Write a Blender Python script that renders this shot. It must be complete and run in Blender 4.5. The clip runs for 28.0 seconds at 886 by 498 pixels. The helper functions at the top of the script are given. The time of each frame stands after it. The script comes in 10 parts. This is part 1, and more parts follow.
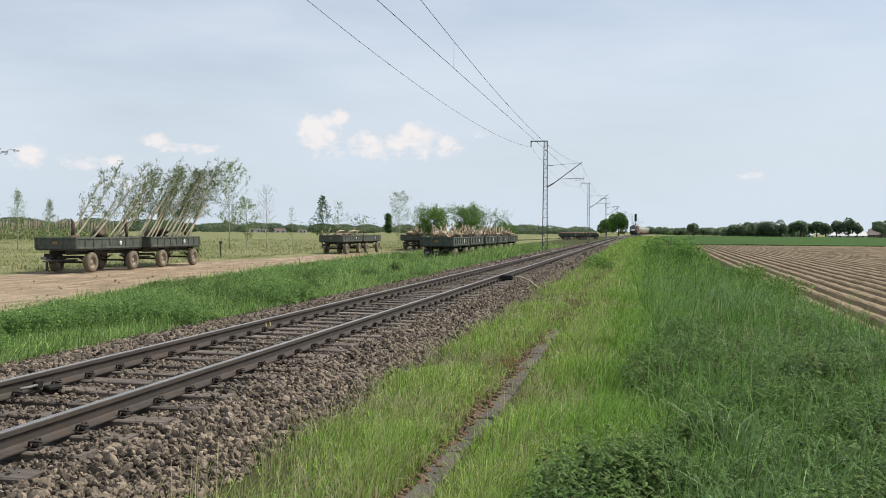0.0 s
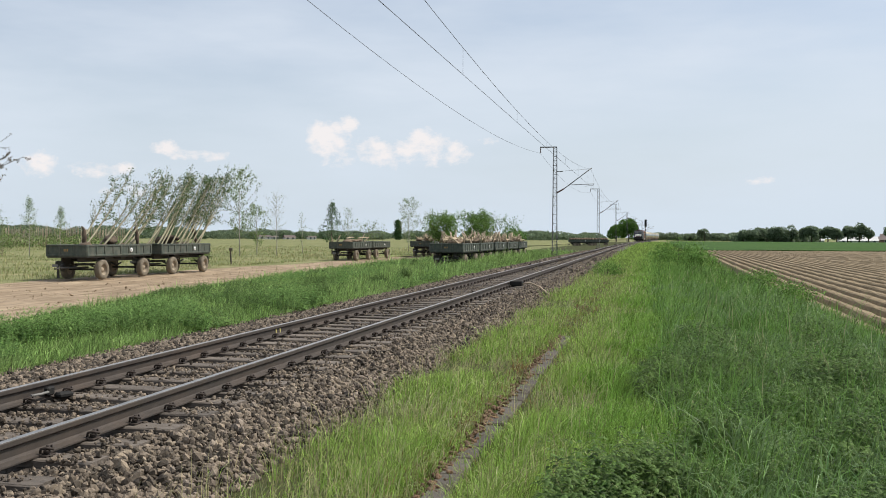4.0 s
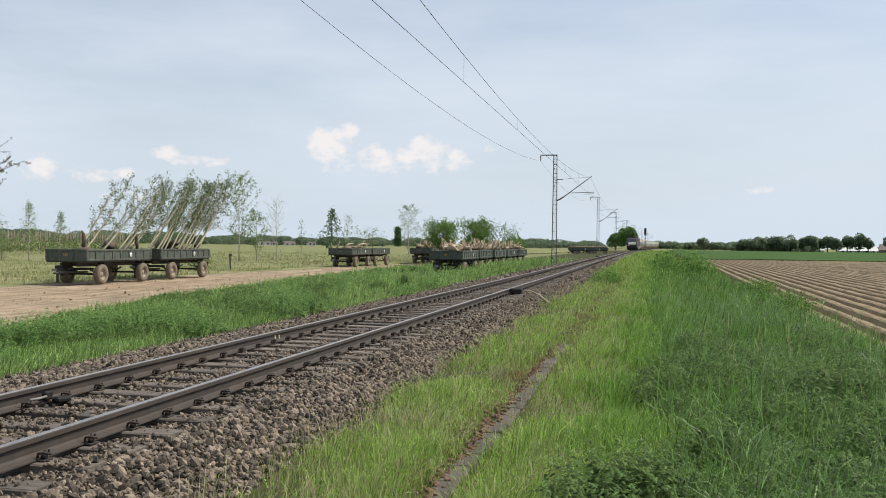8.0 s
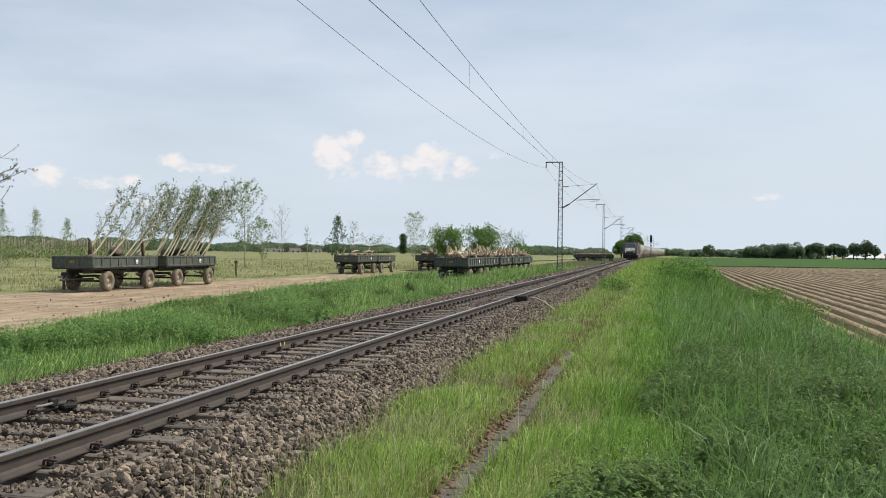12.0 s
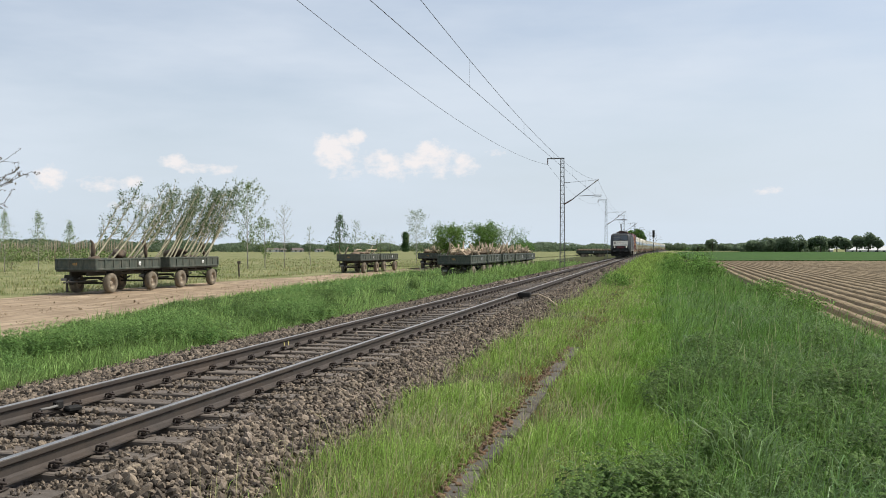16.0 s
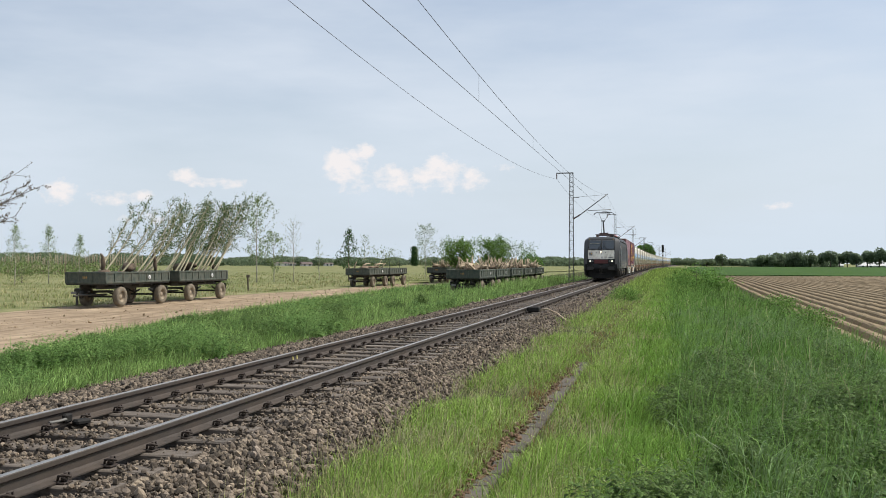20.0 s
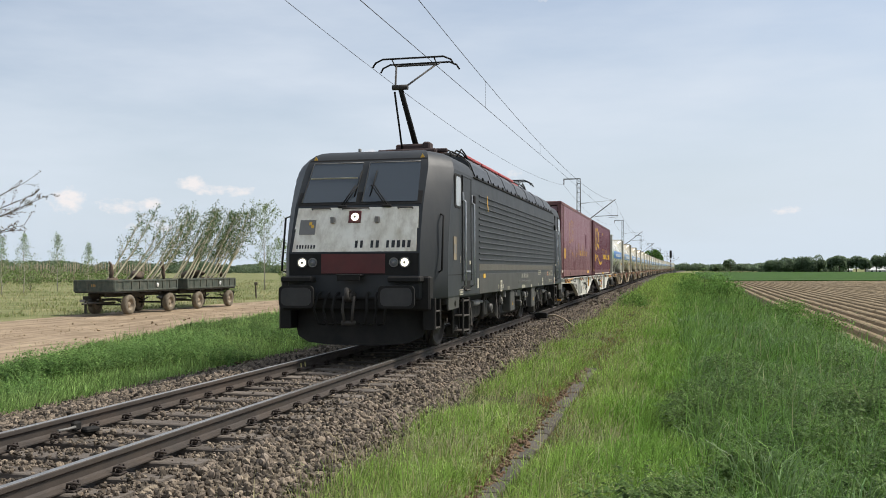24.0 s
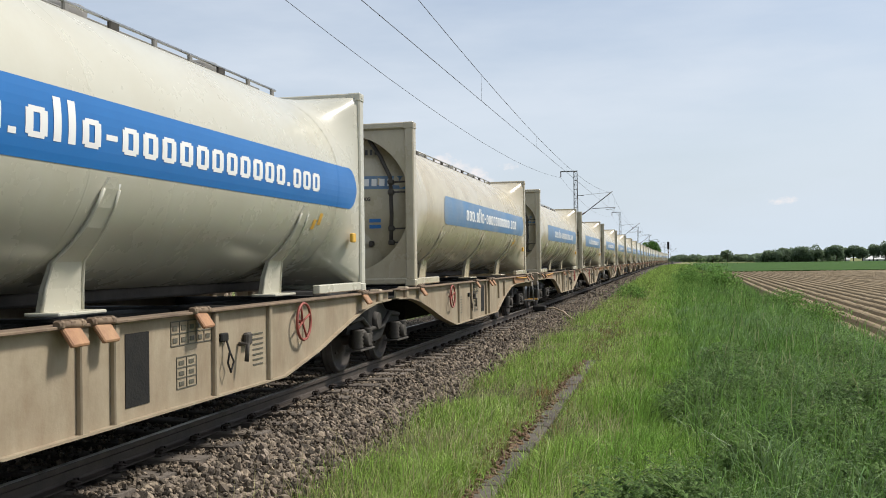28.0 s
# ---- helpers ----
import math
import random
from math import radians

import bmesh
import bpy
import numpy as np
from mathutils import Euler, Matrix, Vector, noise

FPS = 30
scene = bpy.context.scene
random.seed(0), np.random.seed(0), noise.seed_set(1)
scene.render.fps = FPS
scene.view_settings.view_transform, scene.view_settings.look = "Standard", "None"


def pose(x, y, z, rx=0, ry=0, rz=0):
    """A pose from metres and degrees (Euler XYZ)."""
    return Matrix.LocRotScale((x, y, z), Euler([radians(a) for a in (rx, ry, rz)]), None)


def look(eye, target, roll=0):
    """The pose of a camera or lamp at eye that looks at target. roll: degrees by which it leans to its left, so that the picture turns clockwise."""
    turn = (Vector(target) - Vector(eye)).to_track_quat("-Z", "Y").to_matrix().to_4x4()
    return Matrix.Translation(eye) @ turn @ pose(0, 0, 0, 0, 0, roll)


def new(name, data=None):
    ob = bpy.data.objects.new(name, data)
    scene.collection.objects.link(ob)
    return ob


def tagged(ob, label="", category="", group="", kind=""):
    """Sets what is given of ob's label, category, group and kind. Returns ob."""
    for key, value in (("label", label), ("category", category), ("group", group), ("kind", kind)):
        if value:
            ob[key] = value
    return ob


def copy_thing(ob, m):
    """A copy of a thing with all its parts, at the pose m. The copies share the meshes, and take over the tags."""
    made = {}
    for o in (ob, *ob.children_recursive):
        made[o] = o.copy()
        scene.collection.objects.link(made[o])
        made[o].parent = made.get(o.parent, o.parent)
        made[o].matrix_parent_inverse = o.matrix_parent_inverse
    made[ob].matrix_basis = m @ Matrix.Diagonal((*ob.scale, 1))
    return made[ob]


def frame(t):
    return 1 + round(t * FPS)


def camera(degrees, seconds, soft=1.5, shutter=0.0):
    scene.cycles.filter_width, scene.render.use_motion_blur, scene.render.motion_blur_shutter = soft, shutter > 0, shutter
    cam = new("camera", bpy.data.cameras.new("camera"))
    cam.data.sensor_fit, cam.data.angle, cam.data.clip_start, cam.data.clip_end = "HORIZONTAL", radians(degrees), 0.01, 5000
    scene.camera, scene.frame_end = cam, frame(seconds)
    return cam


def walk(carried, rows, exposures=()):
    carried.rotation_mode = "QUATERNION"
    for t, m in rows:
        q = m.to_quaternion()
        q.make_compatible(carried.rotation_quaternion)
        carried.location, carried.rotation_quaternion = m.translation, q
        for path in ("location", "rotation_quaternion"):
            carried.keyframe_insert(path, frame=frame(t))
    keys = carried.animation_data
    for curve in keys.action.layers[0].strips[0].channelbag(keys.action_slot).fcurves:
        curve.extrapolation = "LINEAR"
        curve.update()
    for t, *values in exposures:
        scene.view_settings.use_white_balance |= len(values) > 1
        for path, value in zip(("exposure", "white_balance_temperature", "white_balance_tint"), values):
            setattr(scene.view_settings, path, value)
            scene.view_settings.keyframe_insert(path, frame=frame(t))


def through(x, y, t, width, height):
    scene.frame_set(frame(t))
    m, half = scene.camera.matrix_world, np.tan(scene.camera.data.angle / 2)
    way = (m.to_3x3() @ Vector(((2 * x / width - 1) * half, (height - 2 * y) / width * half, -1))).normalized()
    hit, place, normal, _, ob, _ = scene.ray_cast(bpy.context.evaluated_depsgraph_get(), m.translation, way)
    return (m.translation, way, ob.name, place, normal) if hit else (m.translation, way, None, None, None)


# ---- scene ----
cam = camera(49.32, 28.0, soft=0.95)
EYE = Vector((0.0, 0.0, 1.504))


def aim(yaw, pitch, roll):
    """Camera pose: degrees left of the track, above the horizon, and lean."""
    a, b = radians(yaw), radians(pitch)
    way = Vector((-math.sin(a) * math.cos(b), math.cos(a) * math.cos(b), math.sin(b)))
    return look(EYE, EYE + way, roll)


# seconds, yaw, pitch, roll of the hand-held camera, which stands in one place
AIMS = [
    (0, 11.416, -1.136, 0.452), (0.5, 11.538, -0.947, 0.412), (1, 11.724, -0.932, 0.444), (1.5, 11.944, -1.001, 0.425),
    (2, 11.995, -0.852, 0.285), (2.5, 11.967, -0.655, 0.357), (3, 12.023, -0.700, 0.371), (3.5, 12.085, -0.717, 0.259),
    (5.5, 11.631, -0.943, 0.530), (6, 11.744, -0.746, 0.589), (6.5, 11.918, -0.424, 0.620), (7, 11.996, -0.324, 0.549),
    (7.5, 11.992, -0.327, 0.611), (8, 11.974, -0.344, 0.696), (8.5, 11.992, -0.311, 0.658), (9, 12.027, -0.344, 0.695),
    (9.5, 12.048, -0.372, 0.714), (10, 12.088, -0.187, 0.660), (10.5, 12.214, -0.010, 0.635), (11, 12.318, 0.091, 0.636),
    (11.5, 12.305, 0.083, 0.685), (12, 12.305, 0.074, 0.708), (12.5, 12.301, 0.070, 0.745), (14.5, 12.460, 0.001, 0.503),
    (15, 12.499, -0.187, 0.367), (15.5, 12.506, -0.209, 0.166), (16, 12.453, -0.064, -0.035), (16.5, 12.375, -0.013, 0.033),
    (17, 12.360, 0.118, 0.132), (17.5, 12.545, 0.428, 0.190), (18, 12.700, 0.670, 0.231), (18.5, 12.738, 0.714, 0.311),
    (19, 12.862, 0.709, 0.186), (19.5, 12.934, 0.764, 0.188), (20, 12.980, 0.787, 0.105), (20.5, 12.990, 0.797, 0.159),
    (21, 13.034, 0.821, 0.224), (21.5, 13.183, 0.791, 0.212), (23.5, 13.380, 1.126, 0.008), (24, 13.423, 1.173, -0.158),
    (24.5, 13.458, 1.301, -0.360), (25, 13.548, 1.208, -0.200), (25.5, 13.533, 1.159, -0.150), (26, 13.444, 1.028, -0.350),
    (26.5, 13.398, 0.821, -0.350), (27, 13.401, 0.899, -0.500), (27.5, 13.449, 0.914, -0.550), (28, 13.284, 0.810, -0.800)]
walk(cam, [(t, aim(a, b, c)) for t, a, b, c in AIMS], [(0.0, 0.02), (24.0, 0.02), (24.7, 0.14), (25.2, 0.18), (25.6, 0.14), (26.2, 0.09), (27.0, 0.05), (28.0, 0.03)])

# ---- light ----
SUN_FROM = Vector((0.74, 0.38, 1.05)).normalized()
world = bpy.data.worlds.new("sky")
scene.world = world
world.use_nodes = True
wn, wl = world.node_tree.nodes, world.node_tree.links
wn.clear()


def wnode(kind, **values):
    n = wn.new(kind)
    for key, v in values.items():
        n.inputs[key].default_value = v
    return n


def wmath(op, a, b=None, clamp=False):
    n = wn.new("ShaderNodeMath")
    n.operation, n.use_clamp = op, clamp
    for k, v in enumerate((a, b)):
        if v is None:
            continue
        if isinstance(v, (int, float)):
            n.inputs[k].default_value = v
        else:
            wl.new(v, n.inputs[k])
    return n.outputs[0]


sky = wn.new("ShaderNodeTexSky")
sky.sky_type, sky.sun_disc = "NISHITA", False
sky.sun_elevation = math.asin(SUN_FROM.z)
sky.sun_rotation = math.atan2(SUN_FROM.x, SUN_FROM.y)
sky.air_density, sky.dust_density, sky.ozone_density = 1.0, 2.0, 1.5
coords = wn.new("ShaderNodeTexCoord")
split = wn.new("ShaderNodeSeparateXYZ")
wl.new(coords.outputs["Generated"], split.inputs[0])
dx, dy, dz = split.outputs
# thin high haze, drawn out sideways
high = wn.new("ShaderNodeMapping")
high.inputs["Scale"].default_value = (1.6, 1.6, 7.0)
high.inputs["Rotation"].default_value = (0.12, 0.05, 0.5)
wl.new(coords.outputs["Generated"], high.inputs[0])
veil = wnode("ShaderNodeTexNoise", Scale=1.7, Detail=5.0, Roughness=0.55)
wl.new(high.outputs[0], veil.inputs["Vector"])
veil_amount = wmath("MULTIPLY_ADD", veil.outputs[0], 2.2)
veil_amount.node.inputs[2].default_value = -0.45
veil_amount.node.use_clamp = True
# low heaped clouds over the left horizon
puff = wnode("ShaderNodeTexNoise", Scale=44.0, Detail=8.0, Roughness=0.66)
low = wn.new("ShaderNodeMapping")
low.inputs["Scale"].default_value = (1.0, 1.0, 1.5)
wl.new(coords.outputs["Generated"], low.inputs[0])
wl.new(low.outputs[0], puff.inputs["Vector"])


def bank(azimuth, elevation, wide, tall, gain):
    """A heap of cloud: a soft window on the noise, azimuth in degrees left of the track."""
    a = radians(azimuth)
    side = wmath("MULTIPLY_ADD", dx, math.cos(a))
    rest = wmath("MULTIPLY", dy, math.sin(a))
    wl.new(rest, side.node.inputs[2])
    u = wmath("POWER", wmath("ABSOLUTE", wmath("DIVIDE", side, math.tan(radians(wide)))), 2.0)
    v = wmath("POWER", wmath("ABSOLUTE", wmath("DIVIDE", wmath("SUBTRACT", dz, math.sin(radians(elevation))), math.sin(radians(tall)))), 2.0)
    window = wmath("SUBTRACT", 1.0, wmath("ADD", u, v), True)
    ahead = wmath("GREATER_THAN", dy, 0.0)
    return wmath("MULTIPLY", wmath("MULTIPLY", window, ahead), gain)


heaps = None
for spec in ((18.8, 5.65, 2.2, 1.7, 0.60), (17.6, 6.55, 1.0, 0.9, 0.55), (16.2, 5.25, 2.2, 1.1, 0.55), (13.3, 5.25, 2.8, 1.6, 0.62), (11.2, 4.85, 1.5, 1.2, 0.56), (15.5, 4.55, 6.0, 1.0, 0.46), (28.0, 4.95, 1.3, 0.8, 0.58),
             (26.2, 4.55, 2.8, 0.6, 0.54), (34.8, 3.85, 1.8, 1.1, 0.60), (31.8, 3.55, 3.2, 0.8, 0.54), (30.3, 3.75, 0.9, 0.8, 0.54), (30.0, 2.5, 3.4, 0.6, 0.44), (9.0, 5.6, 2.0, 0.5, 0.38), (-6.0, 3.2, 2.4, 0.5, 0.42), (9.2, 16.2, 5.5, 1.6, 0.36)):
    h = bank(*spec)
    heaps = h if heaps is None else wmath("MAXIMUM", heaps, h)
heap_amount = wmath("MULTIPLY", wmath("SUBTRACT", wmath("ADD", heaps, puff.outputs[0]), 0.86, True), 4.4, True)
cover = wn.new("ShaderNodeMixRGB")
cover.inputs["Color2"].default_value = (5.75, 6.3, 7.05, 1)
base_cover = wmath("MULTIPLY_ADD", veil_amount, 0.54)
base_cover.node.inputs[2].default_value = 0.23
# the haze thickens towards the horizon
low_haze = wmath("MULTIPLY", wmath("SUBTRACT", 1.0, wmath("MULTIPLY", wmath("ABSOLUTE", dz), 4.5), True), 0.30)
wl.new(wmath("ADD", base_cover, low_haze, True), cover.inputs["Fac"])
wl.new(sky.outputs[0], cover.inputs["Color1"])
horizon = wn.new("ShaderNodeMixRGB")
horizon.inputs["Color2"].default_value = (5.10, 5.85, 6.6, 1)
wl.new(wmath("MULTIPLY", wmath("SUBTRACT", 1.0, wmath("MULTIPLY", wmath("ABSOLUTE", dz), 5.5), True), 0.85), horizon.inputs["Fac"])
wl.new(cover.outputs[0], horizon.inputs["Color1"])
lit = wn.new("ShaderNodeMixRGB")
lit.inputs["Color2"].default_value = (7.6, 7.1, 6.95, 1)
wl.new(wmath("MULTIPLY", heap_amount, 0.8), lit.inputs["Fac"])
wl.new(horizon.outputs[0], lit.inputs["Color1"])
back = wnode("ShaderNodeBackground", Strength=0.125)
wl.new(lit.outputs[0], back.inputs["Color"])
wout = wn.new("ShaderNodeOutputWorld")
wl.new(back.outputs[0], wout.inputs["Surface"])

sun = new("sun", bpy.data.lights.new("sun", "SUN"))
sun.data.energy, sun.data.angle, sun.data.color = 4.6, radians(9), (1.0, 0.95, 0.87)
sun.matrix_world = look(SUN_FROM * 100, (0, 0, 0))
scene.view_settings.exposure = 0.0

# ---- materials ----
def material(name, c1, c2=None, scale=6.0, rough=0.7, metal=0.0, dirt=None, dirt_amt=0.5, dirt_scale=0.7, bump=0.15,
             bump_scale=40.0, rand="", rand_amt=0.25, streak=0.0, glow=0.0, spec=0.5, stretch=None, tint=None):
    """Base colour mixed at two scales, with dirt, relief and optional variation from piece to piece."""
    m = bpy.data.materials.new(name)
    m.use_nodes = True
    n, l = m.node_tree.nodes, m.node_tree.links
    b = n["Principled BSDF"]
    co = n.new("ShaderNodeTexCoord")
    mp = n.new("ShaderNodeMapping")
    l.new(co.outputs["Object"], mp.inputs[0])
    if stretch:
        mp.inputs["Scale"].default_value = stretch
    grain = n.new("ShaderNodeTexNoise")
    grain.inputs["Scale"].default_value, grain.inputs["Detail"].default_value = scale, 6.0
    grain.inputs["Roughness"].default_value = 0.65
    l.new(mp.outputs[0], grain.inputs["Vector"])
    ramp = n.new("ShaderNodeMapRange")
    ramp.inputs["From Min"].default_value, ramp.inputs["From Max"].default_value = 0.32, 0.68
    l.new(grain.outputs[0], ramp.inputs["Value"])
    mix = n.new("ShaderNodeMixRGB")
    mix.inputs[1].default_value = (*c1, 1)
    mix.inputs[2].default_value = (*(c2 or [v * 0.8 for v in c1]), 1)
    l.new(ramp.outputs[0], mix.inputs[0])
    out = mix.outputs[0]
    if dirt:
        dm = n.new("ShaderNodeMapping")
        dm.inputs["Scale"].default_value = (1, 1, 1 - streak * 0.93) if streak else (1, 1, 1)
        l.new(co.outputs["Object"], dm.inputs[0])
        dn = n.new("ShaderNodeTexNoise")
        dn.inputs["Scale"].default_value, dn.inputs["Detail"].default_value = dirt_scale * (4 if streak else 1), 8.0
        dn.inputs["Roughness"].default_value = 0.7
        l.new(dm.outputs[0], dn.inputs["Vector"])
        dr = n.new("ShaderNodeMapRange")
        dr.inputs["From Min"].default_value, dr.inputs["From Max"].default_value = 0.42, 0.72
        dr.inputs["To Max"].default_value = dirt_amt
        l.new(dn.outputs[0], dr.inputs["Value"])
        dx_ = n.new("ShaderNodeMixRGB")
        dx_.inputs[2].default_value = (*dirt, 1)
        l.new(dr.outputs[0], dx_.inputs[0])
        l.new(out, dx_.inputs[1])
        out = dx_.outputs[0]
    if rand:
        if rand == "island":
            source = n.new("ShaderNodeNewGeometry").outputs["Random Per Island"]
        else:
            source = n.new("ShaderNodeObjectInfo").outputs["Random"]
        if tint:
            k1 = n.new("ShaderNodeMath")
            k1.operation = "MULTIPLY"
            k1.inputs[1].default_value = 17.3
            l.new(source, k1.inputs[0])
            k2 = n.new("ShaderNodeMath")
            k2.operation = "FRACT"
            l.new(k1.outputs[0], k2.inputs[0])
            tm = n.new("ShaderNodeMixRGB")
            tm.inputs[2].default_value = (*tint, 1)
            l.new(k2.outputs[0], tm.inputs[0])
            l.new(out, tm.inputs[1])
            out = tm.outputs[0]
        hs = n.new("ShaderNodeHueSaturation")
        vr = n.new("ShaderNodeMapRange")
        vr.inputs["To Min"].default_value, vr.inputs["To Max"].default_value = 1 - rand_amt, 1 + rand_amt
        l.new(source, vr.inputs["Value"])
        l.new(vr.outputs[0], hs.inputs["Value"])
        l.new(out, hs.inputs["Color"])
        out = hs.outputs[0]
    l.new(out, b.inputs["Base Color"])
    rr = n.new("ShaderNodeMapRange")
    rr.inputs["To Min"].default_value, rr.inputs["To Max"].default_value = max(0.03, rough - 0.12), min(1, rough + 0.1)
    l.new(grain.outputs[0], rr.inputs["Value"])
    l.new(rr.outputs[0], b.inputs["Roughness"])
    b.inputs["Metallic"].default_value = metal
    b.inputs["Specular IOR Level"].default_value = spec
    if glow:
        b.inputs["Emission Color"].default_value = (*c1, 1)
        b.inputs["Emission Strength"].default_value = glow
    if bump:
        bn = n.new("ShaderNodeTexNoise")
        bn.inputs["Scale"].default_value, bn.inputs["Detail"].default_value = bump_scale, 4.0
        l.new(mp.outputs[0], bn.inputs["Vector"])
        bb = n.new("ShaderNodeBump")
        bb.inputs["Strength"].default_value, bb.inputs["Distance"].default_value = bump, 0.02
        l.new(bn.outputs[0], bb.inputs["Height"])
        l.new(bb.outputs[0], b.inputs["Normal"])
    return m


def leafy(name, c1, c2, rough=0.7, through=0.28, rand_amt=0.35, patch=0.35):
    """Leaves and blades: colour from piece to piece and in broad patches, some light let through."""
    m = material(name, c1, c2, scale=patch, rough=rough, bump=0, rand="island", rand_amt=rand_amt)
    n, l = m.node_tree.nodes, m.node_tree.links
    b = n["Principled BSDF"]
    b.inputs["Specular IOR Level"].default_value = 0.12
    colour = b.inputs["Base Color"].links[0].from_socket
    t = n.new("ShaderNodeBsdfTranslucent")
    l.new(colour, t.inputs["Color"])
    mx = n.new("ShaderNodeMixShader")
    mx.inputs[0].default_value = through
    l.new(b.outputs[0], mx.inputs[1])
    l.new(t.outputs[0], mx.inputs[2])
    l.new(mx.outputs[0], n["Material Output"].inputs["Surface"])
    return m


# ---- mesh tools ----
class Shape:
    """Gathers the faces of one mesh."""

    def __init__(self):
        self.v, self.f, self.smooth = [], [], []

    def add(self, verts, faces, smooth=False):
        k = len(self.v)
        self.v += [tuple(p) for p in verts]
        self.f += [tuple(i + k for i in f) for f in faces]
        self.smooth += [smooth] * len(faces)
        return self

    def box(self, c, s, bevel=0.01, m=None):
        """A box with chamfered edges: centre, size, chamfer, and a turn m about its centre."""
        hx, hy, hz = (v / 2 for v in s)
        b = min(bevel, hx * 0.6, hy * 0.6, hz * 0.6)
        pts, index = [], {}
        for sx in (-1, 1):
            for sy in (-1, 1):
                for sz in (-1, 1):
                    for ax in range(3):
                        p = [sx * (hx - (ax != 0) * b), sy * (hy - (ax != 1) * b), sz * (hz - (ax != 2) * b)]
                        index[sx, sy, sz, ax] = len(pts)
                        pts.append(Vector(p))
        faces = []
        ring = ((-1, -1), (1, -1), (1, 1), (-1, 1))
        for ax in range(3):
            for s0 in (-1, 1):
                f = []
                for p, q in ring:
                    key = [0, 0, 0]
                    key[ax], key[(ax + 1) % 3], key[(ax + 2) % 3] = s0, p, q
                    f.append(index[(*key, ax)])
                faces.append(f if s0 > 0 else f[::-1])
        for ax in range(3):
            o1, o2 = (ax + 1) % 3, (ax + 2) % 3
            for s1 in (-1, 1):
                for s2 in (-1, 1):
                    k0, k1 = [0, 0, 0], [0, 0, 0]
                    k0[ax], k1[ax] = -1, 1
                    k0[o1] = k1[o1] = s1
                    k0[o2] = k1[o2] = s2
                    f = [index[(*k0, o1)], index[(*k1, o1)], index[(*k1, o2)], index[(*k0, o2)]]
                    faces.append(f if s1 * s2 > 0 else f[::-1])
        for sx in (-1, 1):
            for sy in (-1, 1):
                for sz in (-1, 1):
                    f = [index[sx, sy, sz, a] for a in range(3)]
                    faces.append(f if sx * sy * sz > 0 else f[::-1])
        m = m.to_3x3() if m else Matrix.Identity(3)
        c = Vector(c)
        return self.add([m @ p + c for p in pts], faces)

    def tube(self, path, r, n=8, closed=True, smooth=True):
        """A round bar along a path; r is one radius or one for each point."""
        path = [Vector(p) for p in path]
        radii = list(r) if isinstance(r, (list, tuple)) else [r] * len(path)
        verts, faces = [], []
        side = None
        for i, p in enumerate(path):
            d = (path[min(i + 1, len(path) - 1)] - path[max(i - 1, 0)]).normalized()
            if side is None:
                side = d.orthogonal().normalized()
            side = (side - d * side.dot(d)).normalized()
            up = d.cross(side)
            verts += [p + (side * math.cos(2 * math.pi * k / n) + up * math.sin(2 * math.pi * k / n)) * radii[i] for k in range(n)]
        for i in range(len(path) - 1):
            for k in range(n):
                a, b = i * n + k, i * n + (k + 1) % n
                faces.append((a, b, b + n, a + n))
        self.add(verts, faces, smooth)
        if closed:
            k = len(self.v) - len(verts)
            self.f += [tuple(range(k + n - 1, k - 1, -1)), tuple(range(k + len(verts) - n, k + len(verts)))]
            self.smooth += [False, False]
        return self

    def lathe(self, profile, n=24, m=None, smooth=True):
        """Turns (radius, height) pairs about z, then places the result with m."""
        m = m or Matrix.Identity(4)
        verts, faces = [], []
        for r, z in profile:
            verts += [m @ Vector((r * math.cos(2 * math.pi * k / n), r * math.sin(2 * math.pi * k / n), z)) for k in range(n)]
        for i in range(len(profile) - 1):
            for k in range(n):
                a, b = i * n + k, i * n + (k + 1) % n
                faces.append((a, b, b + n, a + n))
        return self.add(verts, faces, smooth)

    def slab(self, outline, axis, lo, hi):
        """A flat outline (pairs in the two other axes, in their order) drawn out along an axis from lo to hi."""
        o1, o2 = [k for k in range(3) if k != axis]
        verts = []
        for level in (lo, hi):
            for p, q in outline:
                w = [0, 0, 0]
                w[axis], w[o1], w[o2] = level, p, q
                verts.append(w)
        n = len(outline)
        faces = [tuple(range(n))[::-1], tuple(range(n, 2 * n))]
        faces += [(k, (k + 1) % n, (k + 1) % n + n, k + n) for k in range(n)]
        return self.add(verts, faces)

    def mesh(self, name):
        me = bpy.data.meshes.new(name)
        me.from_pydata(self.v, [], self.f)
        me.polygons.foreach_set("use_smooth", self.smooth)
        bm = bmesh.new()
        bm.from_mesh(me)
        bmesh.ops.recalc_face_normals(bm, faces=bm.faces)
        bm.to_mesh(me)
        bm.free()
        return me


def part(name, shape, mat, parent=None, label="", m=None):
    """Links a shape, or a mesh that is already made, as one object under a thing or a part."""
    me = shape.mesh(name) if isinstance(shape, Shape) else shape
    if mat and not me.materials:
        me.materials.append(mat)
    ob = new(name, me)
    ob.parent = parent
    if m:
        ob.matrix_basis = m
    if label:
        ob["label"] = label
    return ob


def thing(name, label, category, m=None, group="", kind=""):
    ob = tagged(new(name), label, category, group, kind)
    ob.empty_display_size = 0.2
    if m:
        ob.matrix_basis = m
    return ob


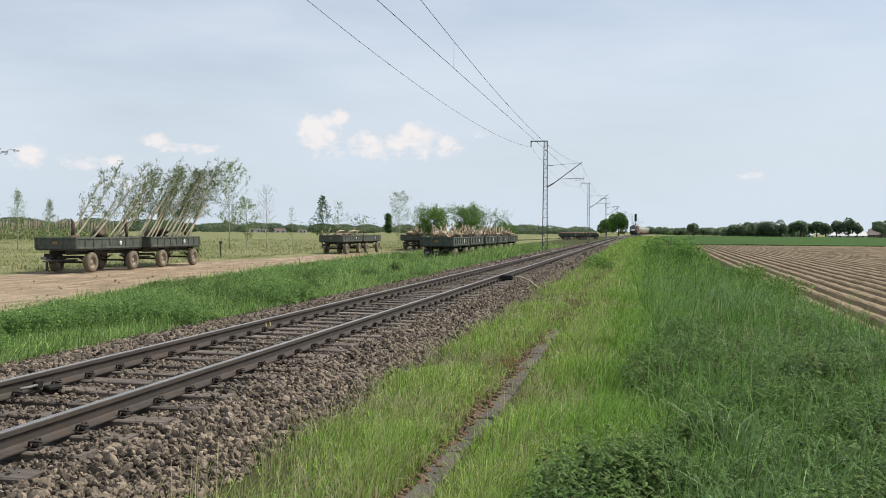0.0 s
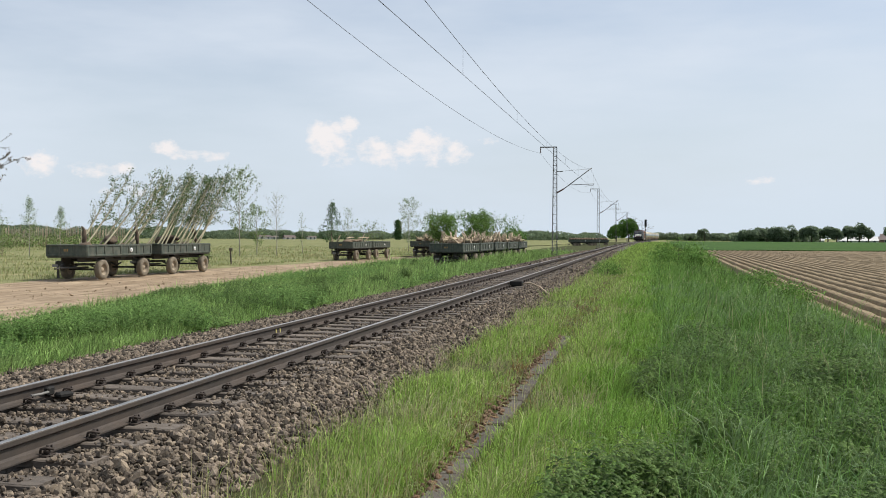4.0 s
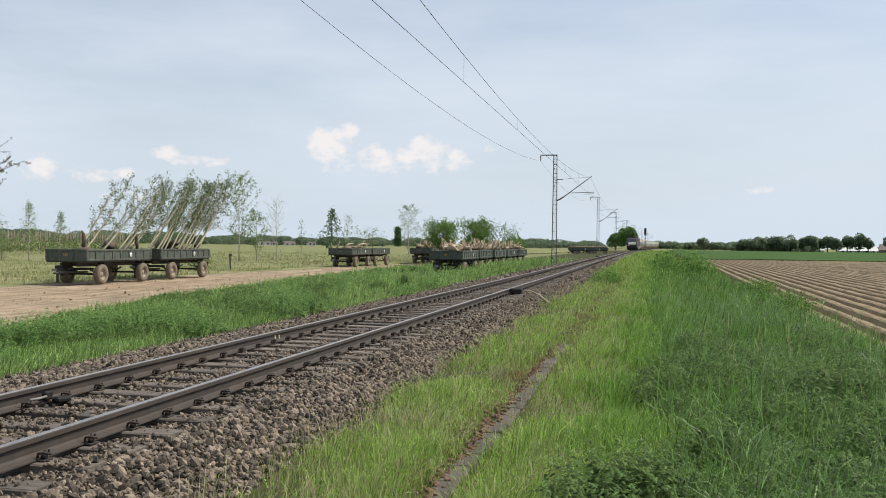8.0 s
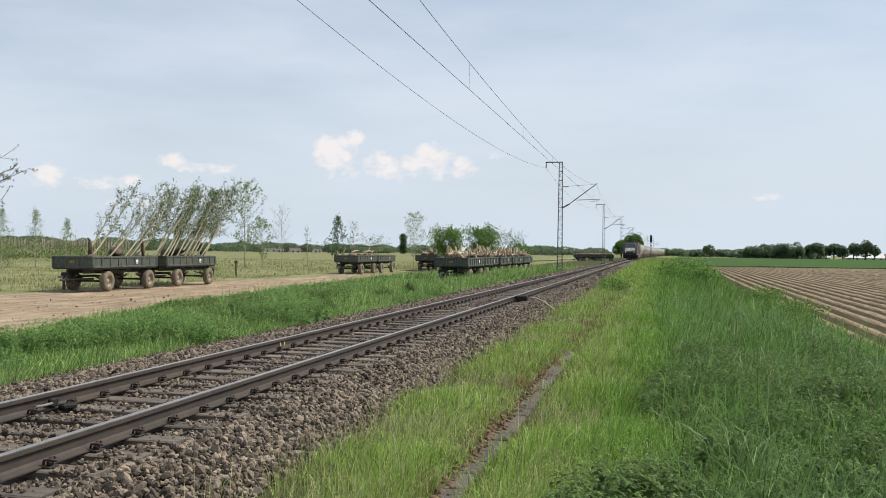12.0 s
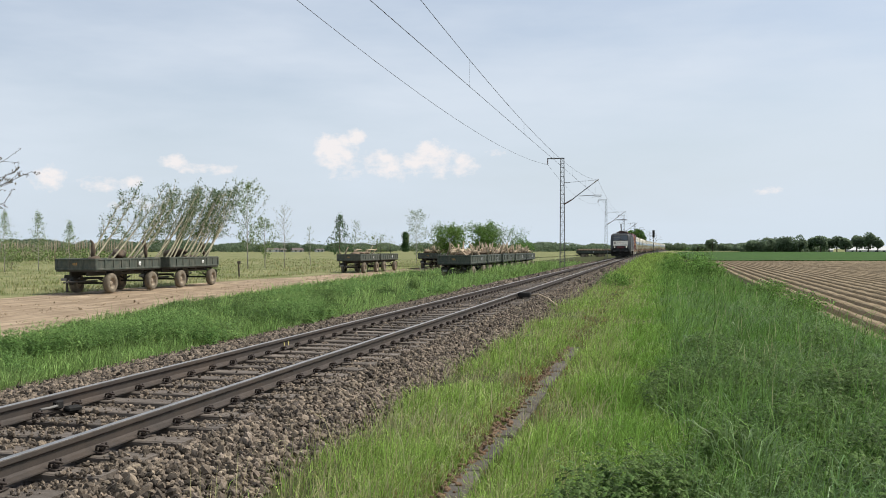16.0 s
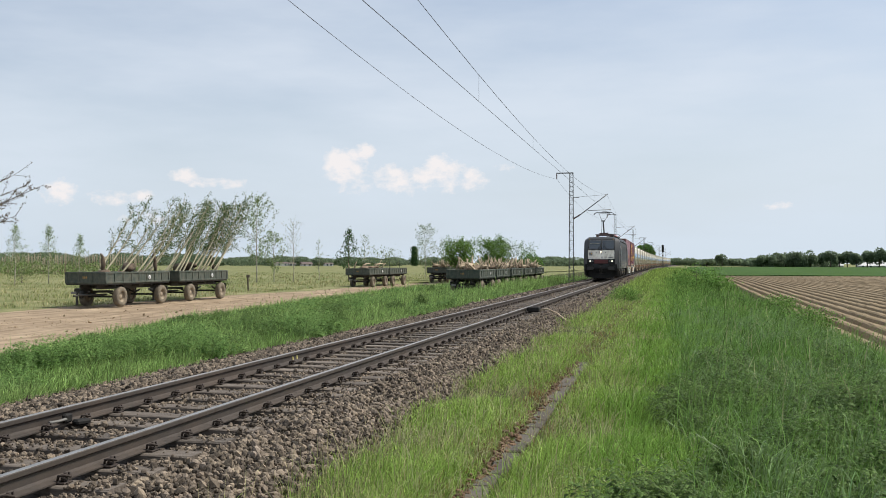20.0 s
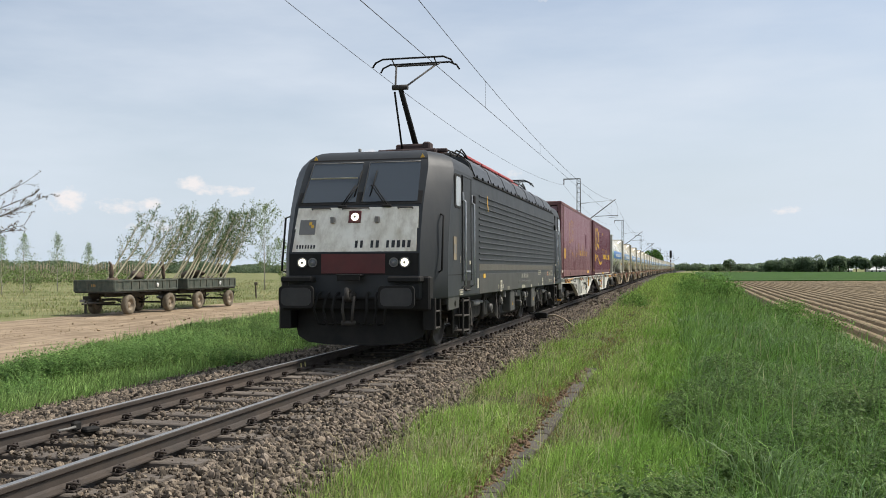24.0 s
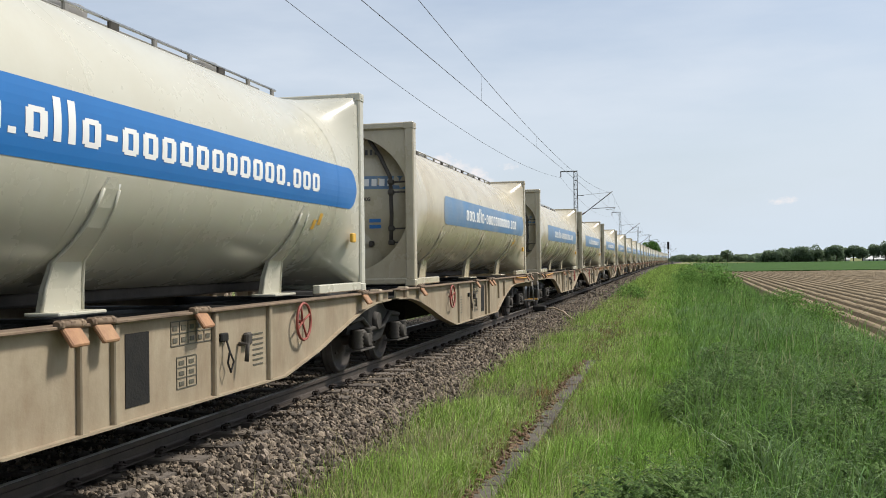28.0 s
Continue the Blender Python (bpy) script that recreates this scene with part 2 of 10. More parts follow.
def soup(name, verts, tris, mat, parent=None, label="", smooth=False, per=3):
    """A big mesh from arrays of corners and faces with the same number of sides each."""
    me = bpy.data.meshes.new(name)
    verts, tris = np.asarray(verts, np.float32), np.asarray(tris, np.int32)
    me.vertices.add(len(verts))
    me.vertices.foreach_set("co", verts.ravel())
    me.loops.add(tris.size)
    me.loops.foreach_set("vertex_index", tris.ravel())
    me.polygons.add(len(tris))
    me.polygons.foreach_set("loop_start", np.arange(len(tris), dtype=np.int32) * per)
    me.polygons.foreach_set("loop_total", np.full(len(tris), per, np.int32))
    me.polygons.foreach_set("use_smooth", np.full(len(tris), smooth))
    me.update(calc_edges=True)
    me.materials.append(mat)
    ob = new(name, me)
    ob.parent = parent
    if label:
        ob["label"] = label
    return ob


TRACK_X, CURVE_FROM, CURVE = -5.30, 150.0, 4.7e-5


def track_x(y):
    """The track's middle: straight, then a slow bend to the right."""
    return TRACK_X + CURVE * max(0.0, y - CURVE_FROM) ** 2


def track_pose(y, length=1.0, z=0.0):
    a = track_x(y)
    return pose(a, y, z, 0, 0, -math.degrees(math.atan2(track_x(y + length) - a, length)))

# ---- ground ----
M_MEADOW = material("meadow_turf", (0.130, 0.150, 0.058), (0.285, 0.262, 0.140), scale=0.55, rough=0.9, dirt=(0.082, 0.112, 0.036), dirt_amt=0.9, dirt_scale=0.12, bump=1.0, bump_scale=3.0, spec=0.05)
M_ROAD = material("dry_earth", (0.430, 0.335, 0.228), (0.190, 0.138, 0.090), scale=1.5, rough=0.95, dirt=(0.165, 0.120, 0.078), dirt_amt=0.75, dirt_scale=0.5, bump=1.0, bump_scale=5.0, spec=0.1, stretch=(1.5, 0.22, 1))
M_CLOD = material("dry_clods", (0.40, 0.31, 0.21), (0.22, 0.165, 0.108), scale=4.0, rough=0.95, bump=0.5, bump_scale=30, rand="island", rand_amt=0.35, spec=0.1)
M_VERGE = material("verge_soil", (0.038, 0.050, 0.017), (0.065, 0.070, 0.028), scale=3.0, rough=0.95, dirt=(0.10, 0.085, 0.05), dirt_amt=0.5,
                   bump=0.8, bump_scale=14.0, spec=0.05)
M_CROP = material("young_crop", (0.040, 0.084, 0.022), (0.064, 0.114, 0.031), scale=1.6, rough=0.85, dirt=(0.030, 0.062, 0.017), dirt_amt=0.6, dirt_scale=0.3, bump=0.9, bump_scale=6.0, spec=0.03, stretch=(1, 0.1, 1))
M_FIELD = material("ploughed_soil", (0.275, 0.216, 0.138), (0.165, 0.127, 0.080), scale=3.0, rough=0.95, dirt=(0.34, 0.268, 0.175), dirt_amt=0.5, dirt_scale=0.3, bump=0.7, bump_scale=18.0, spec=0.04)
M_BALLAST_BED = material("ballast_fines", (0.036, 0.028, 0.021), (0.075, 0.057, 0.044), scale=14.0, rough=0.95, dirt=(0.035, 0.028, 0.022), dirt_amt=0.6, dirt_scale=2.0, bump=1.0, bump_scale=22.0)
M_STONE = material("ballast_stone", (0.100, 0.078, 0.056), (0.255, 0.206, 0.147), scale=9.0, rough=0.85, dirt=(0.060, 0.042, 0.031), dirt_amt=0.7, dirt_scale=3.0, bump=0.3, bump_scale=60.0, rand="island", rand_amt=0.80, tint=(0.132, 0.105, 0.079), spec=0.3)
M_STONE_ONE = material("ballast_stone_loose", (0.098, 0.076, 0.059), (0.235, 0.195, 0.155), scale=9.0, rough=0.85, bump=0.3, bump_scale=60.0, rand="object", rand_amt=0.80, tint=(0.132, 0.105, 0.079), spec=0.3)
M_RAIL = material("rusty_rail", (0.072, 0.059, 0.049), (0.052, 0.043, 0.037), scale=7.0, rough=0.7, metal=0.35, dirt=(0.105, 0.074, 0.052), dirt_amt=0.5, bump=0.1, bump_scale=90)
M_RAIL_TOP = material("polished_rail", (0.52, 0.485, 0.435), (0.37, 0.345, 0.31), scale=3.0, rough=0.42, metal=1.0, bump=0.03, bump_scale=120)
M_SLEEPER = material("weathered_sleeper", (0.098, 0.079, 0.062), (0.170, 0.143, 0.116), scale=5.0, rough=0.9, dirt=(0.062, 0.048, 0.038), dirt_amt=0.8, dirt_scale=3.0, bump=0.7, bump_scale=30, rand="object", rand_amt=0.35, stretch=(0.25, 2.2, 1))
M_SLEEPER_FAR = material("weathered_sleeper_far", (0.135, 0.110, 0.092), (0.215, 0.185, 0.160), scale=5.0, rough=0.9, rand="island", rand_amt=0.25)
M_CLIP = material("rusty_fastening", (0.034, 0.027, 0.023), (0.055, 0.040, 0.031), scale=20, rough=0.8, metal=0.3)
M_CONCRETE = material("old_concrete", (0.105, 0.092, 0.076), (0.058, 0.050, 0.040), scale=6.0, rough=0.92, dirt=(0.095, 0.075, 0.048), dirt_amt=0.8, dirt_scale=3.0, bump=0.6, bump_scale=50, rand="object", rand_amt=0.25)
G_FRESH = leafy("fresh_grass", (0.215, 0.345, 0.060), (0.345, 0.450, 0.128), patch=0.9, rand_amt=0.65)
G_DARK = leafy("rank_grass", (0.112, 0.226, 0.047), (0.190, 0.308, 0.080), patch=0.7, rand_amt=0.65)
G_MEADOW = leafy("meadow_grass", (0.200, 0.245, 0.085), (0.290, 0.305, 0.135), patch=0.3, rand_amt=0.4, through=0.45)
G_DRY = leafy("dry_grass", (0.44, 0.385, 0.22), (0.33, 0.31, 0.14), patch=0.8, through=0.2)
G_HERB = leafy("nettle_leaves", (0.064, 0.126, 0.029), (0.132, 0.196, 0.058), rough=0.6, patch=1.6, through=0.35, rand_amt=0.6)
G_MID = leafy("verge_grass_green", (0.158, 0.298, 0.048), (0.262, 0.392, 0.092), patch=0.9, rand_amt=0.65)
G_SEED = leafy("pale_seed_heads", (0.40, 0.43, 0.20), (0.52, 0.50, 0.29), rough=0.6, patch=0.9, rand_amt=0.35, through=0.35)
G_ARCH = leafy("arching_blades", (0.125, 0.225, 0.070), (0.235, 0.325, 0.145), rough=0.40, patch=0.8, rand_amt=0.4)
G_NOD = leafy("nodding_blades", (0.120, 0.230, 0.068), (0.215, 0.330, 0.140), rough=0.33, patch=0.9, rand_amt=0.5)
G_STRIP = leafy("strip_grass", (0.190, 0.320, 0.082), (0.315, 0.425, 0.152), patch=0.8, rand_amt=0.65)
G_NETTLE = leafy("roadside_nettle_leaves", (0.108, 0.205, 0.050), (0.175, 0.280, 0.086), patch=0.8, through=0.3, rand_amt=0.5)
G_RUST = leafy("withered_grass", (0.27, 0.155, 0.065), (0.22, 0.17, 0.08), patch=1.2, through=0.2)
M_RUST_SOIL = material("reddish_litter", (0.17, 0.095, 0.045), (0.10, 0.065, 0.038), scale=12.0, rough=0.95, bump=1.0, bump_scale=30)
M_YELLOW_STROKE = material("pale_yellow_paint", (0.62, 0.55, 0.20), (0.5, 0.45, 0.16), scale=30, rough=0.7)

PROFILE_X = (-2600, -18.6, -16.5, -12.0, -9.4, -8.8, -5.3, -3.0, -2.2, -1.8, -1.1, 0.5, 3.0, 4.2, 5.4, 2600)
PROFILE_Z = (-0.75, -0.75, -0.66, -0.62, -0.60, -0.58, -0.58, -0.44, -0.38, -0.37, -0.37, -0.40, -0.40, -0.48, -0.82, -0.82)


def ground_z(x):
    return np.interp(x, PROFILE_X, PROFILE_Z)


def bend(y):
    return CURVE * np.clip(np.asarray(y, float) - CURVE_FROM, 0, 550) ** 2


EDGE_Y, EDGE_X = (0, 18, 22, 28, 36, 50, 60, 80, 92, 120), (14.2, 14.2, 15.1, 16.7, 18.2, 20.2, 20.6, 22.0, 20.9, 19.5)     # where strip and road meet


def road_far(y):
    return -28.4 + 0.5 * math.sin(y * 0.11) + 0.3 * math.sin(y * 0.37 + 1) + max(0, y - 62) * 0.065


def road_near(y):
    return -float(np.interp(y, EDGE_Y, EDGE_X)) + 0.25 * math.sin(y * 0.31) + 0.15 * math.sin(y * 0.83 + 2)


def build_ground():
    xs = [-2600, -1200, -600, -300, -160, -90, -60, -45, -36, -32, -28.4, -26.5, -25, -23, -21, -18.6, -17.5, -16.5, -14, -12, -10.5, -9.4, -8.8,
          -7, -5.3, -3.6, -3.0, -2.6, -2.2, -1.8, -1.1, -0.4, 0.5, 1.5, 3.0, 4.2, 4.8, 5.4, 7, 12, 25, 60, 120, 250, 600, 1200, 2600]
    ys = list(np.arange(-60, 62, 1.6)) + list(np.arange(62, 160, 4.0)) + [157.2, 165, 185, 210, 240, 280, 330, 400, 470, 560, 700, 950, 1400, 2000, 3000]
    ys = sorted(set(float(y) for y in ys))
    rng = np.random.RandomState(3)
    verts, faces, slots = [], [], []
    for y in ys:
        off = float(bend(y))
        for x in xs:
            fall = max(0.0, 1 - abs(x + 5) / 250)
            px = x + off * fall
            if x == -28.4:
                px = road_far(min(y, 120))
            if -18.6 <= x < -8.8:
                q = (x + 8.8) / -9.8
                px = -8.8 + (road_near(min(y, 120)) + 8.8) * q + off * fall * (1 - q)
            z = float(ground_z(x))
            if abs(x) < 100 and x not in (-8.8, -5.3, -3.0, -1.8, -1.1):
                z += rng.uniform(-0.03, 0.03)
            if -28 < x < -18.6 and y < 100:
                z -= 0.05 + 0.05 * math.sin(x * 2.4)
            verts.append((px, y, z))
    n = len(xs)
    for j in range(len(ys) - 1):
        for i in range(n - 1):
            faces.append((j * n + i, j * n + i + 1, (j + 1) * n + i + 1, (j + 1) * n + i))
            x, y = (xs[i] + xs[i + 1]) / 2, (ys[j] + ys[j + 1]) / 2
            if -28.4 < x < -18.6 and y < 112:
                slots.append(1)
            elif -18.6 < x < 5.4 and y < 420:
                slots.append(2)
            elif x > 5.4 and y < 157.2:
                slots.append(4)
            elif x > 5.4 and y < 560:
                slots.append(3)
            else:
                slots.append(0)
    me = bpy.data.meshes.new("ground")
    me.from_pydata(verts, [], faces)
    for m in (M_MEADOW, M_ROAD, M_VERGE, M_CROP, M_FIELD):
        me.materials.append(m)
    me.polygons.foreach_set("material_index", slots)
    me.polygons.foreach_set("use_smooth", [True] * len(faces))
    return tagged(new("ground", me), "flat farmland with meadow, dirt road and verge", "ground", kind="structure")


build_ground()


def ploughed_field():
    """Potato ridges that run a little askew of the track, on the low field."""
    rng = np.random.RandomState(5)
    pitch, verts, faces = 0.76, [], []
    turn = math.tan(radians(1.25))
    ys = np.concatenate([np.arange(8, 60, 1.0), np.arange(60, 157.1, 3.235)])
    shape = ((0.0, 0.0), (0.07, 0.0), (0.20, 0.25), (0.27, 0.29), (0.45, 0.29), (0.52, 0.25), (0.66, 0.0))
    k = 0
    for r in range(150):
        x0 = 4.75 + r * pitch
        base = len(verts)
        for y in ys:
            wob = rng.uniform(-0.012, 0.012)
            for sx, sz in shape:
                verts.append((x0 + sx + turn * (y - 30) + wob, y, -0.80 + sz * (1 + rng.uniform(-0.06, 0.06))))
        m = len(shape)
        last = r == 149
        for j in range(len(ys) - 1):
            a = base + j * m
            for i in range(m - 1):
                faces.append((a + i, a + i + 1, a + m + i + 1, a + m + i))
            if not last:
                b = base + len(ys) * m + j * m
                faces.append((a + m - 1, b, b + m, a + m + m - 1))
    ob = soup("ploughed_field", verts, faces, M_FIELD, smooth=False, per=4)
    return tagged(ob, "bare brown field ploughed into long parallel ridges", "field", kind="structure")


ploughed_field()


def crop_field():
    """Standing young corn beyond the ploughed land, with an uneven top and a front edge."""
    rng = np.random.RandomState(6)
    xs = np.concatenate([np.arange(5.6, 120, 2.2), np.arange(120, 420, 12.0)])
    ys = np.concatenate([np.array([157.3, 157.4]), np.arange(159, 220, 2.5), np.arange(220, 471, 10.0)])
    n, verts, faces = len(xs), [], []
    for j, y in enumerate(ys):
        for x in xs:
            h = 0.0 if j == 0 else 0.42 + rng.uniform(-0.05, 0.05)
            verts.append((x + float(bend(y)), y + (rng.uniform(-0.1, 0.1) if j < 2 else 0), -0.83 + h))
    for j in range(len(ys) - 1):
        for i in range(n - 1):
            faces.append((j * n + i, j * n + i + 1, (j + 1) * n + i + 1, (j + 1) * n + i))
    ob = soup("crop_field", verts, faces, M_CROP, smooth=False, per=4)
    return tagged(ob, "wide field of dense dark green young corn", "field", kind="structure")


crop_field()

# ---- railway track ----
SPACING = 0.642
track = thing("railway_track", "single railway track on wooden sleepers in grey-brown ballast", "railway track", kind="structure")
RAIL = [(-0.075, -0.172), (0.075, -0.172), (0.075, -0.160), (0.020, -0.145), (0.009, -0.125), (0.009, -0.060), (0.036, -0.040), (0.036, -0.006),
        (0.030, 0.0), (-0.030, 0.0), (-0.036, -0.006), (-0.036, -0.040), (-0.009, -0.060), (-0.009, -0.125), (-0.020, -0.145), (-0.075, -0.160)]


def along(outline, ys, dx_=0.0, closed=True):
    """An outline (x, z) swept along the track."""
    verts, faces, n = [], [], len(outline)
    for y in ys:
        verts += [(track_x(y) + dx_ + x, y, z) for x, z in outline]
    for j in range(len(ys) - 1):
        for i in range(n if closed else n - 1):
            a, b = j * n + i, j * n + (i + 1) % n
            faces.append((a, b, b + n, a + n))
    return Shape().add(verts, faces)


TRACK_YS = [-40, 150] + list(range(170, 700, 20))
for s in (-0.7535, 0.7535):
    rail = part("rail", along(RAIL, TRACK_YS, s), M_RAIL, track, "rust-brown steel rail")
    part("running_surface", along([(-0.028, 0.001), (0.028, 0.001), (0.030, -0.003), (-0.030, -0.003)], TRACK_YS, s), M_RAIL_TOP, rail,
         "bright polished rail head")
bed = along([(-3.6, -0.62), (-1.95, -0.235), (-1.1, -0.225), (-0.9, -0.242), (0.9, -0.242), (1.1, -0.225), (1.5, -0.235), (2.35, -0.47)], [-40] + list(range(0, 150, 3)) + TRACK_YS[1:], 0, False)
part("ballast_bed", bed, M_BALLAST_BED, track, "stone ballast bed")


def build_sleepers():
    rng = random.Random(8)
    kinds = []
    for k in range(4):
        s = Shape()
        w, n = 0.13, 7
        verts, faces = [], []
        for i in range(n):
            x = -1.3 + 2.6 * i / (n - 1)
            e = rng.uniform(-0.008, 0.008)
            zt = -0.182 + rng.uniform(-0.006, 0.004)
            verts += [(x, -w + e, -0.36), (x, -w + e, zt - 0.012), (x, -w + 0.014 + e, zt), (x, w - 0.014 + e, zt), (x, w + e, zt - 0.012), (x, w + e, -0.36)]
        for i in range(n - 1):
            for j in range(5):
                faces.append((i * 6 + j, i * 6 + j + 1, i * 6 + j + 7, i * 6 + j + 6))
        faces += [tuple(range(6)), tuple(range(n * 6 - 6, n * 6))]
        kinds.append(s.add(verts, faces).mesh("sleeper"))
        kinds[-1].materials.append(M_SLEEPER)
    f = Shape()
    f.box((0, 0, -0.172), (0.27, 0.12, 0.014), 0.005)
    for d in (-1, 1):
        f.box((d * 0.098, 0, -0.146), (0.045, 0.05, 0.035), 0.01)
        f.tube([(d * 0.070, -0.045, -0.150), (d * 0.080, -0.052, -0.118), (d * 0.118, -0.040, -0.108), (d * 0.150, 0, -0.125), (d * 0.118, 0.040, -0.108), (d * 0.080, 0.052, -0.118), (d * 0.070, 0.045, -0.150)], 0.011, 5)
        f.tube([(d * 0.108, 0, -0.14), (d * 0.108, 0, -0.096)], 0.016, 6)
    clip = f.mesh("rail_fastening")
    clip.materials.append(M_CLIP)
    for k in range(300):
        y = -12.75 + k * SPACING
        m = pose(track_x(y), y + rng.uniform(-0.015, 0.015), rng.uniform(-0.006, 0.004), 0, 0, rng.uniform(-0.7, 0.7))
        part("sleeper", kinds[k % 4], None, track, m=m)
        if k < 150:
            for s in (-0.7535, 0.7535):
                part("rail_fastening", clip, None, track, m=pose(track_x(y) + s, m.translation.y, 0))
    rest = Shape()
    for k in range(300, 640):
        y = -12.75 + k * SPACING
        rest.box((track_x(y), y, -0.25), (2.6, 0.26, 0.14), 0.0)
    part("sleepers_beyond", rest, M_SLEEPER_FAR, track)["kind"] = "stuff"
    more = Shape()
    for k in range(150, 420):
        y = -12.75 + k * SPACING
        for s in (-0.7535, 0.7535):
            for d in (-0.11, 0.11):
                more.box((track_x(y) + s + d, y, -0.13), (0.06, 0.12, 0.08), 0.0)
    part("fastenings_beyond", more, M_CLIP, track)["kind"] = "stuff"


build_sleepers()

# ---- overhead line ----
M_STEEL = material("galvanised_steel", (0.17, 0.175, 0.172), (0.11, 0.113, 0.11), scale=6, rough=0.6, metal=0.5, dirt=(0.16, 0.11, 0.07), dirt_amt=0.5)
M_WIRE = material("dark_copper_wire", (0.045, 0.045, 0.048), (0.06, 0.055, 0.05), rough=0.6, metal=0.4, bump=0)
M_INSULATOR = material("brown_porcelain", (0.13, 0.06, 0.04), (0.10, 0.05, 0.035), rough=0.25)
MAST_Y, MAST_STEP, MAST_N = 10.4, 80.6, 8


def catenary_mast():
    mast = thing("catenary_mast", "grey steel lattice mast carrying the overhead wires", "catenary mast", group="overhead line masts")
    top, half0, half1 = 9.93, 0.23, 0.15
    def leg(sx, sy, z):
        h = half0 + (half1 - half0) * (z + 0.6) / (top + 0.6)
        return Vector((sx * h, sy * h, z))
    for sx in (-1, 1):
        for sy in (-1, 1):
            part("leg", Shape().tube([leg(sx, sy, -0.8), leg(sx, sy, top)], 0.032, 4, smooth=False), M_STEEL, mast)
    for k, (a, b) in enumerate((((-1, -1), (1, -1)), ((-1, 1), (1, 1)), ((-1, -1), (-1, 1)), ((1, -1), (1, 1)))):
        s = Shape()
        for i in range(24):
            z0, z1 = -0.2 + i * 0.42, -0.2 + (i + 1) * 0.42
            s.tube([leg(*a, z0), leg(*b, z0)], 0.022, 4, smooth=False)
            p, q = (a, b) if i % 2 else (b, a)
            s.tube([leg(*p, z0), leg(*q, z1)], 0.008, 4, smooth=False)
        part("lattice", s, M_STEEL, mast)
    part("footing", Shape().box((0, 0, -0.65), (0.9, 0.9, 0.5), 0.04), M_CONCRETE, mast)
    part("cross_arm", Shape().box((-0.62, 0, 9.92), (1.62, 0.10, 0.10), 0.01), M_STEEL, mast)
    part("insulator", Shape().lathe([(0.0, 9.88), (0.02, 9.88)] + [(0.03 + 0.035 * (k % 2), 9.85 - k * 0.045) for k in range(11)] + [(0.0, 9.33)], 8,
                                    pose(-1.38, 0, 0)), M_INSULATOR, mast)
    part("stub_arm", Shape().box((0.42, 0, 7.62), (0.62, 0.06, 0.06), 0.01), M_STEEL, mast)
    reach = 3.3
    part("diagonal_tube", Shape().tube([(0.85, 0, 6.0), (reach + 0.1, 0, 7.92)], 0.042, 8), M_STEEL, mast)
    part("insulator", Shape().lathe([(0.0, 0.0), (0.03, 0.0)] + [(0.05 + 0.035 * (k % 2), 0.03 + k * 0.05) for k in range(14)] + [(0.0, 0.8)], 8,
                                    look((0.2, 0, 5.62), (-0.65, 0, 5.12))), M_INSULATOR, mast)
    part("stay_tube", Shape().tube([(0.2, 0, 7.62), (reach - 0.1, 0, 7.84)], 0.013, 6), M_STEEL, mast)
    part("registration_arm", Shape().tube([(1.5, 0, 6.36), (reach + 0.35, 0, 6.44)], 0.028, 8), M_STEEL, mast)
    part("steady_arm", Shape().tube([(reach + 0.3, 0, 6.43), (reach + 0.25, 0, 6.3), (reach - 0.5, 0, 6.23)], 0.018, 6), M_STEEL, mast)
    return mast


first_mast = catenary_mast()
first_mast.matrix_basis = pose(track_x(MAST_Y) - 3.3, MAST_Y, 0)
for k in range(1, MAST_N):
    y = MAST_Y + k * MAST_STEP
    copy_thing(first_mast, pose(track_x(y) - 3.3, y, 0))


def hung(name, label, dx_, at_mast, sag, r, steps=24):
    path = []
    for i in range(MAST_N * steps + 1):
        k, q = divmod(i / steps, 1.0)
        y = MAST_Y + (k - 1 + q) * MAST_STEP
        path.append((track_x(y) + dx_, y, at_mast - sag * 4 * q * (1 - q)))
    s = Shape().tube(path, r, 5, closed=False)
    ob = part(name, s, M_WIRE)
    return tagged(ob, label, "wire")


hung("contact_wire", "thin dark contact wire above the track", 0.0, 6.22, 0.03, 0.008)
hung("messenger_wire", "sagging catenary wire above the contact wire", 0.0, 7.84, 1.29, 0.008)
hung("feeder_wire", "single feeder wire hung from the mast tops", -4.68, 9.36, 1.28, 0.009)
for k in range(-1, 3):
    for i in range(7):
        q = (i + 0.45) / 6.45 * 0.95
        y = MAST_Y + (k + q) * MAST_STEP
        if y < 16 or y > 300:
            continue
        s = Shape().tube([(track_x(y), y, 7.84 - 1.29 * 4 * q * (1 - q)), (track_x(y), y, 6.2)], 0.004, 4)
        tagged(part("dropper", s, M_WIRE), "thin vertical dropper between the two wires", "wire", group="droppers")

# ---- the train ----
M_LOCO = material("anthracite_paint", (0.019, 0.022, 0.024), (0.026, 0.029, 0.031), scale=2.5, rough=0.54, dirt=(0.058, 0.054, 0.047), dirt_amt=0.35,
                  dirt_scale=0.5, bump=0.03, bump_scale=30, streak=0.8, spec=0.38)
M_BOX_GREY = material("dusty_grey_box", (0.056, 0.055, 0.049), (0.043, 0.042, 0.037), scale=4, rough=0.6, dirt=(0.11, 0.096, 0.08), dirt_amt=0.45, dirt_scale=1.5)
M_LOCO_LOW = material("anthracite_dusty", (0.037, 0.037, 0.031), (0.048, 0.046, 0.038), scale=3.0, rough=0.52, dirt=(0.13, 0.115, 0.095), dirt_amt=0.4,
                      bump=0.05)
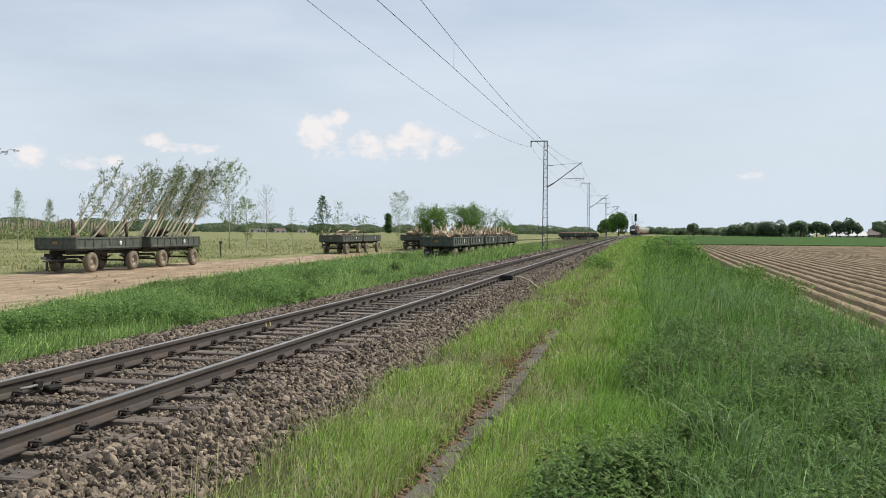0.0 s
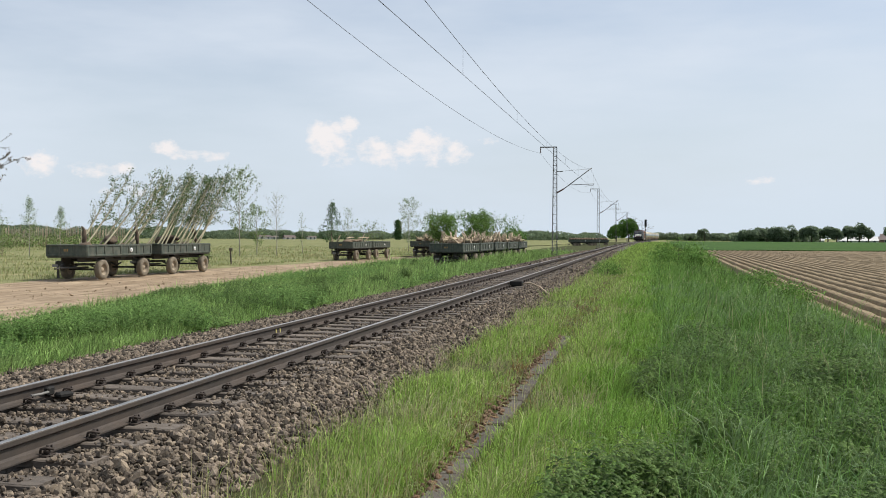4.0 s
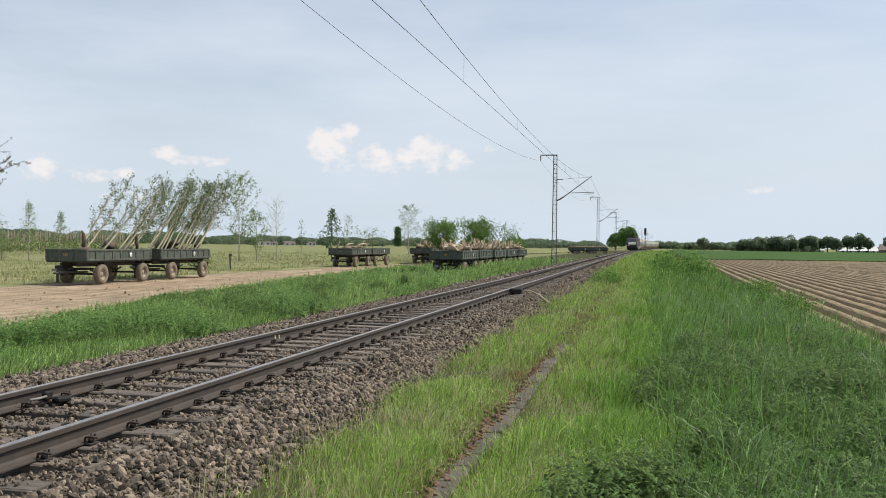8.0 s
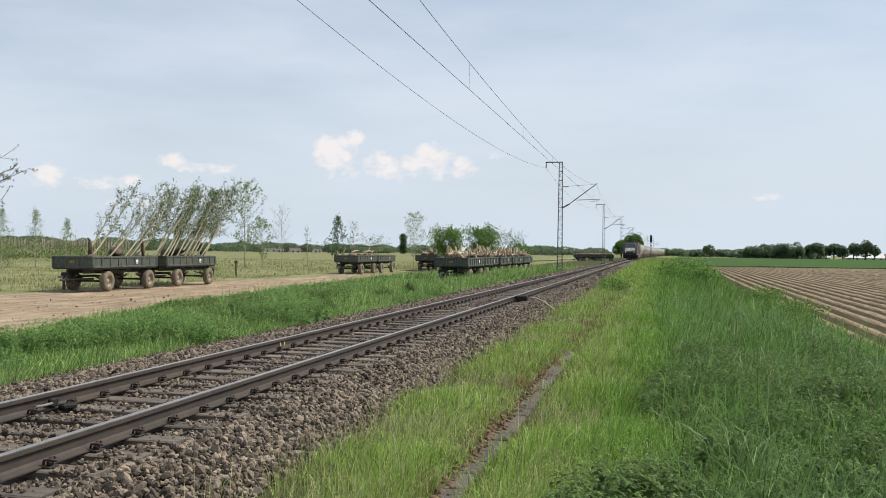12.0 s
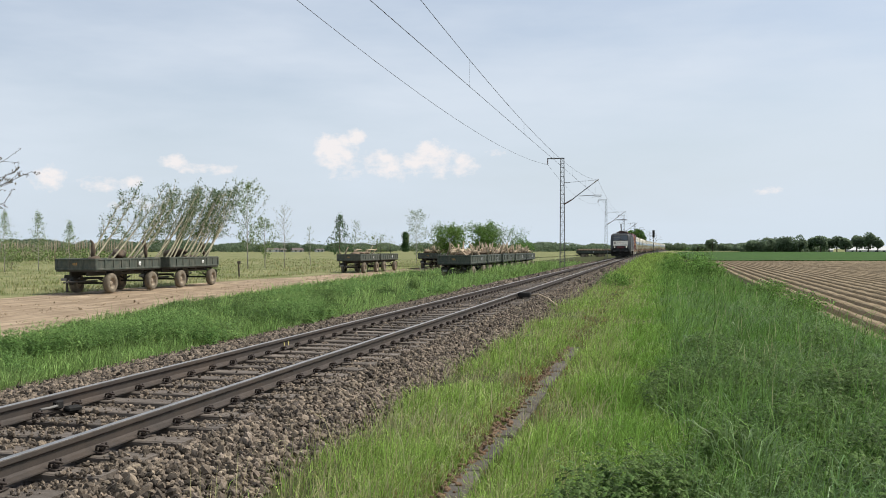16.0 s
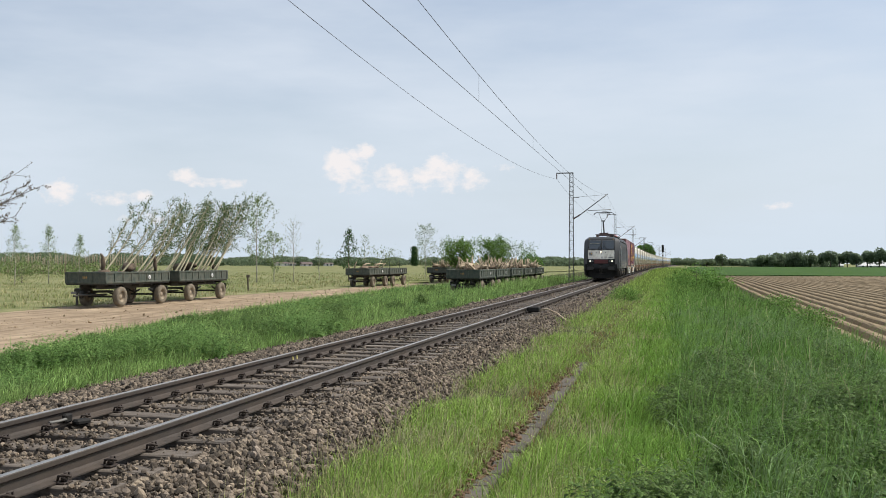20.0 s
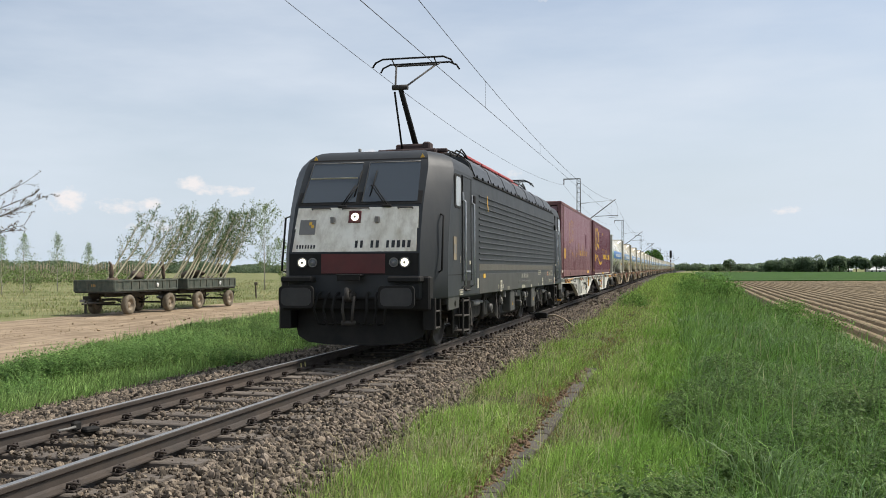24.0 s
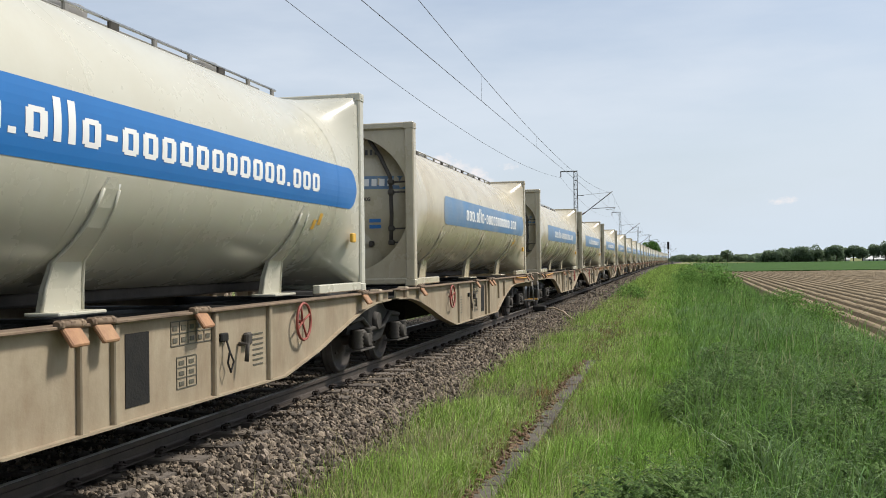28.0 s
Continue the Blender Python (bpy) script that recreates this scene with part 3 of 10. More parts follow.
M_STRIP = material("faded_grey_stripe", (0.095, 0.086, 0.062), (0.078, 0.070, 0.051), scale=2.0, rough=0.6, dirt=(0.11, 0.10, 0.09), dirt_amt=0.4)
M_WHITE = material("grimy_white_paint", (0.87, 0.83, 0.72), (0.78, 0.735, 0.62), scale=3.0, rough=0.5, dirt=(0.40, 0.33, 0.235), dirt_amt=0.75,
                   dirt_scale=1.3, streak=0.6, bump=0.04)
M_RED = material("dark_red_paint", (0.115, 0.015, 0.014), (0.080, 0.013, 0.012), scale=4, rough=0.5, dirt=(0.07, 0.03, 0.025), dirt_amt=0.5)
M_BUS = material("red_insulated_bar", (0.50, 0.055, 0.045), (0.38, 0.045, 0.04), scale=4, rough=0.5, dirt=(0.12, 0.05, 0.04), dirt_amt=0.5)
M_BLACK = material("sooty_black", (0.012, 0.012, 0.012), (0.022, 0.021, 0.019), scale=6, rough=0.75, dirt=(0.036, 0.031, 0.026), dirt_amt=0.5, bump=0.2, spec=0.2)
M_GEAR = material("dusty_running_gear", (0.060, 0.054, 0.047), (0.036, 0.033, 0.030), scale=6, rough=0.75, dirt=(0.12, 0.104, 0.085), dirt_amt=0.55, bump=0.2, spec=0.25)
M_WHEEL = material("wheel_steel", (0.075, 0.062, 0.052), (0.05, 0.043, 0.038), scale=8, rough=0.7, metal=0.4)
M_TREAD = material("bright_tread", (0.5, 0.5, 0.5), (0.4, 0.4, 0.4), rough=0.35, metal=1.0, bump=0)
M_SILVER = material("aluminium_rail", (0.42, 0.43, 0.44), (0.33, 0.34, 0.35), rough=0.4, metal=0.6, bump=0)
# weathered roof panels, with bluish skylight put into the paint colour
M_ROOF_GREY = material("weathered_roof_paint", (0.034, 0.039, 0.046), (0.046, 0.052, 0.060), scale=2.0, rough=0.5, dirt=(0.085, 0.082, 0.078), dirt_amt=0.4, dirt_scale=0.8)
M_STENCIL = material("worn_pale_stencil", (0.34, 0.325, 0.27), (0.25, 0.24, 0.20), scale=10, rough=0.6, bump=0)
M_TAN = material("faded_tan_plate", (0.27, 0.215, 0.135), (0.20, 0.165, 0.11), scale=6, rough=0.65, bump=0)
M_BUFFER = material("greasy_buffer_face", (0.030, 0.029, 0.027), (0.018, 0.018, 0.018), scale=4, rough=0.5, dirt=(0.055, 0.05, 0.045), dirt_amt=0.5)
M_PEACH = material("faded_peach_label", (0.55, 0.30, 0.19), (0.46, 0.25, 0.16), scale=12, rough=0.65, bump=0)
M_RUSTY_BASE = material("rusty_dark_frame", (0.055, 0.028, 0.024), (0.03, 0.022, 0.021), scale=9, rough=0.8, dirt=(0.10, 0.045, 0.035), dirt_amt=0.5)
M_PLATE = material("grey_plate", (0.20, 0.19, 0.175), (0.16, 0.155, 0.14), scale=4, rough=0.6)
M_ORANGE_MARK = material("yellow_orange_mark", (0.72, 0.42, 0.05), (0.62, 0.36, 0.05), scale=5, rough=0.55)
M_MARK = material("cream_stencil", (0.56, 0.52, 0.40), (0.42, 0.39, 0.30), scale=8, rough=0.6, bump=0)
M_BLACK_MARK = material("black_lettering", (0.015, 0.015, 0.016), (0.02, 0.02, 0.02), rough=0.6, bump=0)
M_LAMP = material("lit_lamp", (1.0, 0.93, 0.74), (1.0, 0.93, 0.74), rough=0.2, bump=0, glow=1.6)
M_LAMP_OFF = material("lamp_glass", (0.16, 0.17, 0.18), (0.10, 0.10, 0.11), rough=0.08, bump=0)


def glazing(name, tint, clear=0.5):
    m = material(name, tint, tint, scale=2, rough=0.12, bump=0)
    b = m.node_tree.nodes["Principled BSDF"]
    b.inputs["Transmission Weight"].default_value = clear
    b.inputs["IOR"].default_value = 1.5
    return m


M_GLASS = glazing("windscreen_glass", (0.075, 0.09, 0.105), 0.2)
M_SIDE_GLASS = material("bright_side_glass", (0.36, 0.375, 0.375), (0.31, 0.325, 0.33), scale=2, rough=0.15, bump=0)

SIDE = Matrix(((0, 0, 1, 0), (1, 0, 0, 0), (0, 1, 0, 0), (0, 0, 0, 1)))      # writing on the +x side
FRONT = Matrix(((1, 0, 0, 0), (0, 0, -1, 0), (0, 1, 0, 0), (0, 0, 0, 1)))    # writing on the end that leads


def lettering(text, size, mat, parent, place, name="lettering", bold=0.0, squeeze=1.0):
    """Flat raised letters of the built-in font; place sets its lower left corner and plane."""
    cu = bpy.data.curves.new(name, "FONT")
    cu.body, cu.size, cu.extrude, cu.offset, cu.resolution_u = text, size, 0.0015, bold, 3
    ob = bpy.data.objects.new(name, cu)
    me = bpy.data.meshes.new_from_object(ob)
    bpy.data.objects.remove(ob)
    me.materials.clear()
    for v in me.vertices:
        v.co.x *= squeeze
    return part(name, me, mat, parent, m=place)


def plates(name, rows, mat, parent, plane, at=(0, 0, 0), label="", thick=0.004):
    """Small flat bars (x, y, width, height) in a plane, joined as one marking."""
    s = Shape()
    for x, y, w, h in rows:
        s.box((x + w / 2, y + h / 2, thick / 2), (w, h, thick), 0.0008)
    ob = part(name, s, mat, parent, label, Matrix.Translation(at) @ plane)
    if len(rows) > 1:
        ob["kind"] = "stuff"
    return ob


def word_bars(x, y, length, height, seed, letters):
    """Plain bars, one for a letter, in place of a word."""
    r, rows, w = random.Random(seed), [], length / letters
    for k in range(letters):
        if letters > 9 and k in (2, 5):
            continue
        rows.append((x + k * w, y, w * r.choice((0.5, 0.58, 0.62)), height))
    return rows


def wheelset(parent, y, radius, half=0.7535):
    """Axle with two flanged wheels; its own space is at the axle's middle."""
    s = Shape()
    turn = pose(0, 0, 0, 0, 90, 0)
    s.tube([(-1.05, 0, 0), (1.05, 0, 0)], 0.085, 12)
    for d in (-1, 1):
        m = pose(d * half, 0, 0) @ turn
        e = d
        s.lathe([(0.0, 0.09 * e), (0.16, 0.09 * e), (0.19, 0.05 * e), (radius * 0.62, 0.015 * e), (radius * 0.86, 0.02 * e), (radius * 0.88, 0.065 * e),
                 (radius * 0.985, 0.068 * e), (radius, 0.03 * e), (radius + 0.006, -0.035 * e), (radius + 0.03, -0.045 * e), (radius + 0.028, -0.068 * e),
                 (radius * 0.87, -0.068 * e), (radius * 0.6, -0.02 * e), (0.17, -0.05 * e), (0.0, -0.05 * e)], 36, m)
        for k in range(3):
            a = 2 * math.pi * k / 3
            s.box((d * (half + 0.032), math.cos(a) * radius * 0.45, math.sin(a) * radius * 0.45), (0.03, 0.07, 0.07), 0.012)
    ws = part("wheelset", s, M_WHEEL, parent, "", pose(0, y, radius))
    for d in (-1, 1):
        tread = Shape().lathe([(radius * 1.001, 0.062 * d), (radius * 1.004, 0.03 * d), (radius * 1.008, -0.034 * d)], 36, pose(d * half, 0, 0) @ turn)
        part("tread", tread, M_TREAD, ws, "bright worn wheel tread")
    return ws


WHEELS = []      # (wheelset, radius) that roll in view


def round_rect(cx, cz, hw, hh, r, steps=5):
    """Outline of a rectangle with rounded corners."""
    out = []
    for sx, sz, a0 in ((1, 1, 0), (-1, 1, 90), (-1, -1, 180), (1, -1, 270)):
        for i in range(steps):
            q = math.radians(a0 + 90 * i / (steps - 1))
            out.append((cx + sx * (hw - r) + r * math.cos(q), cz + sz * (hh - r) + r * math.sin(q)))
    return out


def locomotive():
    L = 19.62
    loco = thing("locomotive", "dark grey electric locomotive with white front and lit headlights", "locomotive")
    # horizontal sections: height, half width and setback of the front edge, of the corner and of the side
    levels = [(0.99, 1.16, 0.44, 1.42, 0.82, 1.49, 1.12), (1.02, 1.17, 0.42, 1.43, 0.80, 1.50, 1.10), (1.40, 1.17, 0.42, 1.43, 0.80, 1.50, 1.10), (1.77, 1.17, 0.42, 1.43, 0.80, 1.50, 1.10),
              (2.20, 1.16, 0.56, 1.42, 0.92, 1.50, 1.20), (2.60, 1.16, 0.70, 1.42, 1.05, 1.50, 1.32), (3.00, 1.15, 0.95, 1.41, 1.26, 1.50, 1.50), (3.30, 1.14, 1.15, 1.39, 1.44, 1.48, 1.66),
              (3.42, 1.12, 1.23, 1.36, 1.51, 1.44, 1.74), (3.51, 1.09, 1.32, 1.31, 1.61, 1.38, 1.84), (3.575, 1.05, 1.42, 1.23, 1.73, 1.29, 1.96), (3.63, 0.98, 1.57, 1.13, 1.90, 1.17, 2.10),
              (3.67, 0.88, 1.80, 0.99, 2.10, 1.02, 2.30), (3.69, 0.78, 2.05, 0.87, 2.30, 0.90, 2.50)]
    rings = []
    for z, wf, uf, wm, um, ws, us in levels:
        wm, um = 0.3 * wm + 0.35 * (wf + ws), 0.3 * um + 0.35 * (uf + us)
        rings.append([(-wf, uf, z), (wf, uf, z), (wm, um, z), (ws, us, z), (ws, L - us, z), (wm, L - um, z), (wf, L - uf, z), (-wf, L - uf, z), (-wm, L - um, z), (-ws, L - us, z), (-ws, us, z),
                      (-wm, um, z)])
    n = 12
    verts = [v for ring in rings for v in ring]
    faces = [(j * n + i, j * n + (i + 1) % n, (j + 1) * n + (i + 1) % n, (j + 1) * n + i) for j in range(len(levels) - 1) for i in range(n)]
    faces += [tuple(range(n))[::-1], tuple(range((len(levels) - 1) * n, len(levels) * n))]
    shell = Shape().add(verts, faces)
    shell.smooth = [i % n in (1, 2, 4, 5, 7, 8, 10, 11) or i >= 7 * n for i in range(len(faces) - 2)] + [False, False]
    body = part("body", shell, M_LOCO, loco, "dark grey ribbed body shell")
    # creases where the corner facets meet the front and the sides
    for e in body.data.edges:
        a, b = e.vertices
        if a % n == b % n and a % n not in (2, 5, 8, 11):
            e.use_edge_sharp = True

    def front_u(z):
        return float(np.interp(z, [l[0] for l in levels], [l[2] for l in levels]))

    def face(name, x0, x1, z0, z1, mat, proud, label="", parent=loco, inset=0.0, both=False):
        """A plate that lies on the raked front."""
        zs = [z0, z1] if not (z0 < 2.2 < z1 and z1 - z0 > 0.4) else [z0, 2.2, z1]
        s = Shape()
        for a, b in zip(zs, zs[1:]):
            pts = []
            for lift in (0, 1):
                for x, z in ((x0, a), (x1, a), (x1 - math.copysign(inset, x1 - x0), b), (x0 + math.copysign(inset, x1 - x0), b)):
                    pts.append((x, front_u(z) - (proud if lift else -0.02), z))
            s.add(pts, [(0, 1, 2, 3), (4, 5, 6, 7), (0, 1, 5, 4), (1, 2, 6, 5), (2, 3, 7, 6), (3, 0, 4, 7)])
        return part(name, s, mat, parent, label)

    face("front_panel", -1.11, 1.11, 1.80, 2.57, M_WHITE, 0.012, "grimy white front panel", inset=0.02)
    face("lamp_band", -1.15, 1.15, 1.40, 1.77, M_BLACK, 0.010, "black lamp band")
    face("red_panel", -0.57, 0.57, 1.43, 1.76, M_RED, 0.018, "dark red panel between the headlights")
    screen = face("windscreen_frame", -1.13, 1.13, 2.62, 3.47, M_BLACK, 0.010, "black windscreen surround", inset=0.03)
    for x0, x1 in ((-1.05, -0.06), (0.06, 1.05)):
        a, b = (x0, x1)
        s = Shape()
        z0, z1 = 2.67, 3.40
        k = 0.055
        outer = ((a - 0.0, z0), (b, z0), (b - (k if b > 0.5 else 0), z1), (a + (k if a < -0.5 else 0), z1))
        s.add([(x, front_u(z) - 0.016, z) for x, z in outer] + [(x, front_u(z) - 0.011, z) for x, z in outer],
              [(0, 1, 2, 3), (4, 5, 6, 7), (0, 1, 5, 4), (1, 2, 6, 5), (2, 3, 7, 6), (3, 0, 4, 7)])
        pane = part("windscreen_pane", s, M_GLASS, screen, "dark reflecting windscreen")
        edge = [(x * 0.998, front_u(z) - 0.018, z) for x, z in outer]
        part("pane_trim", Shape().tube([edge[0], edge[3], edge[2]], 0.011, 5), M_PLATE, pane, "worn grey sealing strip")
    s = Shape()
    zb = 3.11
    s.box((-0.55, front_u(zb) - 0.018, zb), (0.88, 0.006, 0.035), 0.002, pose(0, 0, 0, 32, 0, 0))
    part("sun_blind", s, M_MARK, screen, "pale edge of a lowered blind")
    for px, tip in ((-0.28, -0.08), (0.52, 0.20)):
        w = Shape()
        u = front_u(2.62)
        for d in (-0.02, 0.025):
            w.tube([(px + d, u - 0.05, 2.60), (tip + d, front_u(2.98) - 0.06, 2.98)], 0.010, 6)
        w.box((px, u - 0.04, 2.585), (0.17, 0.06, 0.05), 0.015)
        w.tube([(tip - 0.02, front_u(2.80) - 0.035, 2.76), (tip + 0.03, front_u(3.22) - 0.035, 3.24)], 0.013, 6)
        part("wiper", w, M_BLACK, loco, "black windscreen wiper")
    for x, w in ((-0.66, 0.17), (-0.03, 0.24), (0.86, 0.13)):
        u, z = front_u(2.54) - 0.05, 2.555
        part("grab_rail", Shape().tube([(x - w, u + 0.06, z - 0.03), (x - w, u, z), (x + w, u, z), (x + w, u + 0.06, z - 0.03)], 0.013, 6), M_GEAR, loco, "dull grab rail")
    for x in (-0.42, 0.38):
        part("bracket", Shape().box((x, front_u(2.36) - 0.045, 2.35), (0.075, 0.07, 0.11), 0.01), M_PLATE, loco)

    def lamp(x, z, r, mat, housing, square=False):
        m = Matrix.Translation((x, front_u(z) - 0.012, z)) @ pose(0, 0, 0, 90 if z < 1.8 else 72)
        b = Shape()
        if square:
            b.lathe([(0.0, -0.02), (0.155, -0.02), (0.155, 0.016), (0.135, 0.016), (0.125, 0.006), (0, 0.006)], 4, m @ pose(0, 0, 0, 0, 0, 45))
        else:
            b.lathe([(0.0, -0.01), (r * 1.3, -0.01), (r * 1.3, 0.022), (r * 1.05, 0.022), (r, 0.012), (0, 0.012)], 20, m)
        box = part("headlight", b, housing, loco)
        part("bulb", Shape().lathe([(0, 0.028), (r * 0.3, 0.027), (r * 0.32, 0.02)], 12, m), M_PLATE, box)
        part("lens", Shape().lathe([(0.0, 0.024), (r * 0.7, 0.022), (r, 0.013), (r, 0.0)], 20, m), mat, box, "glowing lens" if mat is M_LAMP else "dark lens")

    for d in (-1, 1):
        lamp(d * 0.915, 1.615, 0.070, M_LAMP, M_PLATE)
        lamp(d * 0.725, 1.615, 0.062, M_LAMP_OFF, M_PLATE)
    lamp(-0.03, 2.40, 0.072, M_LAMP, M_RED, True)
    # emblem and numbers as plain shapes
    rake = FRONT @ pose(0, 0, 0, -18)
    plates("emblem", [(0, 0, 0.29, 0.27)], M_PLATE, loco, rake, (-1.02, front_u(2.10) - 0.014, 2.10), "plain grey emblem plate", 0.006)
    plates("emblem_mark", [(0.17, 0.17, 0.05, 0.06), (0.21, 0.12, 0.05, 0.06)], M_ORANGE_MARK, loco, rake, (-1.02, front_u(2.10) - 0.021, 2.10), "", 0.004)
    plates("number_marking", word_bars(0, 0, 0.36, 0.065, 1, 7), M_BLACK_MARK, loco, rake, (-1.04, front_u(1.86) - 0.014, 1.855), "small black number bars")
    plates("number_marking", word_bars(0, 0, 1.02, 0.13, 2, 11), M_BLACK_MARK, loco, rake, (0.02, front_u(1.87) - 0.014, 1.865), "black number bars")
    for d in (1, -1):
        part("warning_mark", Shape().slab([(-0.05, 0), (0.05, 0), (0, 0.085)], 1, front_u(3.50) - 0.025, front_u(3.50) - 0.018), M_ORANGE_MARK, loco, m=pose(d * 1.0, 0, 3.46))

    # both ends: buffers, plough, hoses
    for end in (0, 1):
        flip = pose(0, 0, 0) if not end else pose(0, L, 0, 0, 0, 180)
        part("buffer_beam", Shape().box((0, 0.72, 1.09), (2.66, 0.5, 0.58), 0.03), M_BLACK, loco, m=flip)
        for d in (-1, 1):
            b = Shape()
            b.tube([(d * 0.875, 0.06, 1.04), (d * 0.875, 0.55, 1.04)], [0.10, 0.12], 16)
            b.box((d * 0.875, 0.30, 1.04), (0.30, 0.32, 0.30), 0.05)
            buf = part("buffer", b, M_BLACK, loco, "sooty buffer", flip)
            h = Shape().slab(round_rect(d * 0.875, 1.04, 0.31, 0.185, 0.08), 1, 0.012, 0.06)
            part("buffer_plate", h, M_BLACK, buf, "sooty rounded buffer plate")
            part("buffer_wear", Shape().slab(round_rect(d * 0.875, 1.04, 0.27, 0.15, 0.09), 1, 0.006, 0.014), M_BUFFER, buf, "greasy rubbed face")
            part("step_plate", Shape().box((d * 0.95, 0.34, 1.33), (0.56, 0.30, 0.10), 0.02), M_BLACK, loco, "", flip)
            st = part("corner_step", Shape().box((d * 1.20, 0.76, 0.74), (0.03, 0.40, 0.54), 0.008), M_BLACK, loco, "dusty box step", flip)
            for dz in (0.50, 0.78):
                part("tread", Shape().box((d * 1.30, 0.76, dz), (0.20, 0.36, 0.03), 0.008), M_GEAR, st)
            part("front_cheek", Shape().box((d * 1.29, 0.58, 0.74), (0.18, 0.03, 0.54), 0.008), M_BLACK, st)
            part("rear_cheek", Shape().box((d * 1.29, 0.94, 0.74), (0.18, 0.02, 0.52), 0.006), M_BLACK, st)
            for du in (0.58, 0.94):
                part("corner_bar", Shape().box((d * 1.395, du, 0.74), (0.03, 0.03, 0.54), 0.008), M_GEAR, st)
            part("corner_handrail", Shape().tube([(d * 1.37, 0.88, 1.44), (d * 1.46, 0.80, 1.48), (d * 1.455, 0.97, 2.42), (d * 1.37, 1.06, 2.46)], 0.018, 8), M_BLACK, loco,
                 "black corner handrail", flip)
            for k in range(3):
                x = d * (0.26 + 0.16 * k)
                hose = Shape().tube([(x, 0.48, 1.12), (x + 0.02 * d, 0.30, 1.05), (x + 0.05 * d, 0.22, 0.82), (x + 0.01, 0.26, 0.58), (x - 0.10 * d, 0.34, 0.56)], 0.021 if k else 0.026, 8)
                part("air_hose", hose, M_BLACK, loco, "hanging brake hose", flip)
                part("tap", Shape().box((x, 0.46, 1.20), (0.04, 0.05, 0.12), 0.01), M_RED if k == 0 else M_PLATE, loco, "", flip)
        c = Shape().box((0, 0.36, 1.04), (0.11, 0.36, 0.16), 0.04)
        c.tube([(0, 0.20, 1.13), (0, 0.10, 1.16), (0, 0.06, 1.05), (0, 0.14, 0.98)], 0.045, 10)
        hook = part("coupling_hook", c, M_GEAR, loco, "dusty screw coupling", flip)
        lk = Shape()
        for d in (-0.09, 0.09):
            lk.tube([(d, 0.20, 1.05), (d, 0.13, 0.82), (d * 0.7, 0.16, 0.60)], 0.025, 8)
        lk.tube([(-0.12, 0.17, 0.60), (0.12, 0.17, 0.60)], 0.04, 8)
        part("link", lk, M_GEAR, hook)
        pl = Shape()
        sweep = [(-1.22, 0.86, 0.52), (-1.12, 0.74, 0.34), (-0.90, 0.64, 0.24), (-0.5, 0.55, 0.205), (0, 0.52, 0.20), (0.5, 0.55, 0.205), (0.90, 0.64, 0.24), (1.12, 0.74, 0.34), (1.22, 0.86, 0.52)]
        rim = [[(px, py + q, pz) for px, py, pz in sweep] + [(px * 1.02, py + 0.08 + q, 0.84) for px, py, pz in sweep] for q in (0, 0.03)]
        k9 = len(sweep)
        pl.add(rim[0] + rim[1], [(i + o, i + 1 + o, k9 + i + 1 + o, k9 + i + o) for i in range(k9 - 1) for o in (0, 2 * k9)]
               + [(i, i + 1, i + 1 + 2 * k9, i + 2 * k9) for i in range(k9 - 1)] + [(k9 + i, k9 + i + 1, k9 + i + 1 + 2 * k9, k9 + i + 2 * k9) for i in range(k9 - 1)])
        part("rail_guard", pl, M_BLACK, loco, "black plough below the buffers", flip)
        hood = Shape().box((0, 0.30, 1.40), (0.42, 0.30, 0.03), 0.01).box((0, 0.17, 1.355), (0.40, 0.03, 0.10), 0.01)
        part("lamp_hood", hood, M_BLACK, loco, "", flip)
        # cab sides
        for d in (1, -1):
            x = d * 1.5
            fr = Shape().slab(round_rect(1.87, 2.91, 0.27, 0.31, 0.10), 0, x - 0.01, x + 0.01)
            win = part("cab_window", fr, M_BLACK, loco, "", flip)
            part("pane", Shape().slab(round_rect(1.90, 2.91, 0.195, 0.265, 0.07), 0, min(x + d * 0.002, x + d * 0.014), max(x + d * 0.002, x + d * 0.014)), M_SIDE_GLASS, win, "pale reflecting pane")
            dr = Shape().box((x - d * 0.004, 2.64, 2.26), (0.03, 0.72, 1.98), 0.012)
            door = part("cab_door", dr, M_LOCO, loco, "dark grey cab door", flip)
            part("door_seal", Shape().tube([(x + d * 0.012, 2.27, 1.28), (x + d * 0.012, 2.27, 3.22), (x + d * 0.012, 3.01, 3.22), (x + d * 0.012, 3.01, 1.28)], 0.008, 5), M_BLACK, door)
            part("sill", Shape().box((x + d * 0.02, 2.64, 1.45), (0.03, 0.52, 0.035), 0.008), M_SILVER, door)
            for dz in (1.80, 2.34):
                oval = [(2.47 + 0.085 * math.cos(q), dz + 0.19 * math.sin(q)) for q in [2 * math.pi * i / 20 for i in range(20)]]
                part("handle_recess", Shape().slab(oval, 0, x + d * 0.006 - 0.006, x + d * 0.006 + 0.006), M_BLACK, door, "dark oval grip recess")
                part("grip", Shape().tube([(x + d * 0.012, 2.45, dz + 0.13), (x + d * 0.035, 2.45, dz + 0.10), (x + d * 0.035, 2.45, dz - 0.02), (x + d * 0.03, 2.50, dz - 0.05), (x + d * 0.02, 2.50, dz - 0.12)], 0.014, 6), M_SILVER, door)
            part("door_plate", Shape().box((x + d * 0.014, 2.90, 1.62), (0.006, 0.11, 0.07), 0.001), M_MARK, door)
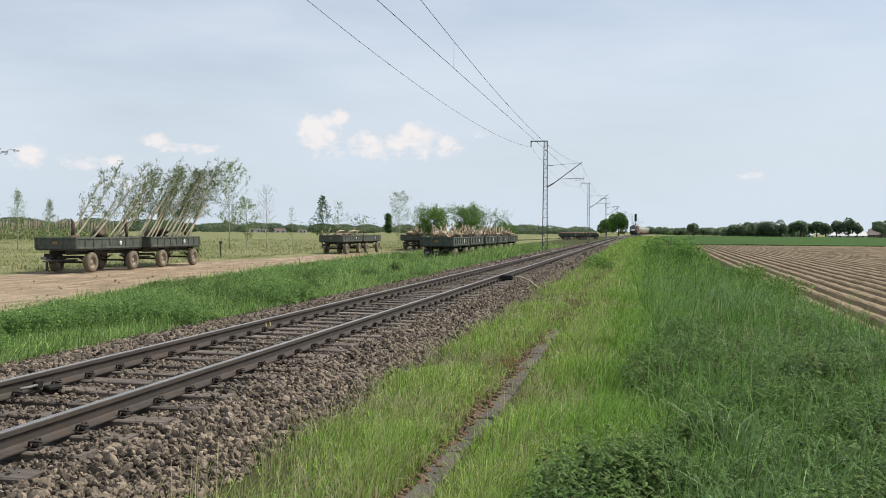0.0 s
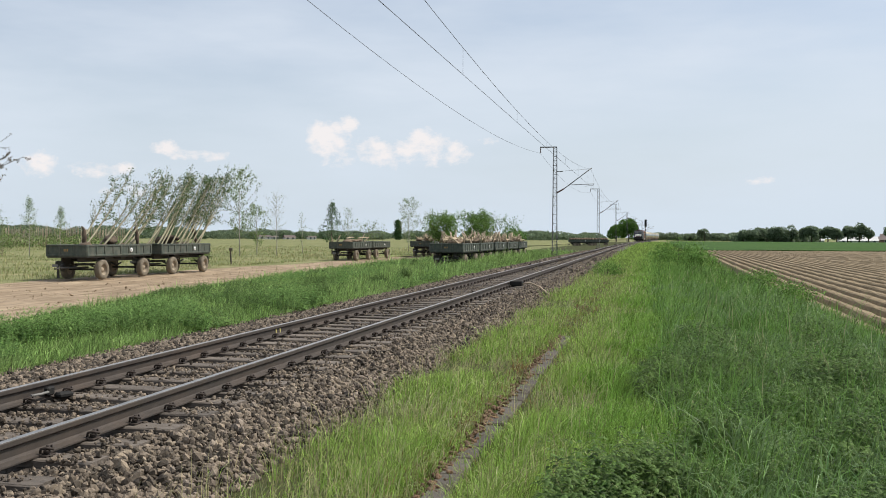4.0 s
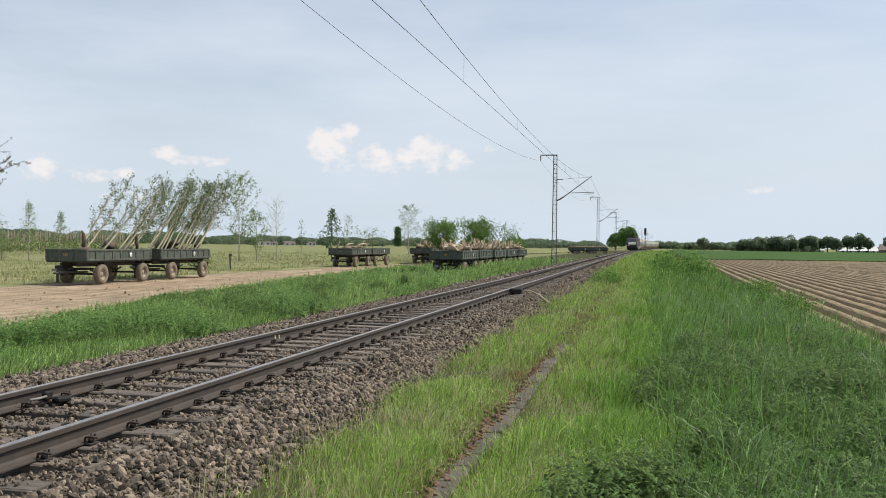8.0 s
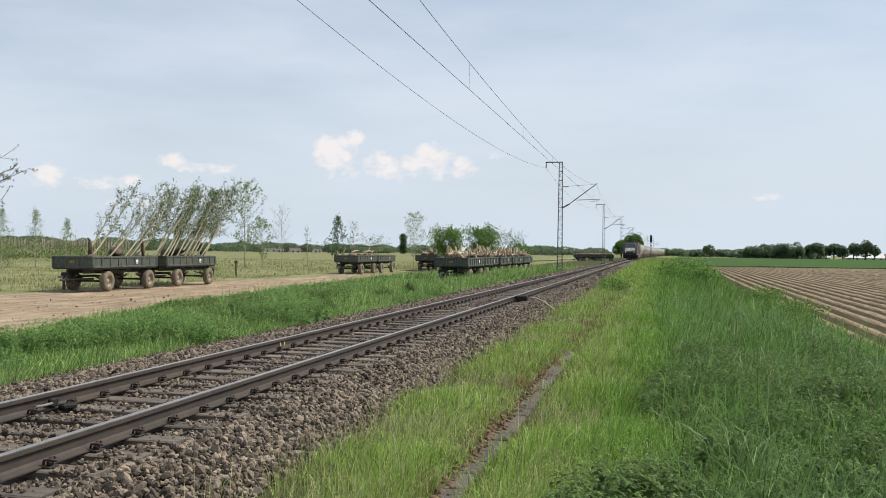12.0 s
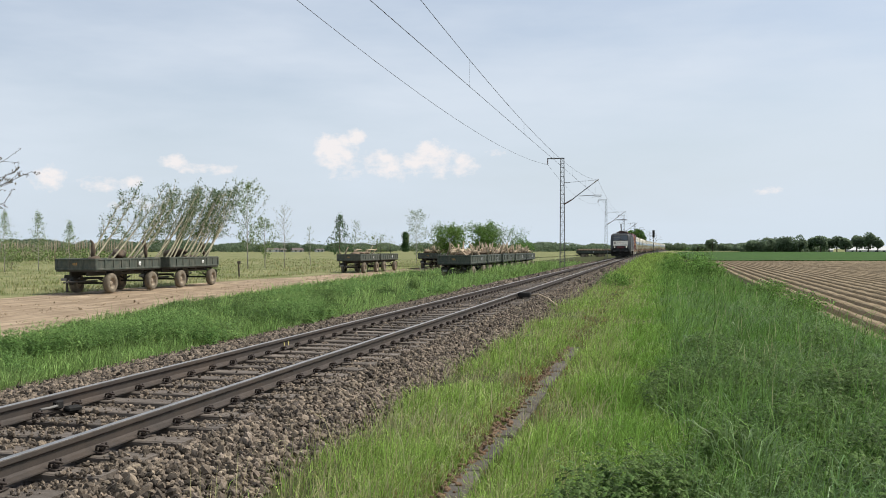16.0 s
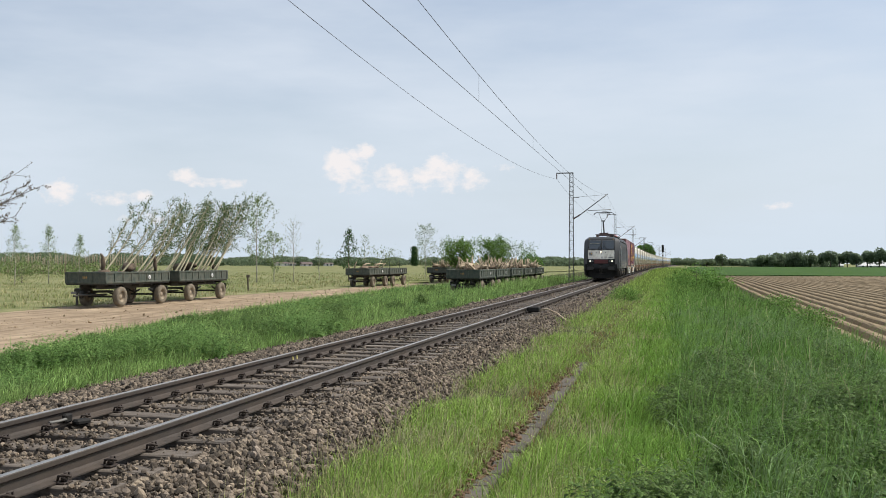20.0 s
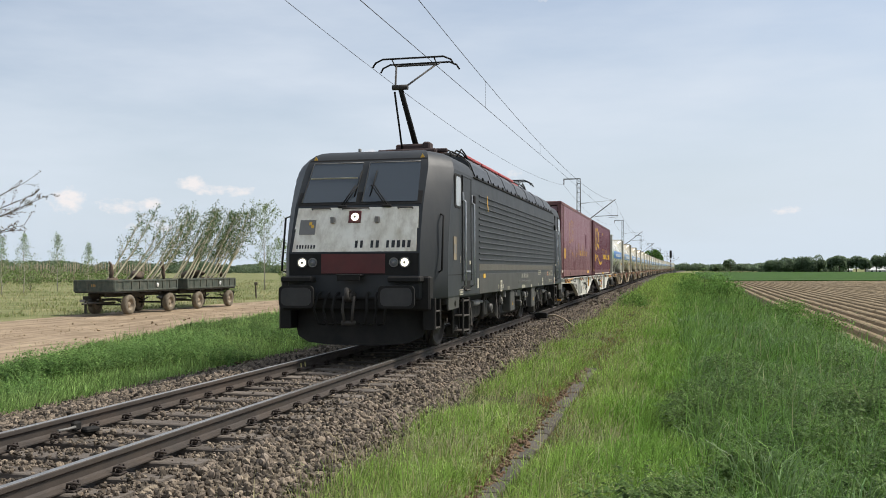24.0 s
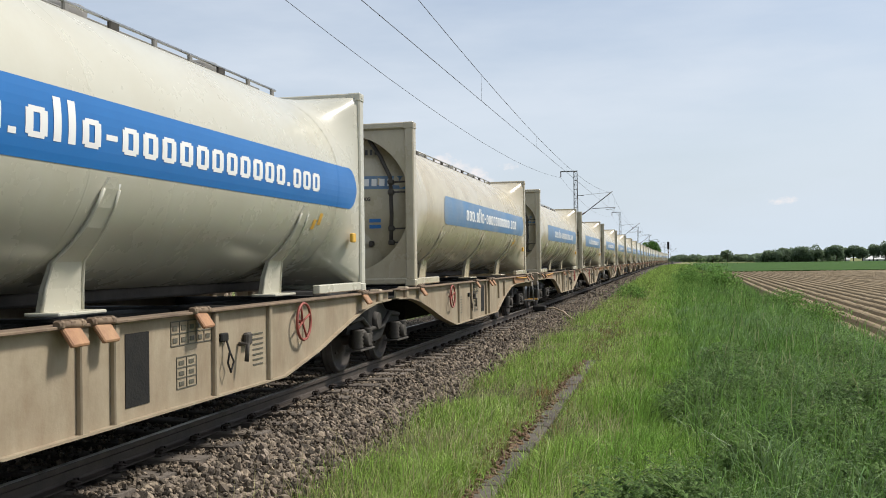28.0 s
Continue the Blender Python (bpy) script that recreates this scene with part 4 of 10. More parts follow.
            for u in (2.24, 3.04):
                part("handrail", Shape().tube([(x, u, 1.16), (x + d * 0.07, u, 1.20), (x + d * 0.07, u, 2.74), (x, u, 2.80)], 0.018, 8), M_SILVER, loco, "silver handrail", flip)
                part("rail_foot", Shape().box((x + d * 0.02, u, 2.84), (0.04, 0.05, 0.16), 0.008), M_SILVER, loco, "", flip)
            part("step_recess", Shape().slab(round_rect(2.68, 1.20, 0.26, 0.11, 0.07), 0, x + d * 0.004 - 0.006, x + d * 0.004 + 0.006), M_BLACK, loco, "dark step recess", flip)
            part("step_edge", Shape().box((x + d * 0.018, 2.68, 1.105), (0.05, 0.40, 0.03), 0.01), M_GEAR, loco, "", flip)
            sk = Shape().slab([(1.12, 0.78), (1.95, 0.80), (2.0, 0.99), (1.12, 0.99)], 0, x - 0.03 * (d > 0), x + 0.03 * (d < 0))
            part("skirt", sk, M_LOCO_LOW, loco, "", flip)
            for dz in (0.34, 0.62, 0.90):
                part("door_step", Shape().box((x - d * 0.14, 2.70, dz), (0.26, 0.50, 0.03), 0.008), M_GEAR, loco, "", flip)
            part("step_back", Shape().box((x - d * 0.25, 2.79, 0.62), (0.02, 0.72, 0.66), 0.006).box((x - d * 0.14, 2.96, 0.62), (0.22, 0.02, 0.66), 0.006), M_BLACK, loco, "", flip)
            for du in (-0.26, 0.26):
                for dx_ in (0.03, 0.22):
                    part("step_post", Shape().box((x - d * dx_, 2.70 + du, 0.62), (0.04, 0.035, 0.66), 0.01), M_GEAR, loco, "", flip)
            part("vent", Shape().box((x + d * 0.025, 3.22, 2.84), (0.06, 0.15, 0.17), 0.03), M_BLACK, loco, "", flip)
            part("filler_cap", Shape().lathe([(0, 0.05), (0.06, 0.05), (0.09, 0.03), (0.09, 0), (0.12, 0), (0.12, -0.02)], 14, pose(x - d * 0.05, 1.65, 0.88, 0, 90 * d, 0)), M_GEAR, loco, "", flip)

    # machine room sides
    for d in (1, -1):
        for k in range(12):
            z = 1.70 + k * 0.1165
            prof = [(d * 1.494, z - 0.020), (d * 1.523, z - 0.018), (d * 1.523, z - 0.004), (d * 1.494, z + 0.014)]
            s = Shape()
            pts = [(px, u, pz) for u in (3.84, 16.1) for px, pz in prof]
            s.add(pts, [(0, 1, 5, 4), (1, 2, 6, 5), (2, 3, 7, 6), (3, 0, 4, 7), (0, 1, 2, 3), (4, 5, 6, 7)])
            part("louvre", s, M_LOCO, loco)
        part("pale_band", Shape().box((d * 1.4995, 9.9, 1.53), (0.012, 12.1, 0.135), 0.003), M_STRIP, loco, "faded grey band")
        part("solebar", Shape().box((d * 1.4985, 9.9, 1.20), (0.012, 12.1, 0.40), 0.003), M_LOCO_LOW, loco, "dusty lower sill")
        for k in range(7):
            u0, u1 = 3.55 + k * 1.80, 3.55 + (k + 1) * 1.80 - 0.025
            q = [(1.472, 3.350), (1.375, 3.60), (1.23, 3.735)]
            s = Shape()
            pts = []
            for u in (u0, u1):
                pts += [(d * (a + 0.008), u, b - 0.012) for a, b in q] + [(d * a, u, b - 0.02) for a, b in q[::-1]]
            n6 = 6
            s.add(pts, [(i, (i + 1) % n6, (i + 1) % n6 + n6, i + n6) for i in range(n6)] + [tuple(range(6)), tuple(range(6, 12))])
            part("roof_panel", s, M_ROOF_GREY, loco, "")
            a, b = (d * 1.478, u0 - 0.012, 3.345), (d * 1.382, u0 - 0.012, 3.590)
            part("panel_seam", Shape().tube([a, b, (d * 1.235, u0 - 0.012, 3.722)], 0.014, 5), M_BLACK, loco)
            for t in range(3):
                part("roof_clip", Shape().box((d * 1.487, u0 + 0.2 + t * 0.6, 3.335), (0.03, 0.025, 0.085), 0.006, pose(0, 0, 0, 30)), M_BLACK, loco)
        part("gutter", Shape().box((d * 1.492, 9.8, 3.295), (0.03, 12.9, 0.03), 0.008), M_BLACK, loco, "black roof seam")

    part("machine_room_roof", Shape().slab([(-1.465, 3.28), (-1.465, 3.345), (-1.368, 3.59), (-1.22, 3.722), (-0.7, 3.76), (0.7, 3.76), (1.22, 3.722), (1.368, 3.59), (1.465, 3.345), (1.465, 3.28)], 1, 3.45, 16.13), M_LOCO, loco, "dark sloping roof hood")
    for d in (1, -1):
        for u0, u1 in ((1.14, 3.42), (16.16, 18.44)):
            part("body_seam", Shape().box((d * 1.501, (u0 + u1) / 2, 1.395), (0.006, u1 - u0, 0.012), 0.001), M_BLACK, loco)
    # markings on the near side
    x = 1.503
    plates("emblem", [(0, 0, 0.22, 0.42)], M_TAN, loco, SIDE, (x, 1.52, 1.66), "faded tan emblem plate", 0.006)
    plates("emblem_mark", [(0.05, 0.12, 0.12, 0.16)], M_PLATE, loco, SIDE, (x + 0.005, 1.52, 1.66))
    plates("side_mark", [(0, 0.10, 0.06, 0.12), (0, 0.22, 0.04, 0.10), (0.05, 0.0, 0.06, 0.11)], M_ORANGE_MARK, loco, SIDE, (x + 0.022, 4.62, 2.70), "faded yellow checker mark")
    lettering("1", 0.19, M_MARK, loco, Matrix.Translation((x, 2.06, 1.61)) @ SIDE)
    lettering("2", 0.19, M_MARK, loco, Matrix.Translation((x, L - 2.00, 1.63)) @ SIDE)
    plates("inspection_label", [(0, 0, 0.14, 0.19)], M_MARK, loco, SIDE, (1.508, 3.62, 1.12), "cream label")
    tag_ = plates("inspection_label", [(0, 0, 0.24, 0.25)], M_MARK, loco, SIDE, (1.508, 6.25, 0.99), "cream label")
    plates("label_mark", [(0.03, 0.15, 0.07, 0.07), (0.14, 0.14, 0.05, 0.08), (0.04, 0.03, 0.05, 0.08), (0.14, 0.03, 0.05, 0.08)], M_PLATE, tag_, Matrix.Identity(4), (0, 0, 0.0035))
    plates("inspection_label", [(0, 0, 0.22, 0.09)], M_ORANGE_MARK, loco, SIDE, (1.508, 4.25, 1.31), "orange label")
    tag_ = plates("inspection_label", [(0, 0, 0.19, 0.22)], M_MARK, loco, SIDE, (1.508, 13.36, 1.01), "cream label")
    plates("label_mark", [(0.04, 0.05, 0.03, 0.07), (0.10, 0.05, 0.03, 0.07), (0.03, 0.16, 0.12, 0.012)], M_PLATE, tag_, Matrix.Identity(4), (0, 0, 0.0035))
    plates("number_marking", word_bars(0, 0, 1.18, 0.105, 4, 11), M_STENCIL, loco, SIDE, (1.508, 9.37, 1.265), "pale number bars")
    plates("number_marking", word_bars(0, 0, 1.12, 0.055, 5, 20), M_PLATE, loco, SIDE, (1.508, 8.89, 1.15), "faint number bars")
    lettering("Class", 0.095, M_PLATE, loco, Matrix.Translation((1.508, 10.06, 1.15)) @ SIDE, squeeze=1.6)
    plates("number_marking", word_bars(0, 0, 0.46, 0.055, 6, 6), M_PLATE, loco, SIDE, (1.508, 10.52, 1.15), "faint number bars")
    lettering("LZB:", 0.135, M_MARK, loco, Matrix.Translation((1.508, 14.90, 1.09)) @ SIDE, squeeze=1.0)
    plates("number_marking", word_bars(0, 0, 0.58, 0.085, 7, 7), M_STENCIL, loco, SIDE, (1.508, 15.22, 1.09), "small pale number bars")
    plates("data_frame", [(0, 0, 0.6, 0.012), (0, 0.10, 0.6, 0.012), (0, 0.012, 0.014, 0.088), (0.586, 0.012, 0.014, 0.088)] + word_bars(0.06, 0.035, 0.48, 0.045, 8, 9), M_MARK, loco, SIDE, (1.508, 12.48, 1.33), "white framed data")
    grid = [(0, 0, 1.04, 0.007), (0, 0.143, 1.04, 0.007)] + [(u, 0.007, 0.008, 0.136) for u in (0, 0.232, 0.40, 0.80, 1.032)] + [(0.408, 0.072, 0.392, 0.005)]
    grid += [(u, 0.007, 0.005, 0.136) for u in (0.48, 0.56, 0.64, 0.72)] + [(0.43, 0.09, 0.025, 0.035), (0.59, 0.09, 0.03, 0.035), (0.67, 0.02, 0.035, 0.035)]
    grid += [(0.83, 0.018 + 0.03 * k, 0.10 + 0.03 * (k % 2), 0.012) for k in range(4)]
    table = plates("data_frame", grid, M_MARK, loco, SIDE, (1.508, 14.94, 1.285), "white framed brake data table")
    lettering("140", 0.135, M_MARK, table, Matrix.Translation((0.02, 0.028, 0.002)), squeeze=0.9)
    lettering("D", 0.12, M_MARK, table, Matrix.Translation((0.27, 0.030, 0.002)), squeeze=0.9)
    plates("inspection_label", [(0, 0, 0.24, 0.05), (0, 0.068, 0.24, 0.05)], M_PEACH, loco, SIDE, (1.508, 14.54, 1.29), "peach label strips")
    tag_ = plates("inspection_label", [(0, 0, 0.20, 0.23), (0.09, 0.27, 0.06, 0.06)], M_MARK, loco, SIDE, (1.508, 16.22, 1.0), "cream label")
    plates("label_mark", [(0.04, 0.03, 0.05, 0.06), (0.11, 0.03, 0.05, 0.06), (0.09, 0.14, 0.06, 0.05)], M_PEACH, tag_, Matrix.Identity(4), (0, 0, 0.0035))
    plates("tare_marking", [(0, 0, 0.30, 0.012), (0, 0.09, 0.30, 0.012), (0, 0, 0.012, 0.1), (0.29, 0, 0.012, 0.1), (0.05, 0.03, 0.04, 0.05), (0.13, 0.03, 0.12, 0.05)], M_MARK, loco, SIDE, (x, 2.0, 1.02))
    plates("tare_marking", [(0, 0, 0.05, 0.1), (0.6, 0, 0.05, 0.1), (1.24, -0.04, 0.06, 0.08), (1.40, -0.04, 0.05, 0.08), (3.48, -0.05, 0.15, 0.085), (3.69, -0.05, 0.15, 0.085), (3.90, -0.04, 0.06, 0.05), (5.02, -0.06, 0.15, 0.085), (6.55, -0.04, 0.04, 0.08)], M_MARK, loco, SIDE, (1.508, 6.0, 1.05))
    plates("tare_marking", [(k * 0.21, j * 0.055, (0.13, 0.05, 0.09)[(k + j) % 3], 0.026) for k in range(4) for j in range(6) if (k + 2 * j) % 5], M_PLATE, loco, SIDE, (1.508, 14.0, 1.06))

    # bogies
    for c in (4.59, L - 4.59):
        bo = part("bogie", Shape().box((0, 0, 0.72), (1.1, 2.2, 0.36), 0.05), M_GEAR, loco, "dusty four-wheel bogie", pose(0, c, 0))
        for d in (-1, 1):
            s = Shape().slab([(-2.15, 0.72), (-1.9, 0.92), (1.9, 0.92), (2.15, 0.72), (1.75, 0.66), (0.9, 0.46), (-0.9, 0.46), (-1.75, 0.66)], 0, d * 1.06 - 0.07, d * 1.06 + 0.07)
            part("side_frame", s, M_GEAR, bo)
            for u in (-1.45, 1.45):
                part("axle_box", Shape().box((d * 1.16, u, 0.62), (0.22, 0.40, 0.38), 0.06).tube([(d * 1.25, u, 0.62), (d * 1.36, u, 0.62)], [0.13, 0.10], 14), M_BOX_GREY, bo)
                part("coil_spring", Shape().lathe([(0.085 + 0.02 * (k % 2), 0.80 + k * 0.022) for k in range(10)], 12, pose(d * 1.14, u, 0)), M_GEAR, bo)
                part("brake_shoe", Shape().box((d * 0.76, u + (0.72 if u < 0 else -0.72), 0.60), (0.12, 0.10, 0.34), 0.03), M_BLACK, bo)
                part("sand_pipe", Shape().tube([(d * 1.05, u + (-0.75 if u < 0 else 0.75), 0.85), (d * 0.95, u + (-0.78 if u < 0 else 0.78), 0.45), (d * 0.8, u + (-0.68 if u < 0 else 0.68), 0.12)], 0.025, 6), M_GEAR, bo)
                part("cable_loop", Shape().tube([(d * 1.36, u, 0.60), (d * 1.42, u + 0.15, 0.42), (d * 1.42, u + 0.35, 0.38), (d * 1.38, u + 0.5, 0.55), (d * 1.34, u + 0.52, 0.9)], 0.014, 6), M_GEAR, bo)
            part("damper", Shape().tube([(d * 1.30, -0.62, 0.80), (d * 1.30, 0.05, 0.80)], 0.065, 10).tube([(d * 1.30, 0.05, 0.80), (d * 1.30, 0.55, 0.80)], 0.03, 8), M_PLATE, bo, "grey damper")
            part("damper", Shape().tube([(d * 1.26, 0.75, 0.42), (d * 1.26, 0.92, 0.98)], 0.045, 8), M_GEAR, bo)
            part("guard_iron", Shape().box((d * 1.22, -2.0, 0.33), (0.22, 0.16, 0.22), 0.03), M_GEAR, bo)
        for u in (-1.45, 1.45):
            WHEELS.append((wheelset(loco, c + u, 0.625), 0.625))
    part("underframe", Shape().box((0, L / 2, 0.92), (2.5, L - 1.8, 0.16), 0.03), M_BLACK, loco, "black underframe")
    part("transformer", Shape().box((0, L / 2, 0.58), (2.1, 4.2, 0.55), 0.08), M_BLACK, loco, "black transformer tank")
    for u, w, z0 in ((6.62, 0.10, 0.40), (8.22, 0.64, 0.47), (8.95, 0.20, 0.66), (9.32, 0.16, 0.80), (9.80, 0.50, 0.78), (10.2, 0.14, 0.66), (11.80, 0.66, 0.44), (12.45, 0.12, 0.62)):
        for d in (1, -1):
            q = Shape().box((d * (1.36 if w > 0.6 else 1.26), u, (z0 + 0.98) / 2), (0.20, w, 0.98 - z0), 0.02)
            eq = part("equipment_box", q, M_BOX_GREY, loco, "dusty grey equipment box")
            part("lid_frame", Shape().box((d * (1.46 if w > 0.6 else 1.36), u, 0.97), (0.03, w + 0.04, 0.04), 0.008), M_GEAR, eq)
            if w > 0.6 and d > 0:
                part("warning_sign", Shape().slab([(-0.045, 0), (0.045, 0), (0, 0.08)], 0, 1.462, 1.466), M_ORANGE_MARK, eq, "yellow warning triangle", pose(0, u, 0.62))

    for u, drop, reach_ in ((6.75, 0.34, 0.26), (8.72, 0.55, 0.18), (10.45, 0.50, 0.34), (10.95, 0.46, 0.30), (12.85, 0.30, 0.28), (13.3, 0.34, 0.30)):
        for d in (1, -1):
            part("hanging_cable", Shape().tube([(d * 1.34, u - reach_ / 2, 0.95), (d * 1.38, u - reach_ / 3, drop + 0.14), (d * 1.39, u, drop), (d * 1.38, u + reach_ / 3, drop + 0.14), (d * 1.34, u + reach_ / 2, 0.95)], 0.013, 6), M_BLACK, loco)
    for u, z in ((6.95, 0.80), (7.15, 0.74), (8.62, 0.84), (10.0, 0.60), (10.75, 0.72), (11.15, 0.80), (12.7, 0.76), (13.05, 0.82)):
        for d in (1, -1):
            valve = part("valve_block", Shape().box((d * 1.33, u, z), (0.14, 0.15, 0.17), 0.025), M_BOX_GREY, loco)
            part("valve_plate", Shape().box((d * 1.405, u, z + 0.02), (0.008, 0.05, 0.03), 0.002), M_MARK, valve)
            part("valve_pipe", Shape().tube([(d * 1.33, u, z + 0.05), (d * 1.34, u + 0.03, 0.96), (d * 1.30, u + 0.2, 0.98)], 0.016, 6), M_GEAR, valve)
    for u, z, r_ in ((7.43, 0.90, 0.07), (9.1, 0.86, 0.05), (10.6, 0.82, 0.06)):
        for d in (1, -1):
            part("junction_cap", Shape().tube([(d * 1.28, u, z), (d * 1.42, u, z)], [r_ * 1.3, r_], 12), M_PLATE, loco)
    # roof gear
    for u, r in ((4.3, 1), (L - 4.3, 0)):
        base = part("pantograph_base", Shape().box((0, u, 3.97), (1.5, 0.12, 0.08), 0.02).box((0, u + 1.1, 3.97), (1.5, 0.12, 0.08), 0.02).box((-0.55, u + 0.55, 3.97), (0.08, 1.2, 0.06), 0.01)
                    .box((0.55, u + 0.55, 3.97), (0.08, 1.2, 0.06), 0.01).box((0, u + 0.25, 4.05), (0.55, 0.5, 0.16), 0.04).box((0.30, u + 0.1, 4.06), (0.16, 0.3, 0.20), 0.03).box((-0.34, u + 0.3, 4.05), (0.14, 0.36, 0.18), 0.03)
                    .box((0.0, u - 0.14, 3.93), (1.1, 0.14, 0.14), 0.03), M_RUSTY_BASE, loco, "rust-brown pantograph base")
        for dx_ in (-0.6, 0.6):
            for du in (0.0, 1.1):
                part("insulator", Shape().lathe([(0.05 + 0.03 * (k % 2), 3.68 + k * 0.035) for k in range(8)], 10, pose(dx_, u + du, 0)), M_INSULATOR, base)
        if r:
            foot, knee, head = Vector((0, u + 0.35, 4.05)), Vector((0, u - 0.95, 5.14)), Vector((0, u + 0.30, 5.94))
        else:
            foot, knee, head = Vector((0, u + 0.2, 4.12)), Vector((0, u - 1.5, 4.22)), Vector((0, u + 0.45, 4.34))
        arm = part("pantograph_lower_arm", Shape().tube([foot, knee], [0.062, 0.05], 10).tube([foot + Vector((-0.20, -0.45, -0.05)), knee + Vector((-0.10, -0.05, -0.1))], 0.022, 6), M_BLACK, loco, "black lower arm")
        part("knee", Shape().tube([knee + Vector((-0.16, 0, 0)), knee + Vector((0.16, 0, 0))], 0.055, 10), M_GEAR, arm)
        up = Shape()
        for d in (-1, 1):
            up.tube([knee + Vector((d * 0.10, 0, 0)), head + Vector((d * 0.44, 0, -0.10))], 0.020, 8)
        up.tube([head + Vector((-0.46, 0, -0.10)), head + Vector((0.46, 0, -0.10))], 0.018, 8)
        upper = part("pantograph_upper_arm", up, M_GEAR, loco, "grey upper arm frame")
        for du in (-0.28, 0.28):
            h = Shape().tube([(-0.88, head.y + du, head.z - 0.17), (-0.82, head.y + du, head.z - 0.07), (-0.66, head.y + du, head.z), (0.66, head.y + du, head.z), (0.82, head.y + du, head.z - 0.07), (0.88, head.y + du, head.z - 0.17)], 0.020, 8)
            part("collector_strip", h, M_BLACK, upper, "curved black collector strip")
        for dx_ in (-0.46, 0.46):
            part("head_link", Shape().tube([(dx_, head.y - 0.28, head.z - 0.01), (dx_, head.y, head.z - 0.11), (dx_, head.y + 0.28, head.z - 0.01)], 0.014, 6), M_GEAR, upper)
    for x, u0, u1, z in ((0.78, 5.9, 7.6, 4.02), (0.78, 7.75, 9.9, 4.02), (0.78, 10.1, 12.4, 4.02), (0.70, 12.6, 13.8, 4.0), (-0.78, 6.2, 9.8, 4.02)):
        bar = part("bus_bar", Shape().box((x, (u0 + u1) / 2, z), (0.07, u1 - u0, 0.07), 0.015), M_BUS, loco, "red roof bus bar")
        for k in range(3):
            part("insulator", Shape().lathe([(0.03 + 0.022 * (j % 2), 3.68 + j * 0.035) for j in range(9)], 8, pose(x, u0 + 0.15 + (u1 - u0 - 0.3) * k / 2, 0)), M_INSULATOR, bar)
    for u0 in (5.2, 13.9):
        for j in range(6):
            part("roof_cable", Shape().tube([(0.25 + j * 0.11, u0 - 0.6 + 0.07 * j, 3.90), (0.32 + j * 0.11, u0 - 0.1, 4.04 + 0.02 * (j % 3)), (0.50 + j * 0.07, u0 + 0.4, 4.05 - 0.03 * (j % 2)), (0.78, u0 + 0.8 + 0.06 * j, 3.96)], 0.018, 6), M_BLACK, loco)
        part("cable_duct", Shape().box((0.62, u0 + 0.1, 3.86), (0.34, 1.3, 0.20), 0.04), M_BLACK, loco, "sooty roof cable duct")
    part("horn", Shape().tube([(-0.35, 1.85, 3.62), (-0.35, 1.85, 3.735)], 0.03, 8), M_PLATE, loco)
    return loco


LOCO = locomotive()
TRAIN = [(LOCO, 0.0, 19.58)]

# ---- wagons ----
M_WAGON_WHITE = material("wagon_pale_grey", (0.575, 0.565, 0.505), (0.50, 0.49, 0.43), scale=2.5, rough=0.6, dirt=(0.26, 0.22, 0.16), dirt_amt=0.6, dirt_scale=0.8,
                         streak=0.7, bump=0.05)
M_WAGON_BEIGE = material("wagon_dust_beige", (0.345, 0.285, 0.198), (0.26, 0.21, 0.14), scale=2.5, rough=0.75, dirt=(0.20, 0.135, 0.08), dirt_amt=0.7, dirt_scale=0.8,
                         streak=0.7, bump=0.08)
M_RUST_EDGE = material("rust_worn_edge", (0.23, 0.165, 0.105), (0.13, 0.085, 0.055), scale=7, rough=0.85, dirt=(0.06, 0.045, 0.035), dirt_amt=0.6, dirt_scale=2.0)
M_FLAP = material("rusty_orange_flap", (0.38, 0.195, 0.090), (0.23, 0.11, 0.06), scale=10, rough=0.75, dirt=(0.40, 0.27, 0.15), dirt_amt=0.5)
M_YELLOW = material("worn_orange_paint", (0.66, 0.33, 0.035), (0.55, 0.26, 0.03), scale=5, rough=0.55, dirt=(0.25, 0.15, 0.07), dirt_amt=0.5)
M_HANDWHEEL = material("red_handwheel", (0.30, 0.06, 0.04), (0.22, 0.06, 0.045), scale=8, rough=0.6)
WAGON_L = 30.5
HALF = [(0.66, 1.11), (0.66, 0.93), (3.6, 0.92), (4.1, 0.90), (4.6, 0.86), (5.2, 0.745), (5.8, 0.60), (6.68, 0.335), (11.1, 0.325), (12.1, 0.50), (13.2, 0.755), (13.8, 0.88), (14.4, 0.955), (15.05, 0.97),
        (15.05, 1.11)]


